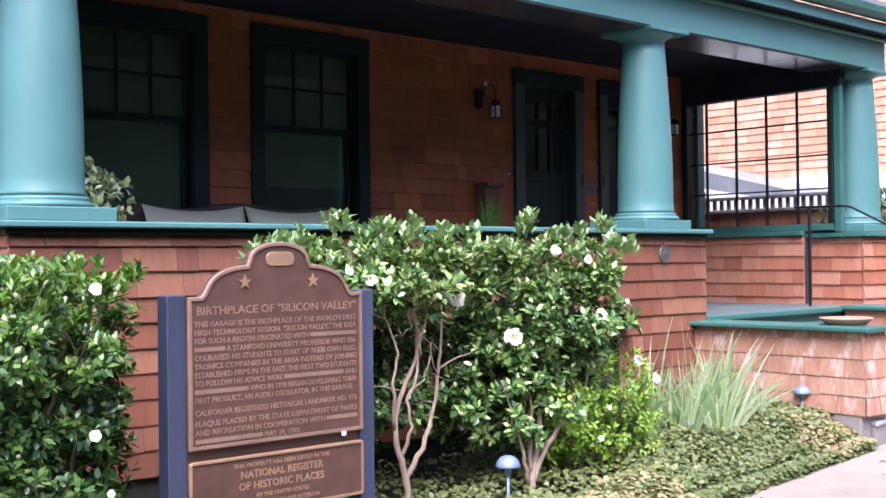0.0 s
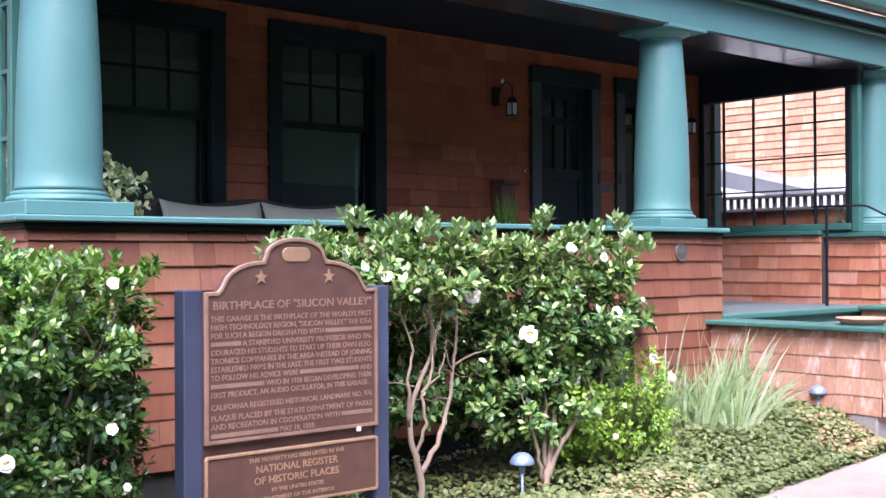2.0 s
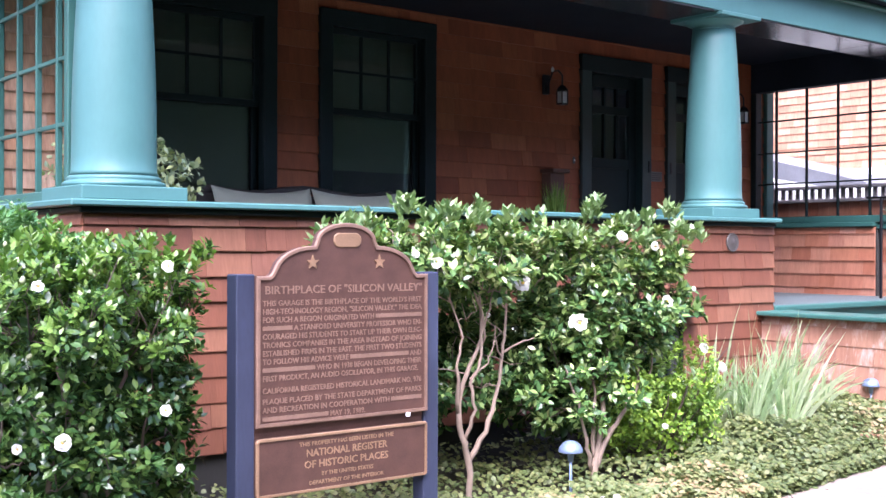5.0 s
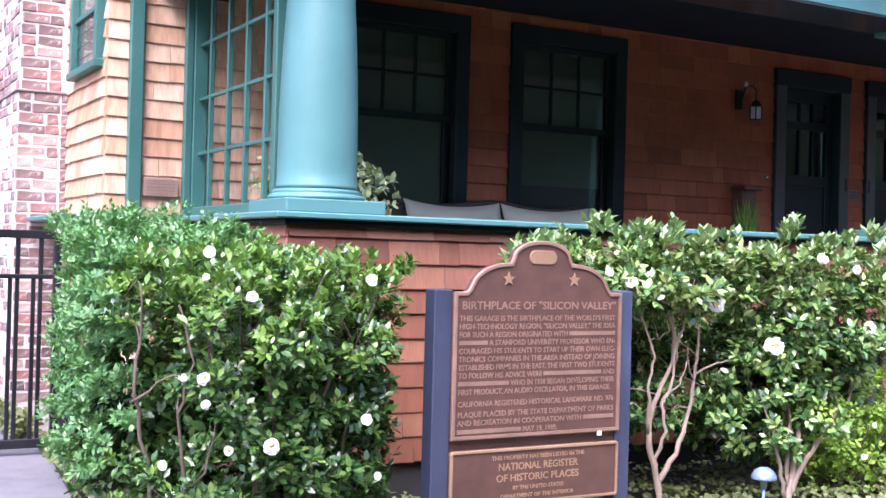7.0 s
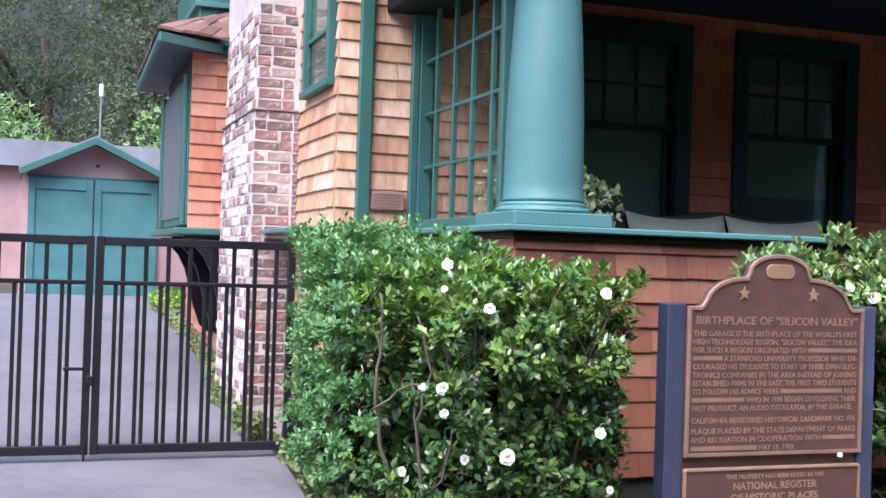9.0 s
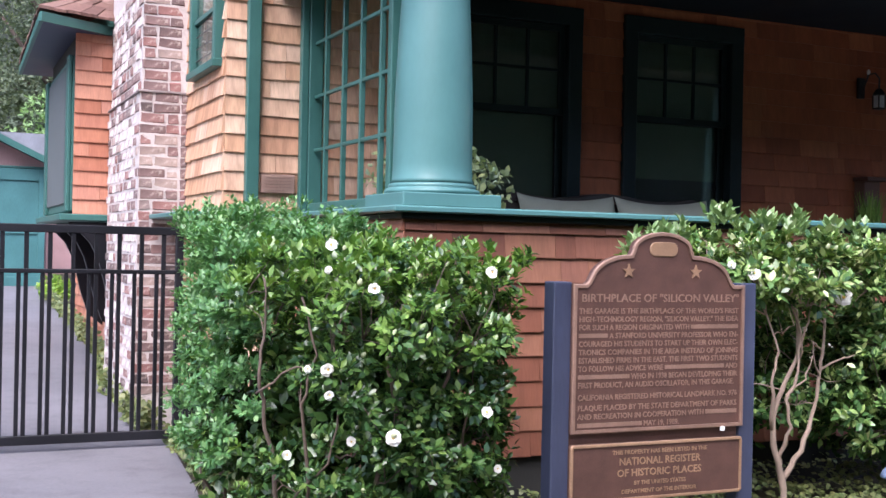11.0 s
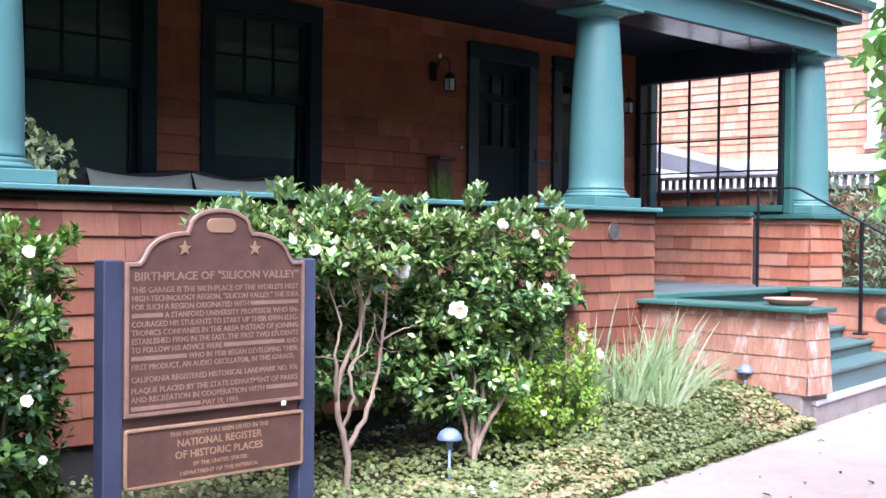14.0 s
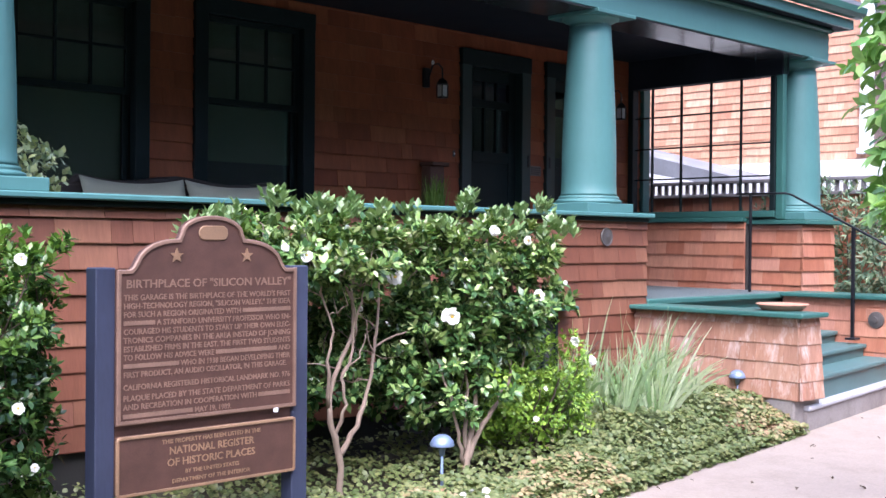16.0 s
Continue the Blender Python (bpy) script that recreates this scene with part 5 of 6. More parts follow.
    return part(name, me, material, parent, kind=kind)


def unit(r):
    while True:
        v = np.array([r.uniform(-1, 1) for _ in range(3)])
        d = np.linalg.norm(v)
        if 0.1 < d < 1:
            return v / d


def rosettes(tips, outs, r, per=6, size=(0.045, 0.07), up=0.35, spread=0.9, depth=0.05):
    """Leaves in whorls round twig tips."""
    P, Y, U, S = [], [], [], []
    for t, o in zip(tips, outs):
        o = np.array(o, float)
        for k in range(per):
            side = unit(r)
            side -= o * side.dot(o)
            w = o * r.uniform(0.15, 0.9) + side * spread + np.array((0, 0, r.uniform(-0.1, up)))
            P.append(np.array(t) - o * r.uniform(0, depth) + side * 0.008)
            Y.append(w)
            U.append(o + np.array((0, 0, 0.8)) + 0.5 * unit(r))
            S.append(r.uniform(*size))
    return P, Y, U, S


def lumpy(p, amount, freq=4.0):
    return amount * noise.noise(Vector((p[0] * freq, p[1] * freq, p[2] * freq)))


def crown_tips(box, count, r, shell=0.25, round_=4.0, lump=0.1, keep=lambda p: True):
    """Twig tips spread through the outer shell of a rounded box (superellipsoid) with an uneven outline."""
    x0, x1, y0, y1, z0, z1 = box
    c = np.array(((x0 + x1) / 2, (y0 + y1) / 2, (z0 + z1) / 2))
    h = np.array(((x1 - x0) / 2, (y1 - y0) / 2, (z1 - z0) / 2))
    tips, outs = [], []
    guard = 0
    while len(tips) < count and guard < count * 30:
        guard += 1
        d = unit(r)
        k = (abs(d[0]) ** round_ + abs(d[1]) ** round_ + abs(d[2]) ** round_) ** (-1 / round_)
        deep = 1 - shell * r.random() ** 1.6
        q = d * k * deep
        p = c + h * q
        g = lumpy(p, lump) + lumpy(p, lump * 0.5, 11)
        o = np.sign(q) * np.abs(q) ** (round_ - 1) / h
        o /= np.linalg.norm(o) + 1e-9
        p = p + o * g
        if keep(p):
            tips.append(p)
            outs.append(o)
    return tips, outs


CAMELLIA = leaf_shape(0.5)


def clumps(box, count, per, r, spread=0.085, gap=0.07, shell=0.55, round_=4.0, lump=0.08, keep=lambda p: True):
    """Twig tips gathered in sprays at the ends of branches, with gaps of shade between the sprays."""
    pool, pool_o = crown_tips(box, count * 6, r, shell, round_, lump, keep)
    centres, outs = [], []
    for p, o in zip(pool, pool_o):
        if len(centres) == count:
            break
        if all(np.dot(p - q, p - q) > gap * gap for q in centres):
            centres.append(p)
            outs.append(o)
    tips, ways = [], []
    for c, o in zip(centres, outs):
        lift = o * 0.5 + np.array((0, 0, 0.45))
        size = spread * r.uniform(0.7, 1.25)
        for k in range(per):
            d = unit(r) * r.random() ** 0.45 * size
            d[2] *= 0.7
            w = lift + d / size * 0.8
            tips.append(c + d)
            ways.append(w / (np.linalg.norm(w) + 1e-9))
    return tips, ways, centres


def twigs(parent, centres, knots, r, thick, material, reach=0.42):
    """Thin crooked twigs from points along the branches to the sprays, joined into one part."""
    bm = bmesh.new()
    for c in centres:
        k = min(knots, key=lambda q: (q[0] - c[0]) ** 2 + (q[1] - c[1]) ** 2 + (q[2] - c[2] + 0.12) ** 2)
        a, b = Vector(k), Vector(c)
        if (b - a).length > reach:
            continue
        mid = a.lerp(b, 0.5) + Vector((r.uniform(-0.04, 0.04), r.uniform(-0.04, 0.04), r.uniform(-0.05, 0.03)))
        tube([a, a.lerp(mid, 0.5) + Vector((0, 0, 0.012)), mid, b], [thick, thick * 0.8, thick * 0.6, thick * 0.4], 5, bm)
        knots.append(tuple(mid))
    part("twig_mass", bm, material, parent, smooth=True, kind="stuff")


def along(pts, r, jitter=0.01):
    """Points spread along a branch, where twigs may leave it."""
    out = []
    for p, q in zip(pts, pts[1:]):
        for k in range(3):
            out.append(tuple(Vector(p).lerp(Vector(q), (k + r.random()) / 3)))
    return out


def flower_mesh(size, seed):
    r = random.Random(seed)
    bm = bmesh.new()
    for ring, (n, tilt, ln) in enumerate(((6, 6, 1.0), (5, 28, 0.85), (4, 52, 0.62))):
        for k in range(n):
            a = math.tau * k / n + ring * 0.5 + r.uniform(-0.15, 0.15)
            t = radians(tilt + r.uniform(-20, 20))
            L = size * 0.5 * ln * r.uniform(0.78, 1.15)
            W = L * r.uniform(0.5, 0.75)
            out, side = Vector((math.cos(a), math.sin(a), 0)), Vector((-math.sin(a), math.cos(a), 0))
            rise = Vector((0, 0, 1))
            rows = []
            for s, w, cv in ((0.05, 0.25, 0), (0.45, 0.9, 0.05), (0.8, 1.0, 0.02), (1.0, 0.55, -0.12)):
                b = out * (L * s * math.cos(t)) + rise * (L * s * math.sin(t) + L * cv)
                rows.append([bm.verts.new(b + side * (W * w * q) + rise * (W * (0.1 * abs(q) + r.uniform(-0.12, 0.12)))) for q in (-1, 0, 1)])
            for lo, hi in zip(rows, rows[1:]):
                for q in (0, 1):
                    bm.faces.new((lo[q], lo[q + 1], hi[q + 1], hi[q]))
    me = bpy.data.meshes.new("flower")
    bm.to_mesh(me)
    bm.free()
    me.materials.append(M_PETAL)
    me.shade_smooth()
    return me


FLOWERS = [flower_mesh(1.0, s) for s in (1, 2, 3)]
HEART = bpy.data.meshes.new("stamens")
hb = lathe([(0.0, 0.0), (0.07, 0.02), (0.1, 0.16), (0.05, 0.2), (0.0, 0.18)], 9)
hb.to_mesh(HEART)
hb.free()
HEART.materials.append(M_STAMEN)
BUD = bpy.data.meshes.new("flower_bud")
hb = lathe([(0.0, 0.0), (0.3, 0.2), (0.34, 0.5), (0.2, 0.85), (0.0, 1.0)], 9)
hb.to_mesh(BUD)
hb.free()
BUD.materials.append(M_BUD)
BUD.shade_smooth()


def bloom(parent, at, size, facing, r, heart=True):
    size *= 0.7
    q = Vector(facing).normalized().to_track_quat("Z", "Y").to_matrix().to_4x4()
    ob = new("flower", r.choice(FLOWERS))
    ob.parent = parent
    ob.matrix_parent_inverse = Matrix.Translation(parent.location).inverted()
    ob.matrix_basis = Matrix.Translation(at) @ q @ Matrix.Rotation(r.uniform(0, 6), 4, "Z") @ Matrix.Scale(size, 4)
    if heart:
        h = new("stamens", HEART)
        h.parent = ob
        h.matrix_basis = Matrix.Translation((0, 0, 0.02))


def bloom_on(parent, tips, x, z, size, facing, r, heart=True):
    """A flower on the twig nearest to (x, z) on the street side of a crown."""
    t = min(tips, key=lambda p: (p[0] - x) ** 2 + (p[2] - z) ** 2 + 0.05 * (p[1] + 2.0))
    bloom(parent, (t[0], t[1] - 0.02, t[2]), size, facing, r, heart)


def bud(parent, at, size, facing):
    q = Vector(facing).normalized().to_track_quat("Z", "Y").to_matrix().to_4x4()
    ob = new("flower_bud", BUD)
    ob.parent = parent
    ob.matrix_parent_inverse = Matrix.Translation(parent.location).inverted()
    ob.matrix_basis = Matrix.Translation(at) @ q @ Matrix.Scale(size, 4)


def stems(parent, base, tips, r, thick, material, wob=0.05):
    """Bent branches from the base to some of the tips, each a mesh of its own."""
    for t in tips:
        b, t = Vector(base), Vector(t)
        pts = []
        n = 7
        for k in range(n + 1):
            s = k / n
            p = b.lerp(t, s)
            p.x += wob * math.sin(s * 7 + r.uniform(0, 2)) * s * (1.2 - s)
            p.y += wob * math.sin(s * 6 + r.uniform(0, 3)) * s * (1.2 - s)
            p.z += 0.12 * math.sin(s * math.pi) * (t.z - b.z) * 0.5
            pts.append(p)
        part("branch", tube(pts, [thick * (1 - 0.75 * k / n) for k in range(n + 1)], 7), material, parent, smooth=True)


def crooked(pts, thick, end, r, wob=0.008):
    """A branch through points, with small kinks and knots between them."""
    out, rad = [], []
    for i, (p, q) in enumerate(zip(pts, pts[1:])):
        p, q = Vector(p), Vector(q)
        for k in range(4):
            s = (i + k / 4) / (len(pts) - 1)
            j = 0 if i == 0 and k == 0 else wob
            out.append(p.lerp(q, k / 4) + Vector((r.uniform(-j, j), r.uniform(-j, j), r.uniform(-j, j) * 0.5)))
            rad.append((thick + (end - thick) * s) * r.uniform(0.64, 0.84))
    out.append(Vector(pts[-1]))
    rad.append(end)
    return tube(out, rad, 8)


# ---- clipped camellia hedge behind the sign, on bare stems ----
def crown(shrub, tips, outs, r):
    """Glossy older leaves, with paler young ones mixed in towards the top."""
    young = [r.random() < 0.12 + 0.38 * min(1.0, max(0.0, (t[2] - 1.05) / 0.45)) for t in tips]
    for name, pick, material in (("foliage", False, M_CAML), ("young_foliage", True, M_YOUNG)):
        t = [a for a, y in zip(tips, young) if y == pick]
        o = [a for a, y in zip(outs, young) if y == pick]
        leaf_cloud(name, *rosettes(t, o, r, 7, (0.04, 0.068)), CAMELLIA, material, shrub)


def camellia_hedge():
    r = random.Random(51)
    s = thing("camellia_shrub", (1.15, -0.98, GROUND), "clipped camellia with glossy leaves, white flowers and bare pale stems", "shrub", "clipped camellias")
    tips, outs, mids = clumps((0.36, 1.9, -1.22, -0.4, 1.16, 1.58), 125, 12, r, 0.08, 0.085, 0.6, 4, 0.06)
    low_t, low_o, low_m = clumps((0.62, 1.85, -0.9, -0.3, 0.5, 1.25), 60, 9, r, 0.1, 0.1, 0.8, 3, 0.08)
    crown(s, tips + low_t, outs + low_o, r)
    inner, inner_o = crown_tips((0.5, 1.85, -0.8, -0.15, 0.4, 1.5), 380, r, 0.9, 4, 0.05)
    # darker leaf copy inside, for the shade within the crown
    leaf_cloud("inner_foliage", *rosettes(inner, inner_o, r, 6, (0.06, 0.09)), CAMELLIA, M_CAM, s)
    up, upo, _ = clumps((0.36, 1.95, -1.2, -0.5, 1.35, 1.7), 20, 8, r, 0.07, 0.13, 0.3, 4, 0.05, lambda p: p[2] > 1.54)
    leaf_cloud("new_growth", *rosettes(up, [np.array((0, 0, 1.0))] * len(up), r, 6, (0.045, 0.07), 0.8, 0.6), CAMELLIA, M_FRESH, s)
    part("trunk", crooked([(1.16, -0.98, 0.04), (1.16, -0.98, 0.27), (1.1, -1.0, 0.44), (1.06, -1.0, 0.62), (1.09, -1.02, 0.8), (1.22, -1.0, 0.98), (1.25, -0.95, 1.2), (1.2, -0.9, 1.42)], 0.027, 0.007, r), M_BARK, s, smooth=True)
    knots = along([(1.09, -1.02, 0.8), (1.22, -1.0, 0.98), (1.25, -0.95, 1.2), (1.2, -0.9, 1.42)], r)
    for pts, rad, end in (
        ([(1.15, -0.98, 0.33), (1.25, -1.0, 0.48), (1.34, -0.99, 0.7), (1.39, -0.98, 0.9), (1.41, -0.97, 1.05), (1.5, -0.9, 1.35)], 0.02, 0.007),
        ([(1.1, -1.0, 0.44), (1.13, -1.05, 0.62), (1.1, -1.06, 0.76), (1.18, -1.05, 0.9), (1.2, -1.03, 1.1), (1.14, -1.0, 1.3)], 0.015, 0.007),
        ([(1.06, -1.0, 0.6), (1.0, -1.06, 0.85), (1.04, -1.06, 1.0), (0.95, -1.0, 1.3)], 0.014, 0.006),
        ([(1.22, -1.01, 0.96), (1.2, -1.08, 1.12), (1.24, -1.08, 1.25)], 0.01, 0.005),
        ([(1.1, -1.05, 0.78), (1.2, -1.08, 0.86), (1.24, -1.08, 0.98)], 0.008, 0.004),
        ([(1.39, -0.98, 0.9), (1.5, -1.0, 0.95), (1.6, -1.0, 0.97)], 0.009, 0.004),
        ([(1.38, -0.98, 0.86), (1.3, -1.03, 0.95), (1.27, -1.05, 1.05)], 0.007, 0.004),
    ):
        part("branch", crooked(pts, rad, end, r), M_BARK, s, smooth=True)
        knots += along(pts[2:], r)
    twigs(s, mids + low_m, knots, r, 0.0042, M_BARK)
    for x, z, d in ((0.7, 1.37, 0.085), (0.58, 1.51, 0.06), (1.44, 1.24, 0.14), (1.51, 0.6, 0.045)):
        bloom_on(s, tips + up, x, z, d, (-0.35, -1, 0.25), r)
    for k in range(110):
        t, o = r.choice(list(zip(tips, outs)))
        bud(s, t + o * 0.015, r.uniform(0.02, 0.035), o)
    for k in range(7):
        t, o = r.choice([q for q in zip(tips, outs) if q[1][1] < -0.2])
        bloom(s, t, r.uniform(0.045, 0.065), o, r, False)

    s2 = thing("camellia_shrub", (1.98, -1.08, GROUND), "clipped camellia with white flowers on pale stems beside a garden light", "shrub", "clipped camellias")
    tips, outs, mids = clumps((1.78, 2.85, -1.3, -0.4, 0.92, 1.6), 134, 12, r, 0.08, 0.085, 0.6, 3.6, 0.06)
    low_t, low_o, low_m = clumps((1.6, 2.65, -1.2, -0.3, 0.42, 1.2), 105, 11, r, 0.1, 0.09, 0.75, 2.8, 0.08)
    crown(s2, tips + low_t, outs + low_o, r)
    inner, inner_o = crown_tips((1.75, 2.75, -0.85, -0.15, 0.3, 1.5), 460, r, 0.9, 3.4, 0.05)
    # again the darker leaf, colouring in the crown's inner shade
    leaf_cloud("inner_foliage", *rosettes(inner, inner_o, r, 6, (0.06, 0.09)), CAMELLIA, M_CAM, s2)
    up, upo, _ = clumps((1.85, 2.9, -1.3, -0.5, 1.35, 1.73), 20, 9, r, 0.075, 0.12, 0.3, 4, 0.05, lambda p: p[2] > 1.54)
    leaf_cloud("new_growth", *rosettes(up, [np.array((0, 0, 1.0))] * len(up), r, 6, (0.045, 0.07), 0.8, 0.6), CAMELLIA, M_FRESH, s2)
    knots = []
    for pts, rad, end in (
        ([(1.98, -1.08, 0.05), (1.99, -1.08, 0.24), (2.07, -1.07, 0.45), (2.1, -1.05, 0.7), (2.2, -1.0, 0.95), (2.25, -0.95, 1.3)], 0.03, 0.008),
        ([(1.99, -1.08, 0.2), (2.08, -1.1, 0.38), (2.22, -1.1, 0.52), (2.36, -1.08, 0.66), (2.4, -1.04, 0.85), (2.45, -1.0, 1.2)], 0.024, 0.008),
        ([(1.98, -1.08, 0.2), (1.91, -1.1, 0.38), (1.85, -1.1, 0.6), (1.84, -1.0, 0.8)], 0.017, 0.007),
        ([(2.0, -1.08, 0.26), (2.0, -1.06, 0.5), (2.04, -1.04, 0.66), (2.02, -1.0, 0.9)], 0.02, 0.007),
        ([(2.36, -1.08, 0.66), (2.48, -1.08, 0.74), (2.52, -1.05, 0.95)], 0.011, 0.005),
    ):
        part("branch", crooked(pts, rad, end, r), M_BARK, s2, smooth=True)
        knots += along(pts[3:], r)
    twigs(s2, mids + low_m, knots, r, 0.0042, M_BARK2)
    for x, z, d in ((1.78, 1.06, 0.14), (2.37, 1.24, 0.1), (1.95, 1.56, 0.08), (2.08, 1.55, 0.075), (2.43, 1.49, 0.08), (2.62, 1.3, 0.04)):
        bloom_on(s2, tips + up + low_t, x, z, d, (-0.35, -1, 0.25), r)
    for k in range(120):
        t, o = r.choice(list(zip(tips, outs)))
        bud(s2, t + o * 0.015, r.uniform(0.02, 0.035), o)


camellia_hedge()


# ---- big camellia and its brighter neighbour by the drive ----
def drive_shrubs():
    r = random.Random(61)
    s = thing("camellia_shrub", (-1.1, -1.1, GROUND), "large dense camellia with glossy leaves and white flowers by the drive", "shrub", "clipped camellias")
    def opening(p):
        """A shaded hollow by the drive where bare stems show."""
        if p[0] > -0.7 + 0.53 * (p[1] + 1.4) + 0.1 * min(1.0, max(0.0, (p[2] - 1.0) / 0.4)):
            return False
        if p[1] < -1.62 + 0.42 * max(0.0, 1.1 - p[2]):
            return False
        if p[1] > -0.45 or p[2] > 1.24 + lumpy(p, 0.1, 5):
            return True
        return not -2.0 < p[0] < -1.45 + lumpy(p, 0.12, 6) or (p[2] < 0.7 and r.random() < 0.15)

    tips, outs, mids = clumps((-1.78, -0.3, -1.62, -0.22, 0.06, 1.47), 430, 14, r, 0.095, 0.06, 0.5, 4.2, 0.09, opening)
    young = [r.random() < 0.06 + 0.55 * min(1.0, max(0.0, (p[2] - 0.9) / 0.35)) for p in tips]
    leaf_cloud("foliage", *rosettes([t for t, y in zip(tips, young) if not y], [o for o, y in zip(outs, young) if not y], r, 6, (0.034, 0.056)), CAMELLIA, M_CAM, s)
    leaf_cloud("young_foliage", *rosettes([t for t, y in zip(tips, young) if y], [o for o, y in zip(outs, young) if y], r, 6, (0.03, 0.05)), CAMELLIA, M_SPRIG, s)
    inner, inner_o = crown_tips((-1.4, -0.45, -1.2, -0.3, 0.1, 1.35), 640, r, 0.9, 3.6, 0.05)
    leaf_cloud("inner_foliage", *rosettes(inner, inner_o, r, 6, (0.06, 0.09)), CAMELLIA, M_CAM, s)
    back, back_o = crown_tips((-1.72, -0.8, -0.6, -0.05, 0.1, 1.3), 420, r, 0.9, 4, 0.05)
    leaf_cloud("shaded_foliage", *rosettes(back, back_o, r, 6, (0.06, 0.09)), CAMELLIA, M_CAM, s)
    up, upo = crown_tips((-1.75, -0.55, -1.55, -0.6, 1.1, 1.53), 110, r, 0.3, 3, 0.08, lambda p: p[2] > 1.34)
    leaf_cloud("new_growth", *rosettes(up, [np.array((0.1, -0.2, 1.0))] * len(up), r, 6, (0.04, 0.062), 0.8, 0.6), CAMELLIA, M_SPRIG, s)
    knots = []
    for pts, a, b in (
        ([(-1.5, -1.1, 0.05), (-1.56, -1.15, 0.4), (-1.64, -1.2, 0.75), (-1.69, -1.22, 0.98), (-1.64, -1.2, 1.15), (-1.66, -1.2, 1.35)], 0.015, 0.005),
        ([(-1.48, -1.1, 0.1), (-1.45, -1.2, 0.5), (-1.5, -1.22, 0.85), (-1.46, -1.25, 1.05), (-1.52, -1.25, 1.28)], 0.012, 0.005),
        ([(-1.2, -1.05, 0.05), (-1.22, -1.2, 0.4), (-1.12, -1.3, 0.75), (-1.16, -1.28, 1.0), (-1.08, -1.25, 1.25)], 0.02, 0.007),
        ([(-1.15, -1.05, 0.05), (-1.0, -1.15, 0.45), (-0.92, -1.25, 0.8), (-0.82, -1.2, 1.1), (-0.78, -1.15, 1.3)], 0.018, 0.006),
        ([(-1.56, -1.15, 0.4), (-1.42, -1.28, 0.62), (-1.36, -1.3, 0.9), (-1.4, -1.3, 1.1)], 0.008, 0.004),
        ([(-1.69, -1.22, 0.9), (-1.58, -1.32, 1.0), (-1.5, -1.36, 1.02)], 0.007, 0.004),
        ([(-1.0, -1.15, 0.45), (-0.8, -1.2, 0.6), (-0.72, -1.2, 0.85)], 0.012, 0.005),
    ):
        part("branch", crooked(pts, a, b, r, 0.014), M_BARK2, s, smooth=True)
        knots += along(pts[1:], r)
    twigs(s, mids, knots, r, 0.0042, M_BARK2)
    for x, z, d in ((-1.236, 0.727, 0.105), (-0.794, 0.843, 0.08), (-1.5, 1.47, 0.08), (-0.79, 1.42, 0.06), (-0.8, 1.36, 0.08), (-1.505, 1.0, 0.08), (-1.56, 0.89, 0.06), (-1.365, 0.747, 0.065), (-1.58, 0.73, 0.065), (-0.645, 0.62, 0.06), (-1.55, 1.01, 0.05), (-1.375, 1.318, 0.07), (-1.5, 1.43, 0.05)):
        bloom_on(s, tips + up, x, z, d * 0.85, (-0.2, -1, 0.2), r)
    for k in range(60):
        t, o = r.choice([q for q in zip(tips, outs) if q[1][1] < 0.2])
        bud(s, t + o * 0.015, r.uniform(0.02, 0.035), o)
    b = thing("bright_shrub", (-1.4, 0.6, GROUND), "tall bright green fine-leaved shrub beside the gate", "shrub")
    side = lambda p: p[0] > -1.74 + 0.205 * max(p[1], -0.2) + lumpy(p, 0.05, 6) and (p[1] > -0.4 or p[0] < -1.6 + lumpy(p, 0.08, 5) or p[2] > 1.42)
    tips, outs, mids = clumps((-1.86, -0.78, -1.0, 1.3, 0.42, 1.64), 390, 17, r, 0.09, 0.07, 0.35, 4.5, 0.09, side)
    up, upo = crown_tips((-1.7, -0.9, -0.35, 0.9, 1.2, 1.73), 120, r, 0.3, 3, 0.08, lambda p: p[2] > 1.56 and side(p))
    leaf_cloud("foliage", *rosettes(tips + up, outs + upo, r, 9, (0.024, 0.042), 0.5, 0.9, 0.06), tiny_leaf(0.5), M_FINE, b)
    knots = []
    for pts, q, e in (
        ([(-1.5, -0.1, 0.05), (-1.55, -0.12, 0.35), (-1.6, -0.1, 0.6), (-1.55, 0.0, 1.0), (-1.5, 0.0, 1.35)], 0.018, 0.006),
        ([(-1.42, -0.1, 0.05), (-1.38, -0.1, 0.4), (-1.42, -0.05, 0.75), (-1.3, 0.0, 1.1), (-1.25, 0.1, 1.4)], 0.016, 0.006),
        ([(-1.5, -0.1, 0.15), (-1.66, -0.2, 0.38), (-1.7, -0.15, 0.62)], 0.012, 0.006),
        ([(-1.2, 0.5, 0.05), (-1.3, 0.45, 0.5), (-1.35, 0.5, 0.9), (-1.3, 0.5, 1.35)], 0.018, 0.006),
        ([(-1.1, 0.1, 0.05), (-1.05, 0.0, 0.5), (-1.1, 0.0, 0.9), (-1.0, 0.1, 1.35)], 0.016, 0.006),
    ):
        part("branch", crooked(pts, q, e, r, 0.014), M_BARK2, b, smooth=True)
        knots += along(pts[2:], r)
    twigs(b, mids[::2], knots, r, 0.003, M_BARK2)


drive_shrubs()


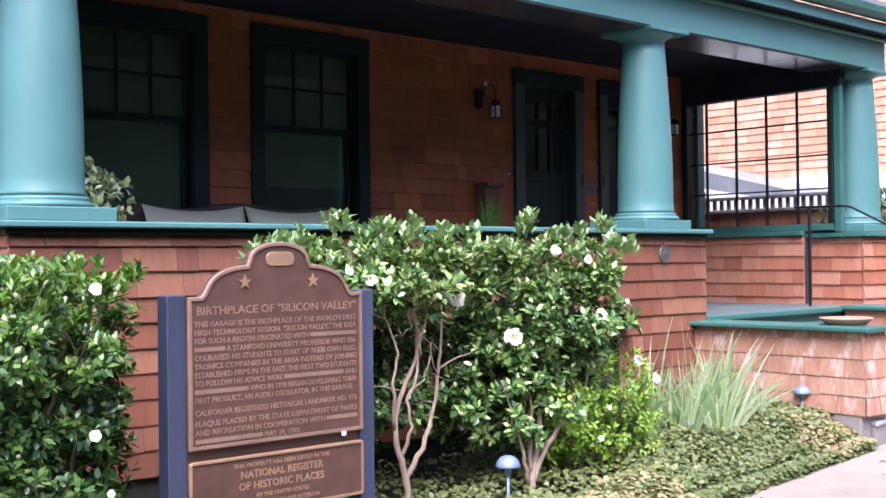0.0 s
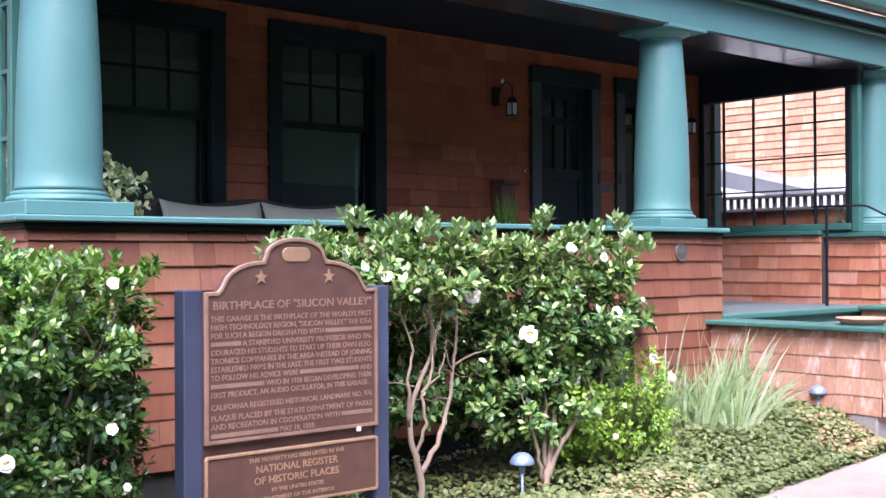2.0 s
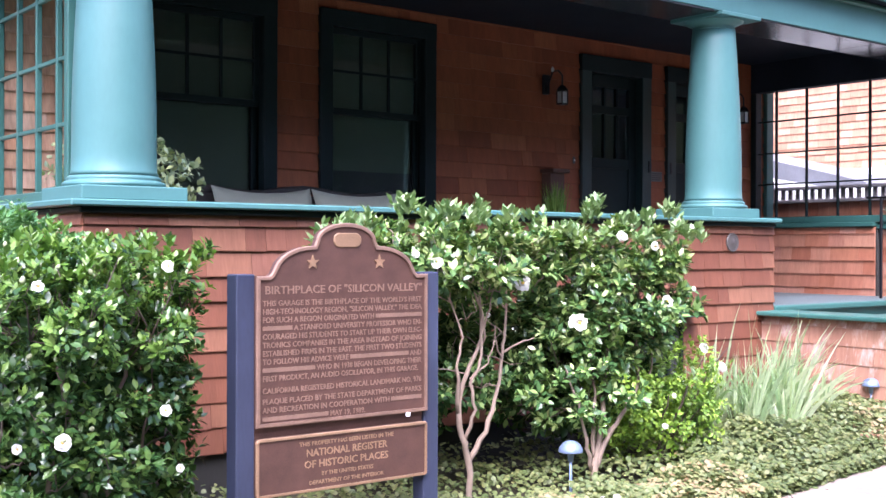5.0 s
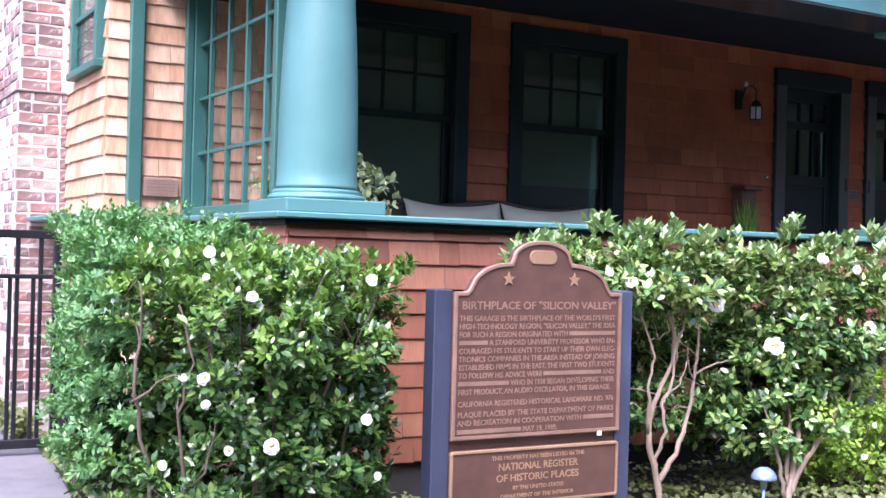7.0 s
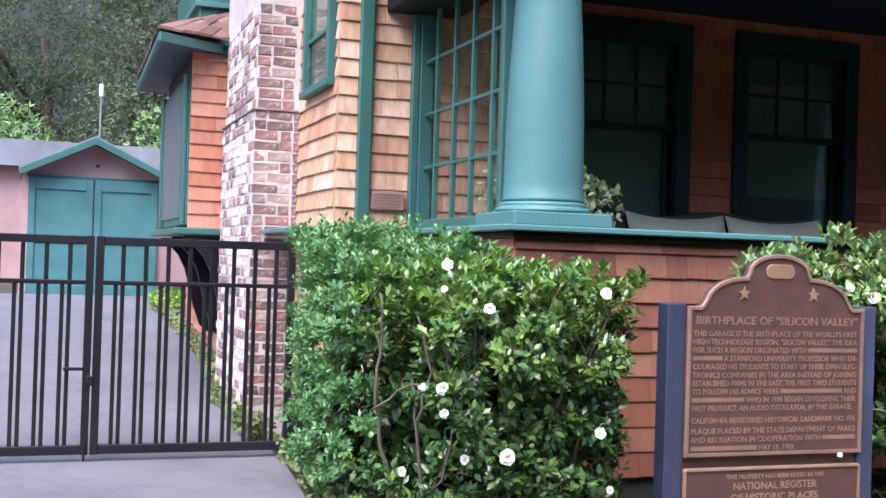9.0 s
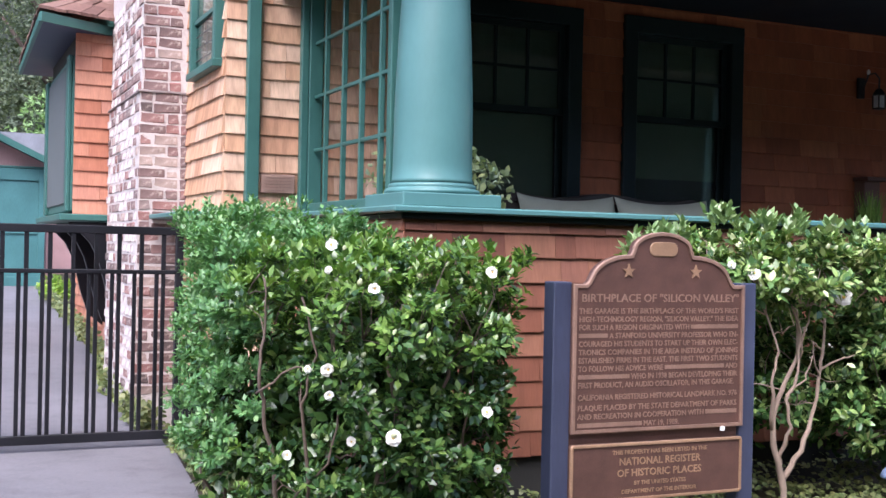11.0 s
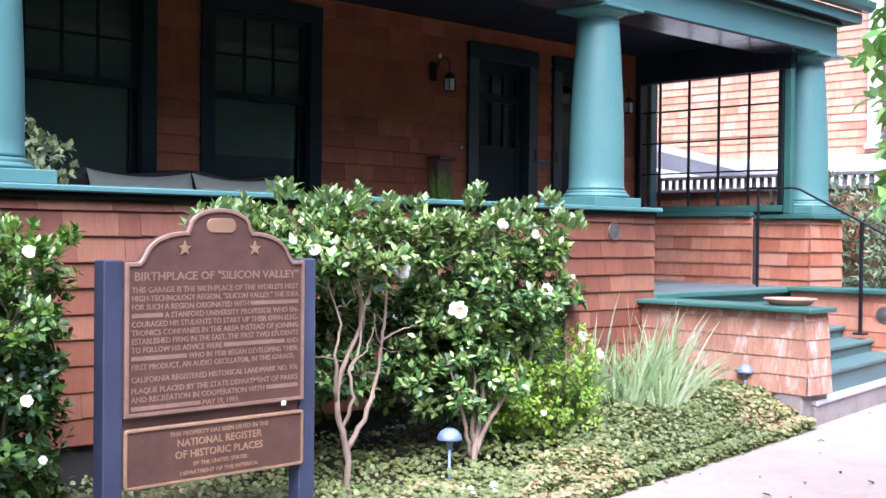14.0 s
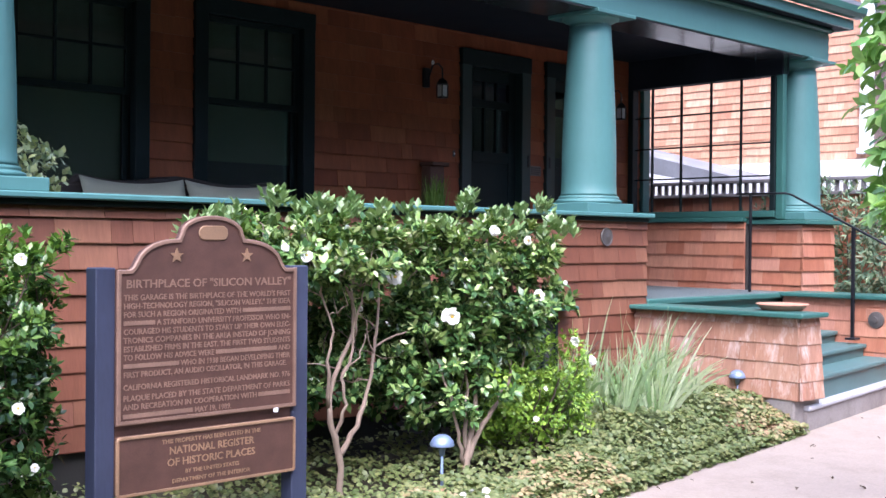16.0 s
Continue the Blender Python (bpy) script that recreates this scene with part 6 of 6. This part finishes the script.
def rose_bush():
    r = random.Random(71)
    s = thing("yellow_green_shrub", (2.85, -1.0, GROUND), "loose yellow-green shrub with a few white blooms", "shrub")
    tips, outs = crown_tips((2.06, 3.16, -1.34, -0.5, 0.16, 0.98), 1350, r, 0.75, 2.3, 0.2)
    leaf_cloud("foliage", *rosettes(tips, outs, r, 7, (0.022, 0.042), 0.5), leaf_shape(0.5), M_LIME, s)
    stems(s, (2.65, -0.95, 0.05), [(2.5, -1.2, 0.6), (2.8, -1.2, 0.8), (3.1, -1.15, 0.85), (3.2, -1.0, 0.6)], r, 0.012, M_BARKD)
    for x, z, d in ((2.58, 0.84, 0.085), (2.7, 0.81, 0.08), (2.33, 0.45, 0.05), (2.5, 0.6, 0.04)):
        bloom_on(s, tips, x, z, d, (-0.35, -1, 0.3), r, False)


rose_bush()


def strap_clump():
    r = random.Random(81)
    s = thing("strap_leaf_clump", (4.2, -0.8, GROUND), "clump of long pale green strap leaves beside the stair wall", "plant")
    for f in range(58):
        fx, fy = min(4.2, max(3.15, r.gauss(3.68, 0.36))), min(-0.5, max(-1.15, r.gauss(-0.85, 0.17)))
        turn = r.uniform(-0.9, 0.9)
        bm = bmesh.new()
        for k in range(9):
            lean = (k - 4) / 4 * r.uniform(0.25, 0.55) + r.gauss(0, 0.08) + (fx - 3.75) * 0.5
            L = r.uniform(0.42, 0.86) * r.choice((1, 1, 1, 1, 1.3)) * (1 - 0.12 * abs(lean))
            w = r.uniform(0.014, 0.03)
            out = Vector((math.cos(turn), math.sin(turn), 0))
            bend = r.uniform(0.1, 0.6)
            tip = r.uniform(-0.25, 0.05)
            rows = []
            for i in range(7):
                t = i / 6
                c = Vector((fx, fy, GROUND)) + out * (lean * L * (0.75 * t + bend * t ** 3 * 0.6)) + Vector((0, tip * t * t * L, L * (t - 0.28 * abs(lean) * t * t - 0.22 * bend * t ** 4)))
                ww = w * (1 - t ** 2.5) + 0.0008
                side = (out * 0.85 + Vector((0, 0.5, -lean))).normalized()
                rows.append((bm.verts.new(c - side * ww), bm.verts.new(c + side * ww)))
            for lo, hi in zip(rows, rows[1:]):
                bm.faces.new((lo[0], lo[1], hi[1], hi[0]))
        part("leaf_fan", bm, M_IRIS, s, smooth=True)


strap_clump()


def bed_cover():
    r = random.Random(91)
    c = thing("ground_cover", (2.5, -1.2, GROUND), "low spreading ground cover of small scalloped leaves in the front bed", "plants", "", "stuff")
    for nm, n, keep, material in (
        ("green_leaves", 98000, lambda x, y: True, M_COVER),
        ("dry_leaves", 8200, lambda x, y: noise.noise(Vector((x * 1.6, y * 2.5, 3))) > -0.05 and (x < 2.6 or (x > 4.35 and y < -1.0)), M_DRYC),
    ):
        P, Y, U, S = [], [], [], []
        while len(P) < n:
            x = r.uniform(-1.75, 5.05)
            edge = -1.44 - 0.135 * (5.13 - x)
            y = edge + r.uniform(-0.09, 0.1) if r.random() < 0.13 else r.uniform(edge - 0.04, 0.05)
            if nm == "green_leaves" and r.random() < 0.25:
                x = r.uniform(-0.4, 2.7)
                edge = -1.44 - 0.135 * (5.13 - x)
                y = edge + r.uniform(-0.05, 0.5)
            if not keep(x, y) or (nm == "dry_leaves" and y > edge + 0.6):
                continue
            if x < -1.45 - 0.1 * (1 - y) + 0.1:
                continue
            if x < 2.9 and y > edge + 0.42 and r.random() < 0.85:
                continue
            if y > -0.3 and r.random() < 0.6:
                continue
            h = 0.05 + 0.07 * (0.5 + noise.noise(Vector((x * 3.1, y * 3.1, 1)))) + (0.03 + 0.17 * min(1, max(0, (x - 2.0) / 1.3))) * min(1, max(0, (y - edge) / 0.35))
            P.append((x, y, GROUND + (r.uniform(0.0, 0.07) if y < edge + 0.05 else max(0.01, h * r.uniform(0.5, 1.0))) + (0.018 if nm == "dry_leaves" else 0.0)))
            a = r.uniform(0, math.tau)
            Y.append((math.cos(a), math.sin(a), r.uniform(-0.3, 0.3)))
            U.append((r.uniform(-0.7, 0.3), r.uniform(-1.2, 0.0), 1))
            S.append(r.uniform(0.023, 0.04))
        leaf_cloud(nm, P, Y, U, S, round_leaf(), material, c)
    P, Y, U, S = [], [], [], []
    for k in range(900):
        x = min(5.0, r.gauss(4.75, 0.22))
        y = -1.44 - 0.135 * (5.13 - x) + abs(r.gauss(0.02, 0.12))
        P.append((x, y, GROUND + 0.02 + min(0.2, 0.5 * (y + 1.44 + 0.135 * (5.13 - x))) + r.uniform(0, 0.06)))
        a = r.uniform(0, math.tau)
        Y.append((math.cos(a), math.sin(a), r.uniform(-0.4, 0.4)))
        U.append((r.uniform(-0.6, 0.6), r.uniform(-0.9, 0.3), 1))
        S.append(r.uniform(0.018, 0.04))
    leaf_cloud("rusty_leaves", P, Y, U, S, round_leaf(), M_RUST, c)
    P, Y, U, S = [], [], [], []
    for k in range(3000):
        y = 2.9 + 11.5 * r.random() ** 1.4
        edge = -1.45 if y < 5.0 else -1.45 + 0.2 * min(1.0, (y - 5.0) / 1.8) + 0.012 * max(0.0, y - 6.8)
        P.append((edge + abs(r.gauss(0.0, 0.06)) + 0.02 * math.sin(y * 5), y, ground_height(0, y) + r.uniform(0.01, 0.2)))
        Y.append(unit(r))
        U.append((r.uniform(-0.6, 0.3), -0.5, 1))
        S.append(r.uniform(0.03, 0.065))
    bright, bright_o = crown_tips((-1.3, -0.75, 12.6, 14.0, 0.5, 0.95), 160, r, 0.7, 2.4, 0.08)
    d = thing("drive_edging", (-1.5, 6, GROUND), "narrow strip of green plants along the driveway wall", "plants", "", "stuff")
    leaf_cloud("green_leaves", P, Y, U, S, round_leaf(), M_COVER, d)
    leaf_cloud("yellow_green_leaves", *rosettes(bright, bright_o, r, 6, (0.05, 0.1)), leaf_shape(0.5), M_LIME, d)
    P, Y, U, S = [], [], [], []
    for k in range(2600):
        y = r.uniform(0.2, 2.6)
        x = r.uniform(-1.5, -1.1) + 0.05 * y
        P.append((x + 0.03, y, GROUND + r.uniform(0.0, 0.12)))
        Y.append(unit(r))
        U.append((r.uniform(-0.5, 0.5), -0.5, 1))
        S.append(r.uniform(0.025, 0.05))
    leaf_cloud("gate_side_leaves", P, Y, U, S, round_leaf(), M_COVER, d)


bed_cover()


# ---- garden lights ----
def garden_light(at, h):
    x, y, z = at
    g = thing("garden_light", at, "small mushroom-shaped path light with a weathered blue cap", "lamp", "garden lights")
    part("stem", tube([(x, y, z - 0.1), (x, y, z + h - 0.04)], 0.0085, 8), M_BLUE, g, smooth=True)
    part("socket", lathe([(0.0, z + h - 0.08), (0.014, z + h - 0.08), (0.02, z + h - 0.035), (0.03, z + h - 0.02), (0.0, z + h - 0.02)], 14, (x, y)), M_BLUE, g, smooth=True)
    part("cap", lathe([(0.066, z + h - 0.028), (0.068, z + h - 0.022), (0.062, z + h - 0.002), (0.048, z + h + 0.018), (0.026, z + h + 0.031), (0.0, z + h + 0.035)], 24, (x, y)), M_BLUE, g, smooth=True)


garden_light((1.66, -1.23, 0.12), 0.27)
garden_light((5.0, -0.98, 0.15), 0.33)


# ---- porch furniture ----
def wicker_sofa():
    s = thing("wicker_sofa", (1.8, 1.5, FLOOR), "dark wicker porch sofa with two grey canvas back cushions", "sofa")
    fr = bmesh.new()
    block(0.82, 2.76, 1.1, 1.9, FLOOR + 0.12, FLOOR + 0.38, 0.03, fr)
    part("seat_frame", fr, M_WICKER, s)
    for a, b in ((0.8, 0.92), (2.66, 2.78)):
        part("arm", block(a, b, 1.1, 1.9, FLOOR + 0.38, FLOOR + 0.66, 0.04), M_WICKER, s)
    pts = []
    for k in range(13):
        t = k / 12
        x = 0.9 + 1.9 * t
        pts.append((x, 1.86, FLOOR + 0.905 - 0.05 * math.sin(t * math.pi * 2) ** 2 + (-0.16 if k in (0, 12) else 0)))
    part("back_rail", tube(pts, 0.035, 8), M_WICKER, s, smooth=True)
    part("backrest", block(0.9, 2.68, 1.8, 1.88, FLOOR + 0.38, FLOOR + 0.86, 0.02), M_WICKER, s)
    for k, (a, b) in enumerate(((1.02, 1.84), (1.855, 2.7))):
        bm = bmesh.new()
        bmesh.ops.create_grid(bm, x_segments=16, y_segments=10, size=0.5)
        geom = bmesh.ops.extrude_face_region(bm, geom=list(bm.faces))["geom"]
        top = {v for v in geom if isinstance(v, bmesh.types.BMVert)}
        for v in bm.verts:
            u, w = v.co.x * 2, v.co.y * 2
            puff = 0.09 * (1 - abs(u) ** 3.5) * (1 - abs(w) ** 3.5)
            sgn = 1 if v in top else -1
            sag = 0.045 * (1 - u * u) if w > 0 else 0
            x = (a + b) / 2 + u * (b - a) / 2 * (1 - 0.03 * (1 - w * w))
            z = FLOOR + 0.66 + w * 0.25 - sag * max(0, w)
            v.co = Vector((x, 1.66 - sgn * (puff + 0.004) + 0.1 * w, z))
        bmesh.ops.recalc_face_normals(bm, faces=bm.faces)
        part("cushion", bm, M_CUSH, s, "light grey canvas cushion", smooth=True)
    part("seat_cushion", block(0.95, 2.65, 1.12, 1.78, FLOOR + 0.38, FLOOR + 0.48, 0.03), M_CUSH, s)
    for x in (0.86, 2.72):
        for y in (1.14, 1.86):
            part("leg", block(x - 0.03, x + 0.03, y - 0.03, y + 0.03, FLOOR, FLOOR + 0.13, 0.004), M_WICKER, s)


wicker_sofa()


def potted_plant():
    r = random.Random(95)
    s = thing("potted_plant", (0.12, 0.85, FLOOR), "variegated shrub in a terracotta pot behind the column", "plant")
    part("pot", lathe([(0.0, FLOOR), (0.13, FLOOR), (0.18, FLOOR + 0.3), (0.2, FLOOR + 0.3), (0.2, FLOOR + 0.36), (0.17, FLOOR + 0.36), (0.16, FLOOR + 0.33), (0.0, FLOOR + 0.33)], 24, (0.12, 0.85)), M_TERRA, s, smooth=False)
    tips, outs = crown_tips((-0.36, 0.52, 0.62, 1.5, 1.4, 2.16), 700, r, 0.8, 2.2, 0.16)
    leaf_cloud("foliage", *rosettes(tips, outs, r, 6, (0.038, 0.062), 0.5), leaf_shape(0.66), M_VARI, s)
    stems(s, (0.12, 0.85, FLOOR + 0.33), [(-0.2, 1.3, 1.85), (-0.1, 0.8, 1.9), (0.15, 0.8, 2.05), (0.35, 0.85, 1.85)], r, 0.012, M_BARKD)


potted_plant()


def wall_lantern(at):
    x, y, z = at
    s = thing("wall_lantern", at, "small dark metal wall lantern with frosted glass", "lamp", "porch lanterns")
    part("back_plate", block(x - 0.12, x - 0.05, 2.06, 2.1, z + 0.02, z + 0.2, 0.006), M_BLACK, s)
    part("arm", tube([(x - 0.085, 2.07, z + 0.06), (x - 0.085, y + 0.04, z + 0.22), (x - 0.05, y, z + 0.23), (x, y, z + 0.19), (x, y, z + 0.08)], 0.009, 8), M_BLACK, s, smooth=True)
    part("finial", lathe([(0.0, z + 0.215), (0.012, z + 0.22), (0.016, z + 0.245), (0.0, z + 0.27)], 10, (x - 0.085, y + 0.04)), M_LGLASS, s, "pale finial")
    part("hood", lathe([(0.07, z + 0.04), (0.072, z + 0.048), (0.04, z + 0.085), (0.016, z + 0.1), (0.0, z + 0.1)], 4, (x, y)), M_BLACK, s)
    part("glass", block(x - 0.033, x + 0.033, y - 0.033, y + 0.033, z - 0.068, z + 0.038, 0.004), M_LGLASS, s, "frosted glass")
    part("base", block(x - 0.04, x + 0.04, y - 0.04, y + 0.04, z - 0.082, z - 0.068, 0.004), M_BLACK, s)
    for a in (-1, 1):
        for b in (-1, 1):
            part("corner_bar", block(x + a * 0.036 - 0.004, x + a * 0.036 + 0.004, y + b * 0.036 - 0.004, y + b * 0.036 + 0.004, z - 0.068, z + 0.04, 0), M_BLACK, s)


wall_lantern((4.665, 1.95, 2.87))
wall_lantern((7.34, 1.95, 2.88))

box = thing("mailbox", (4.66, 2.0, 1.9), "dark wooden wall mailbox with a lidded top", "mailbox")
part("body", block(4.54, 4.72, 1.97, 2.095, 1.72, 2.16, 0.006), M_MAIL, box)
lid = block(4.525, 4.74, 1.92, 2.1, 2.16, 2.195, 0.005)
part("lid", lid, M_MAIL, box)


def fern_pot():
    r = random.Random(97)
    s = thing("fern_pot", (4.32, 1.7, FLOOR), "green grassy fern in a tall pot beside the front door", "plant")
    part("pot", lathe([(0.0, FLOOR), (0.15, FLOOR), (0.19, FLOOR + 0.6), (0.16, FLOOR + 0.6), (0.0, FLOOR + 0.56)], 20, (4.32, 1.7)), M_WICKER, s)
    bm = bmesh.new()
    for k in range(300):
        a, L, ln = r.uniform(0, math.tau), r.uniform(0.2, 0.52), r.uniform(0.05, 0.3)
        bx, by = 4.34 + r.gauss(0, 0.035), 1.7 + r.gauss(0, 0.04)
        side = Vector((-math.sin(a), math.cos(a), 0))
        rows = []
        for i in range(5):
            t = i / 4
            c = Vector((bx + math.cos(a) * ln * L * t * t, by + math.sin(a) * ln * L * t * t, FLOOR + 0.58 + L * (t - 0.3 * ln * t * t)))
            rows.append((bm.verts.new(c - side * 0.009 * (1.05 - t)), bm.verts.new(c + side * 0.009 * (1.05 - t))))
        for lo, hi in zip(rows, rows[1:]):
            bm.faces.new((lo[0], lo[1], hi[1], hi[0]))
    part("fronds", bm, M_SPRIG, s, kind="stuff")


fern_pot()

plate = thing("door_plate", (6.1, 2.08, 2.18), "small grey notice plate beside the front door", "plate")
part("plate", block(6.03, 6.2, 2.085, 2.097, 2.14, 2.24, 0.003), M_PEWTER, plate)
for k in range(4):
    part("text_bar", block(6.045, 6.185 - 0.03 * (k == 3), 2.081, 2.086, 2.215 - k * 0.02, 2.222 - k * 0.02, 0), M_BLACK, plate)
ring = thing("doorbell", (4.96, 2.09, 2.3), "small pale doorbell button beside the front door", "doorbell")
part("back_plate", block(4.945, 4.975, 2.088, 2.098, 2.27, 2.33, 0.003), M_PEWTER, ring)
part("button", block(4.952, 4.968, 2.082, 2.088, 2.292, 2.308, 0.003), M_WHITE, ring)
M_TAGLINE = paint("worn_bronze_line", (0.26, 0.16, 0.13), 0.5, 0.25, 0.1)
M_TAG = paint("weathered_bronze", (0.36, 0.23, 0.185), 0.5, 0.25, 0.1)
plate2 = thing("wall_plaque", (-0.66, 2.07, 1.91), "small weathered bronze plaque on the house wall", "plaque")
part("plate", block(-0.8, -0.56, 2.07, 2.095, 1.85, 1.98, 0.004), M_TAG, plate2)
for k in range(5):
    part("text_bar", block(-0.775, -0.585 - 0.05 * (k == 4), 2.066, 2.071, 1.954 - k * 0.022, 1.959 - k * 0.022, 0), M_TAGLINE, plate2)
medal = thing("round_medallion", (4.64, 0.0, 1.515), "small round dark metal medallion on the shingled wall", "plaque")
bm = lathe([(0.0, -0.006), (0.07, -0.006), (0.076, 0.004), (0.07, 0.012), (0.06, 0.008), (0.03, 0.01), (0.0, 0.016)], 28)
bmesh.ops.rotate(bm, cent=(0, 0, 0), matrix=Matrix.Rotation(radians(90), 3, "X"), verts=bm.verts)
bmesh.ops.translate(bm, vec=(4.645, 0.01, 1.515), verts=bm.verts)
part("disc", bm, M_PEWTER, medal)
saucer = thing("terracotta_saucer", (5.31, -1.17, 0.966), "empty terracotta saucer on the stair wall cap", "saucer")
part("dish", lathe([(0.0, 0.968), (0.15, 0.968), (0.185, 1.0), (0.2, 1.012), (0.195, 1.016), (0.175, 1.0), (0.14, 0.98), (0.0, 0.98)], 36, (5.31, -1.17)), M_TERRA, saucer, smooth=True)


# ---- planting beyond the stair ----
def litter():
    r = random.Random(98)
    me = bpy.data.meshes.new("dry_leaf")
    v, f = leaf_shape(0.55, 0.5, 0.3)
    me.from_pydata(v.tolist(), [], f)
    me.materials.append(M_DEAD)
    for k in range(34):
        x = r.uniform(2.6, 6.6)
        y = -1.44 - 0.13 * (5.13 - x) - r.uniform(0.08, 1.5)
        s = new("fallen_leaf", me)
        size = r.choice((0.025, 0.035, 0.045, 0.06))
        s.matrix_world = pose(x, y, GROUND + 0.012 + 0.1 * size, r.uniform(-25, 25), r.uniform(-25, 25), r.uniform(0, 360)) @ Matrix.Scale(size, 4)
        tagged(s, "small curled brown leaf fallen on the walkway", "leaf", "fallen leaves")


def fallen_blooms():
    r = random.Random(96)
    for k in range(14):
        x = r.uniform(0.5, 1.5)
        y = -1.44 - 0.135 * (5.13 - x) + r.uniform(0.05, 0.4)
        s = new("fallen_petal", r.choice(FLOWERS))
        s.matrix_world = pose(x, y, GROUND + 0.135, r.uniform(-30, 30), r.uniform(-30, 30), r.uniform(0, 360)) @ Matrix.Scale(r.uniform(0.02, 0.04), 4)
        tagged(s, "small white camellia bloom fallen on the ground cover", "flower", "fallen blooms")


fallen_blooms()
M_DEAD = paint("dead_leaf", (0.12, 0.085, 0.06), 0.8, 0.4)
litter()


def far_planting():
    r = random.Random(99)
    s = thing("side_shrub", (8.8, 0.2, GROUND), "grey-green shrubs and bamboo stems along the side fence", "shrub")
    tips, outs = crown_tips((8.35, 9.4, -1.8, 1.4, 0.5, 2.12), 2300, r, 0.6, 3, 0.25)
    leaf_cloud("foliage", *rosettes(tips, outs, r, 6, (0.05, 0.1), 0.4), leaf_shape(0.28), M_GREY, s)
    for k in range(22):
        x, y = r.uniform(8.4, 9.2), r.uniform(-1.8, 1.0)
        part("cane", tube([(x, y, 0.1), (x + r.uniform(-0.15, 0.15), y + r.uniform(-0.15, 0.15), r.uniform(1.0, 1.6))], 0.01, 5), M_BARK2, s)
    t = thing("broad_leaved_tree", (2.66, -3.47, GROUND), "young tree with large fresh green leaves beside the walkway", "tree")
    part("trunk", tube([(2.66, -3.47, 0.0), (2.7, -3.48, 0.9), (2.68, -3.46, 1.8), (2.64, -3.45, 2.8), (2.62, -3.45, 3.6)], [0.04, 0.035, 0.03, 0.022, 0.012], 9), M_BARK, t, smooth=True)
    tips, outs = [], []
    for k in range(380):
        z = r.uniform(1.35, 3.3)
        a = r.uniform(0, math.tau)
        L = 0.345 * math.sqrt(r.random()) * (1.0 + 0.2 * math.sin(z * 9)) * (1.0 if z > 1.75 else 0.35 + 1.6 * (z - 1.35))
        c = np.array((2.64, -3.45, 0))
        tip = np.array((c[0] + math.cos(a) * L, c[1] + math.sin(a) * L, z))
        tips.append(tip)
        outs.append(np.array((math.cos(a), math.sin(a), 0.25)))
        if k % 4 == 0:
            part("twig", tube([(c[0], c[1], z - 0.12), tuple(tip)], [0.009, 0.004], 5), M_BARK, t)
    leaf_cloud("foliage", *rosettes(tips, outs, r, 5, (0.07, 0.12), 0.3, 0.8, 0.1), leaf_shape(0.58, 0.2, 0.2), M_BIG, t)


far_planting()


# ---- wooded slope behind the garage ----
SCRAP = (np.array([(0, 0, 0), (-0.32, 0.5, 0.06), (0, 1, -0.05), (0.32, 0.5, 0.06)], float), [(0, 3, 2, 1)])


def woods():
    r = random.Random(103)
    for k, (x, y, w, h) in enumerate(((-8.5, 34, 5.5, 13), (-3.2, 38, 6, 15), (1.8, 33, 5, 12))):
        t = thing("oak_tree", (x, y, 0.7), "large dark green oak on the slope behind the garage", "tree", "trees behind the garage")
        part("trunk", tube([(x, y, 0.4), (x + 0.4, y, 3), (x + 0.1, y, h * 0.6)], [0.4, 0.32, 0.15], 9), M_BARKD, t, smooth=True)
        for q in range(5):
            a = r.uniform(0, math.tau)
            part("limb", tube([(x + 0.3, y, 3 + q * 0.7), (x + math.cos(a) * w * 0.35, y + math.sin(a) * w * 0.3, 5 + q), (x + math.cos(a) * w * 0.6, y + math.sin(a) * w * 0.5, 6.2 + q * 1.2)], [0.16, 0.1, 0.04], 6), M_BARKD, t, smooth=True)
        P, O = [], []
        for c in range(95):
            ca, cr = r.uniform(0, math.tau), w * 0.62 * math.sqrt(r.random())
            cc = np.array((x + math.cos(ca) * cr, y + math.sin(ca) * cr * 0.8, r.uniform(2.0, h)))
            rad = r.uniform(0.8, 1.7)
            for i in range(230):
                u = unit(r)
                P.append(cc + u * rad * r.uniform(0.6, 1.05) * np.array((1, 1, 0.75)))
                O.append(u)
        leaf_cloud("crown", *rosettes(P, O, r, 3, (0.07, 0.14), 0.3), SCRAP, M_WOOD, t)
    w = thing("willow", (-4.6, 27, 0.7), "pale green feathery shrub behind the garage", "shrub")
    tips, outs = crown_tips((-7.8, -2.4, 26.2, 28.0, 1.0, 5.75), 2600, r, 0.6, 2.2, 0.25)
    leaf_cloud("foliage", *rosettes(tips, outs, r, 4, (0.12, 0.26), -0.2), leaf_shape(0.25), M_WILLOW, w)
    y = thing("sunlit_shrub", (-0.2, 27, 0.7), "yellow-green shrub behind the garage roof", "shrub")
    tips, outs = crown_tips((-1.0, 0.9, 26.4, 27.6, 1.0, 5.5), 700, r, 0.6, 2.4, 0.3)
    leaf_cloud("foliage", *rosettes(tips, outs, r, 4, (0.1, 0.2), 0.2), leaf_shape(0.4), M_WILLOW, y)
    part("backdrop", block(-60, 60, 46, 47, 0.5, 22, 0), M_BACK, None, "dark wooded hillside behind the gardens", kind="structure", category="hillside")


M_BACK = paint("dark_hillside", (0.045, 0.055, 0.045), 0.95, 0.5, 0.0, (2, 2, 2), 0.6)
woods()
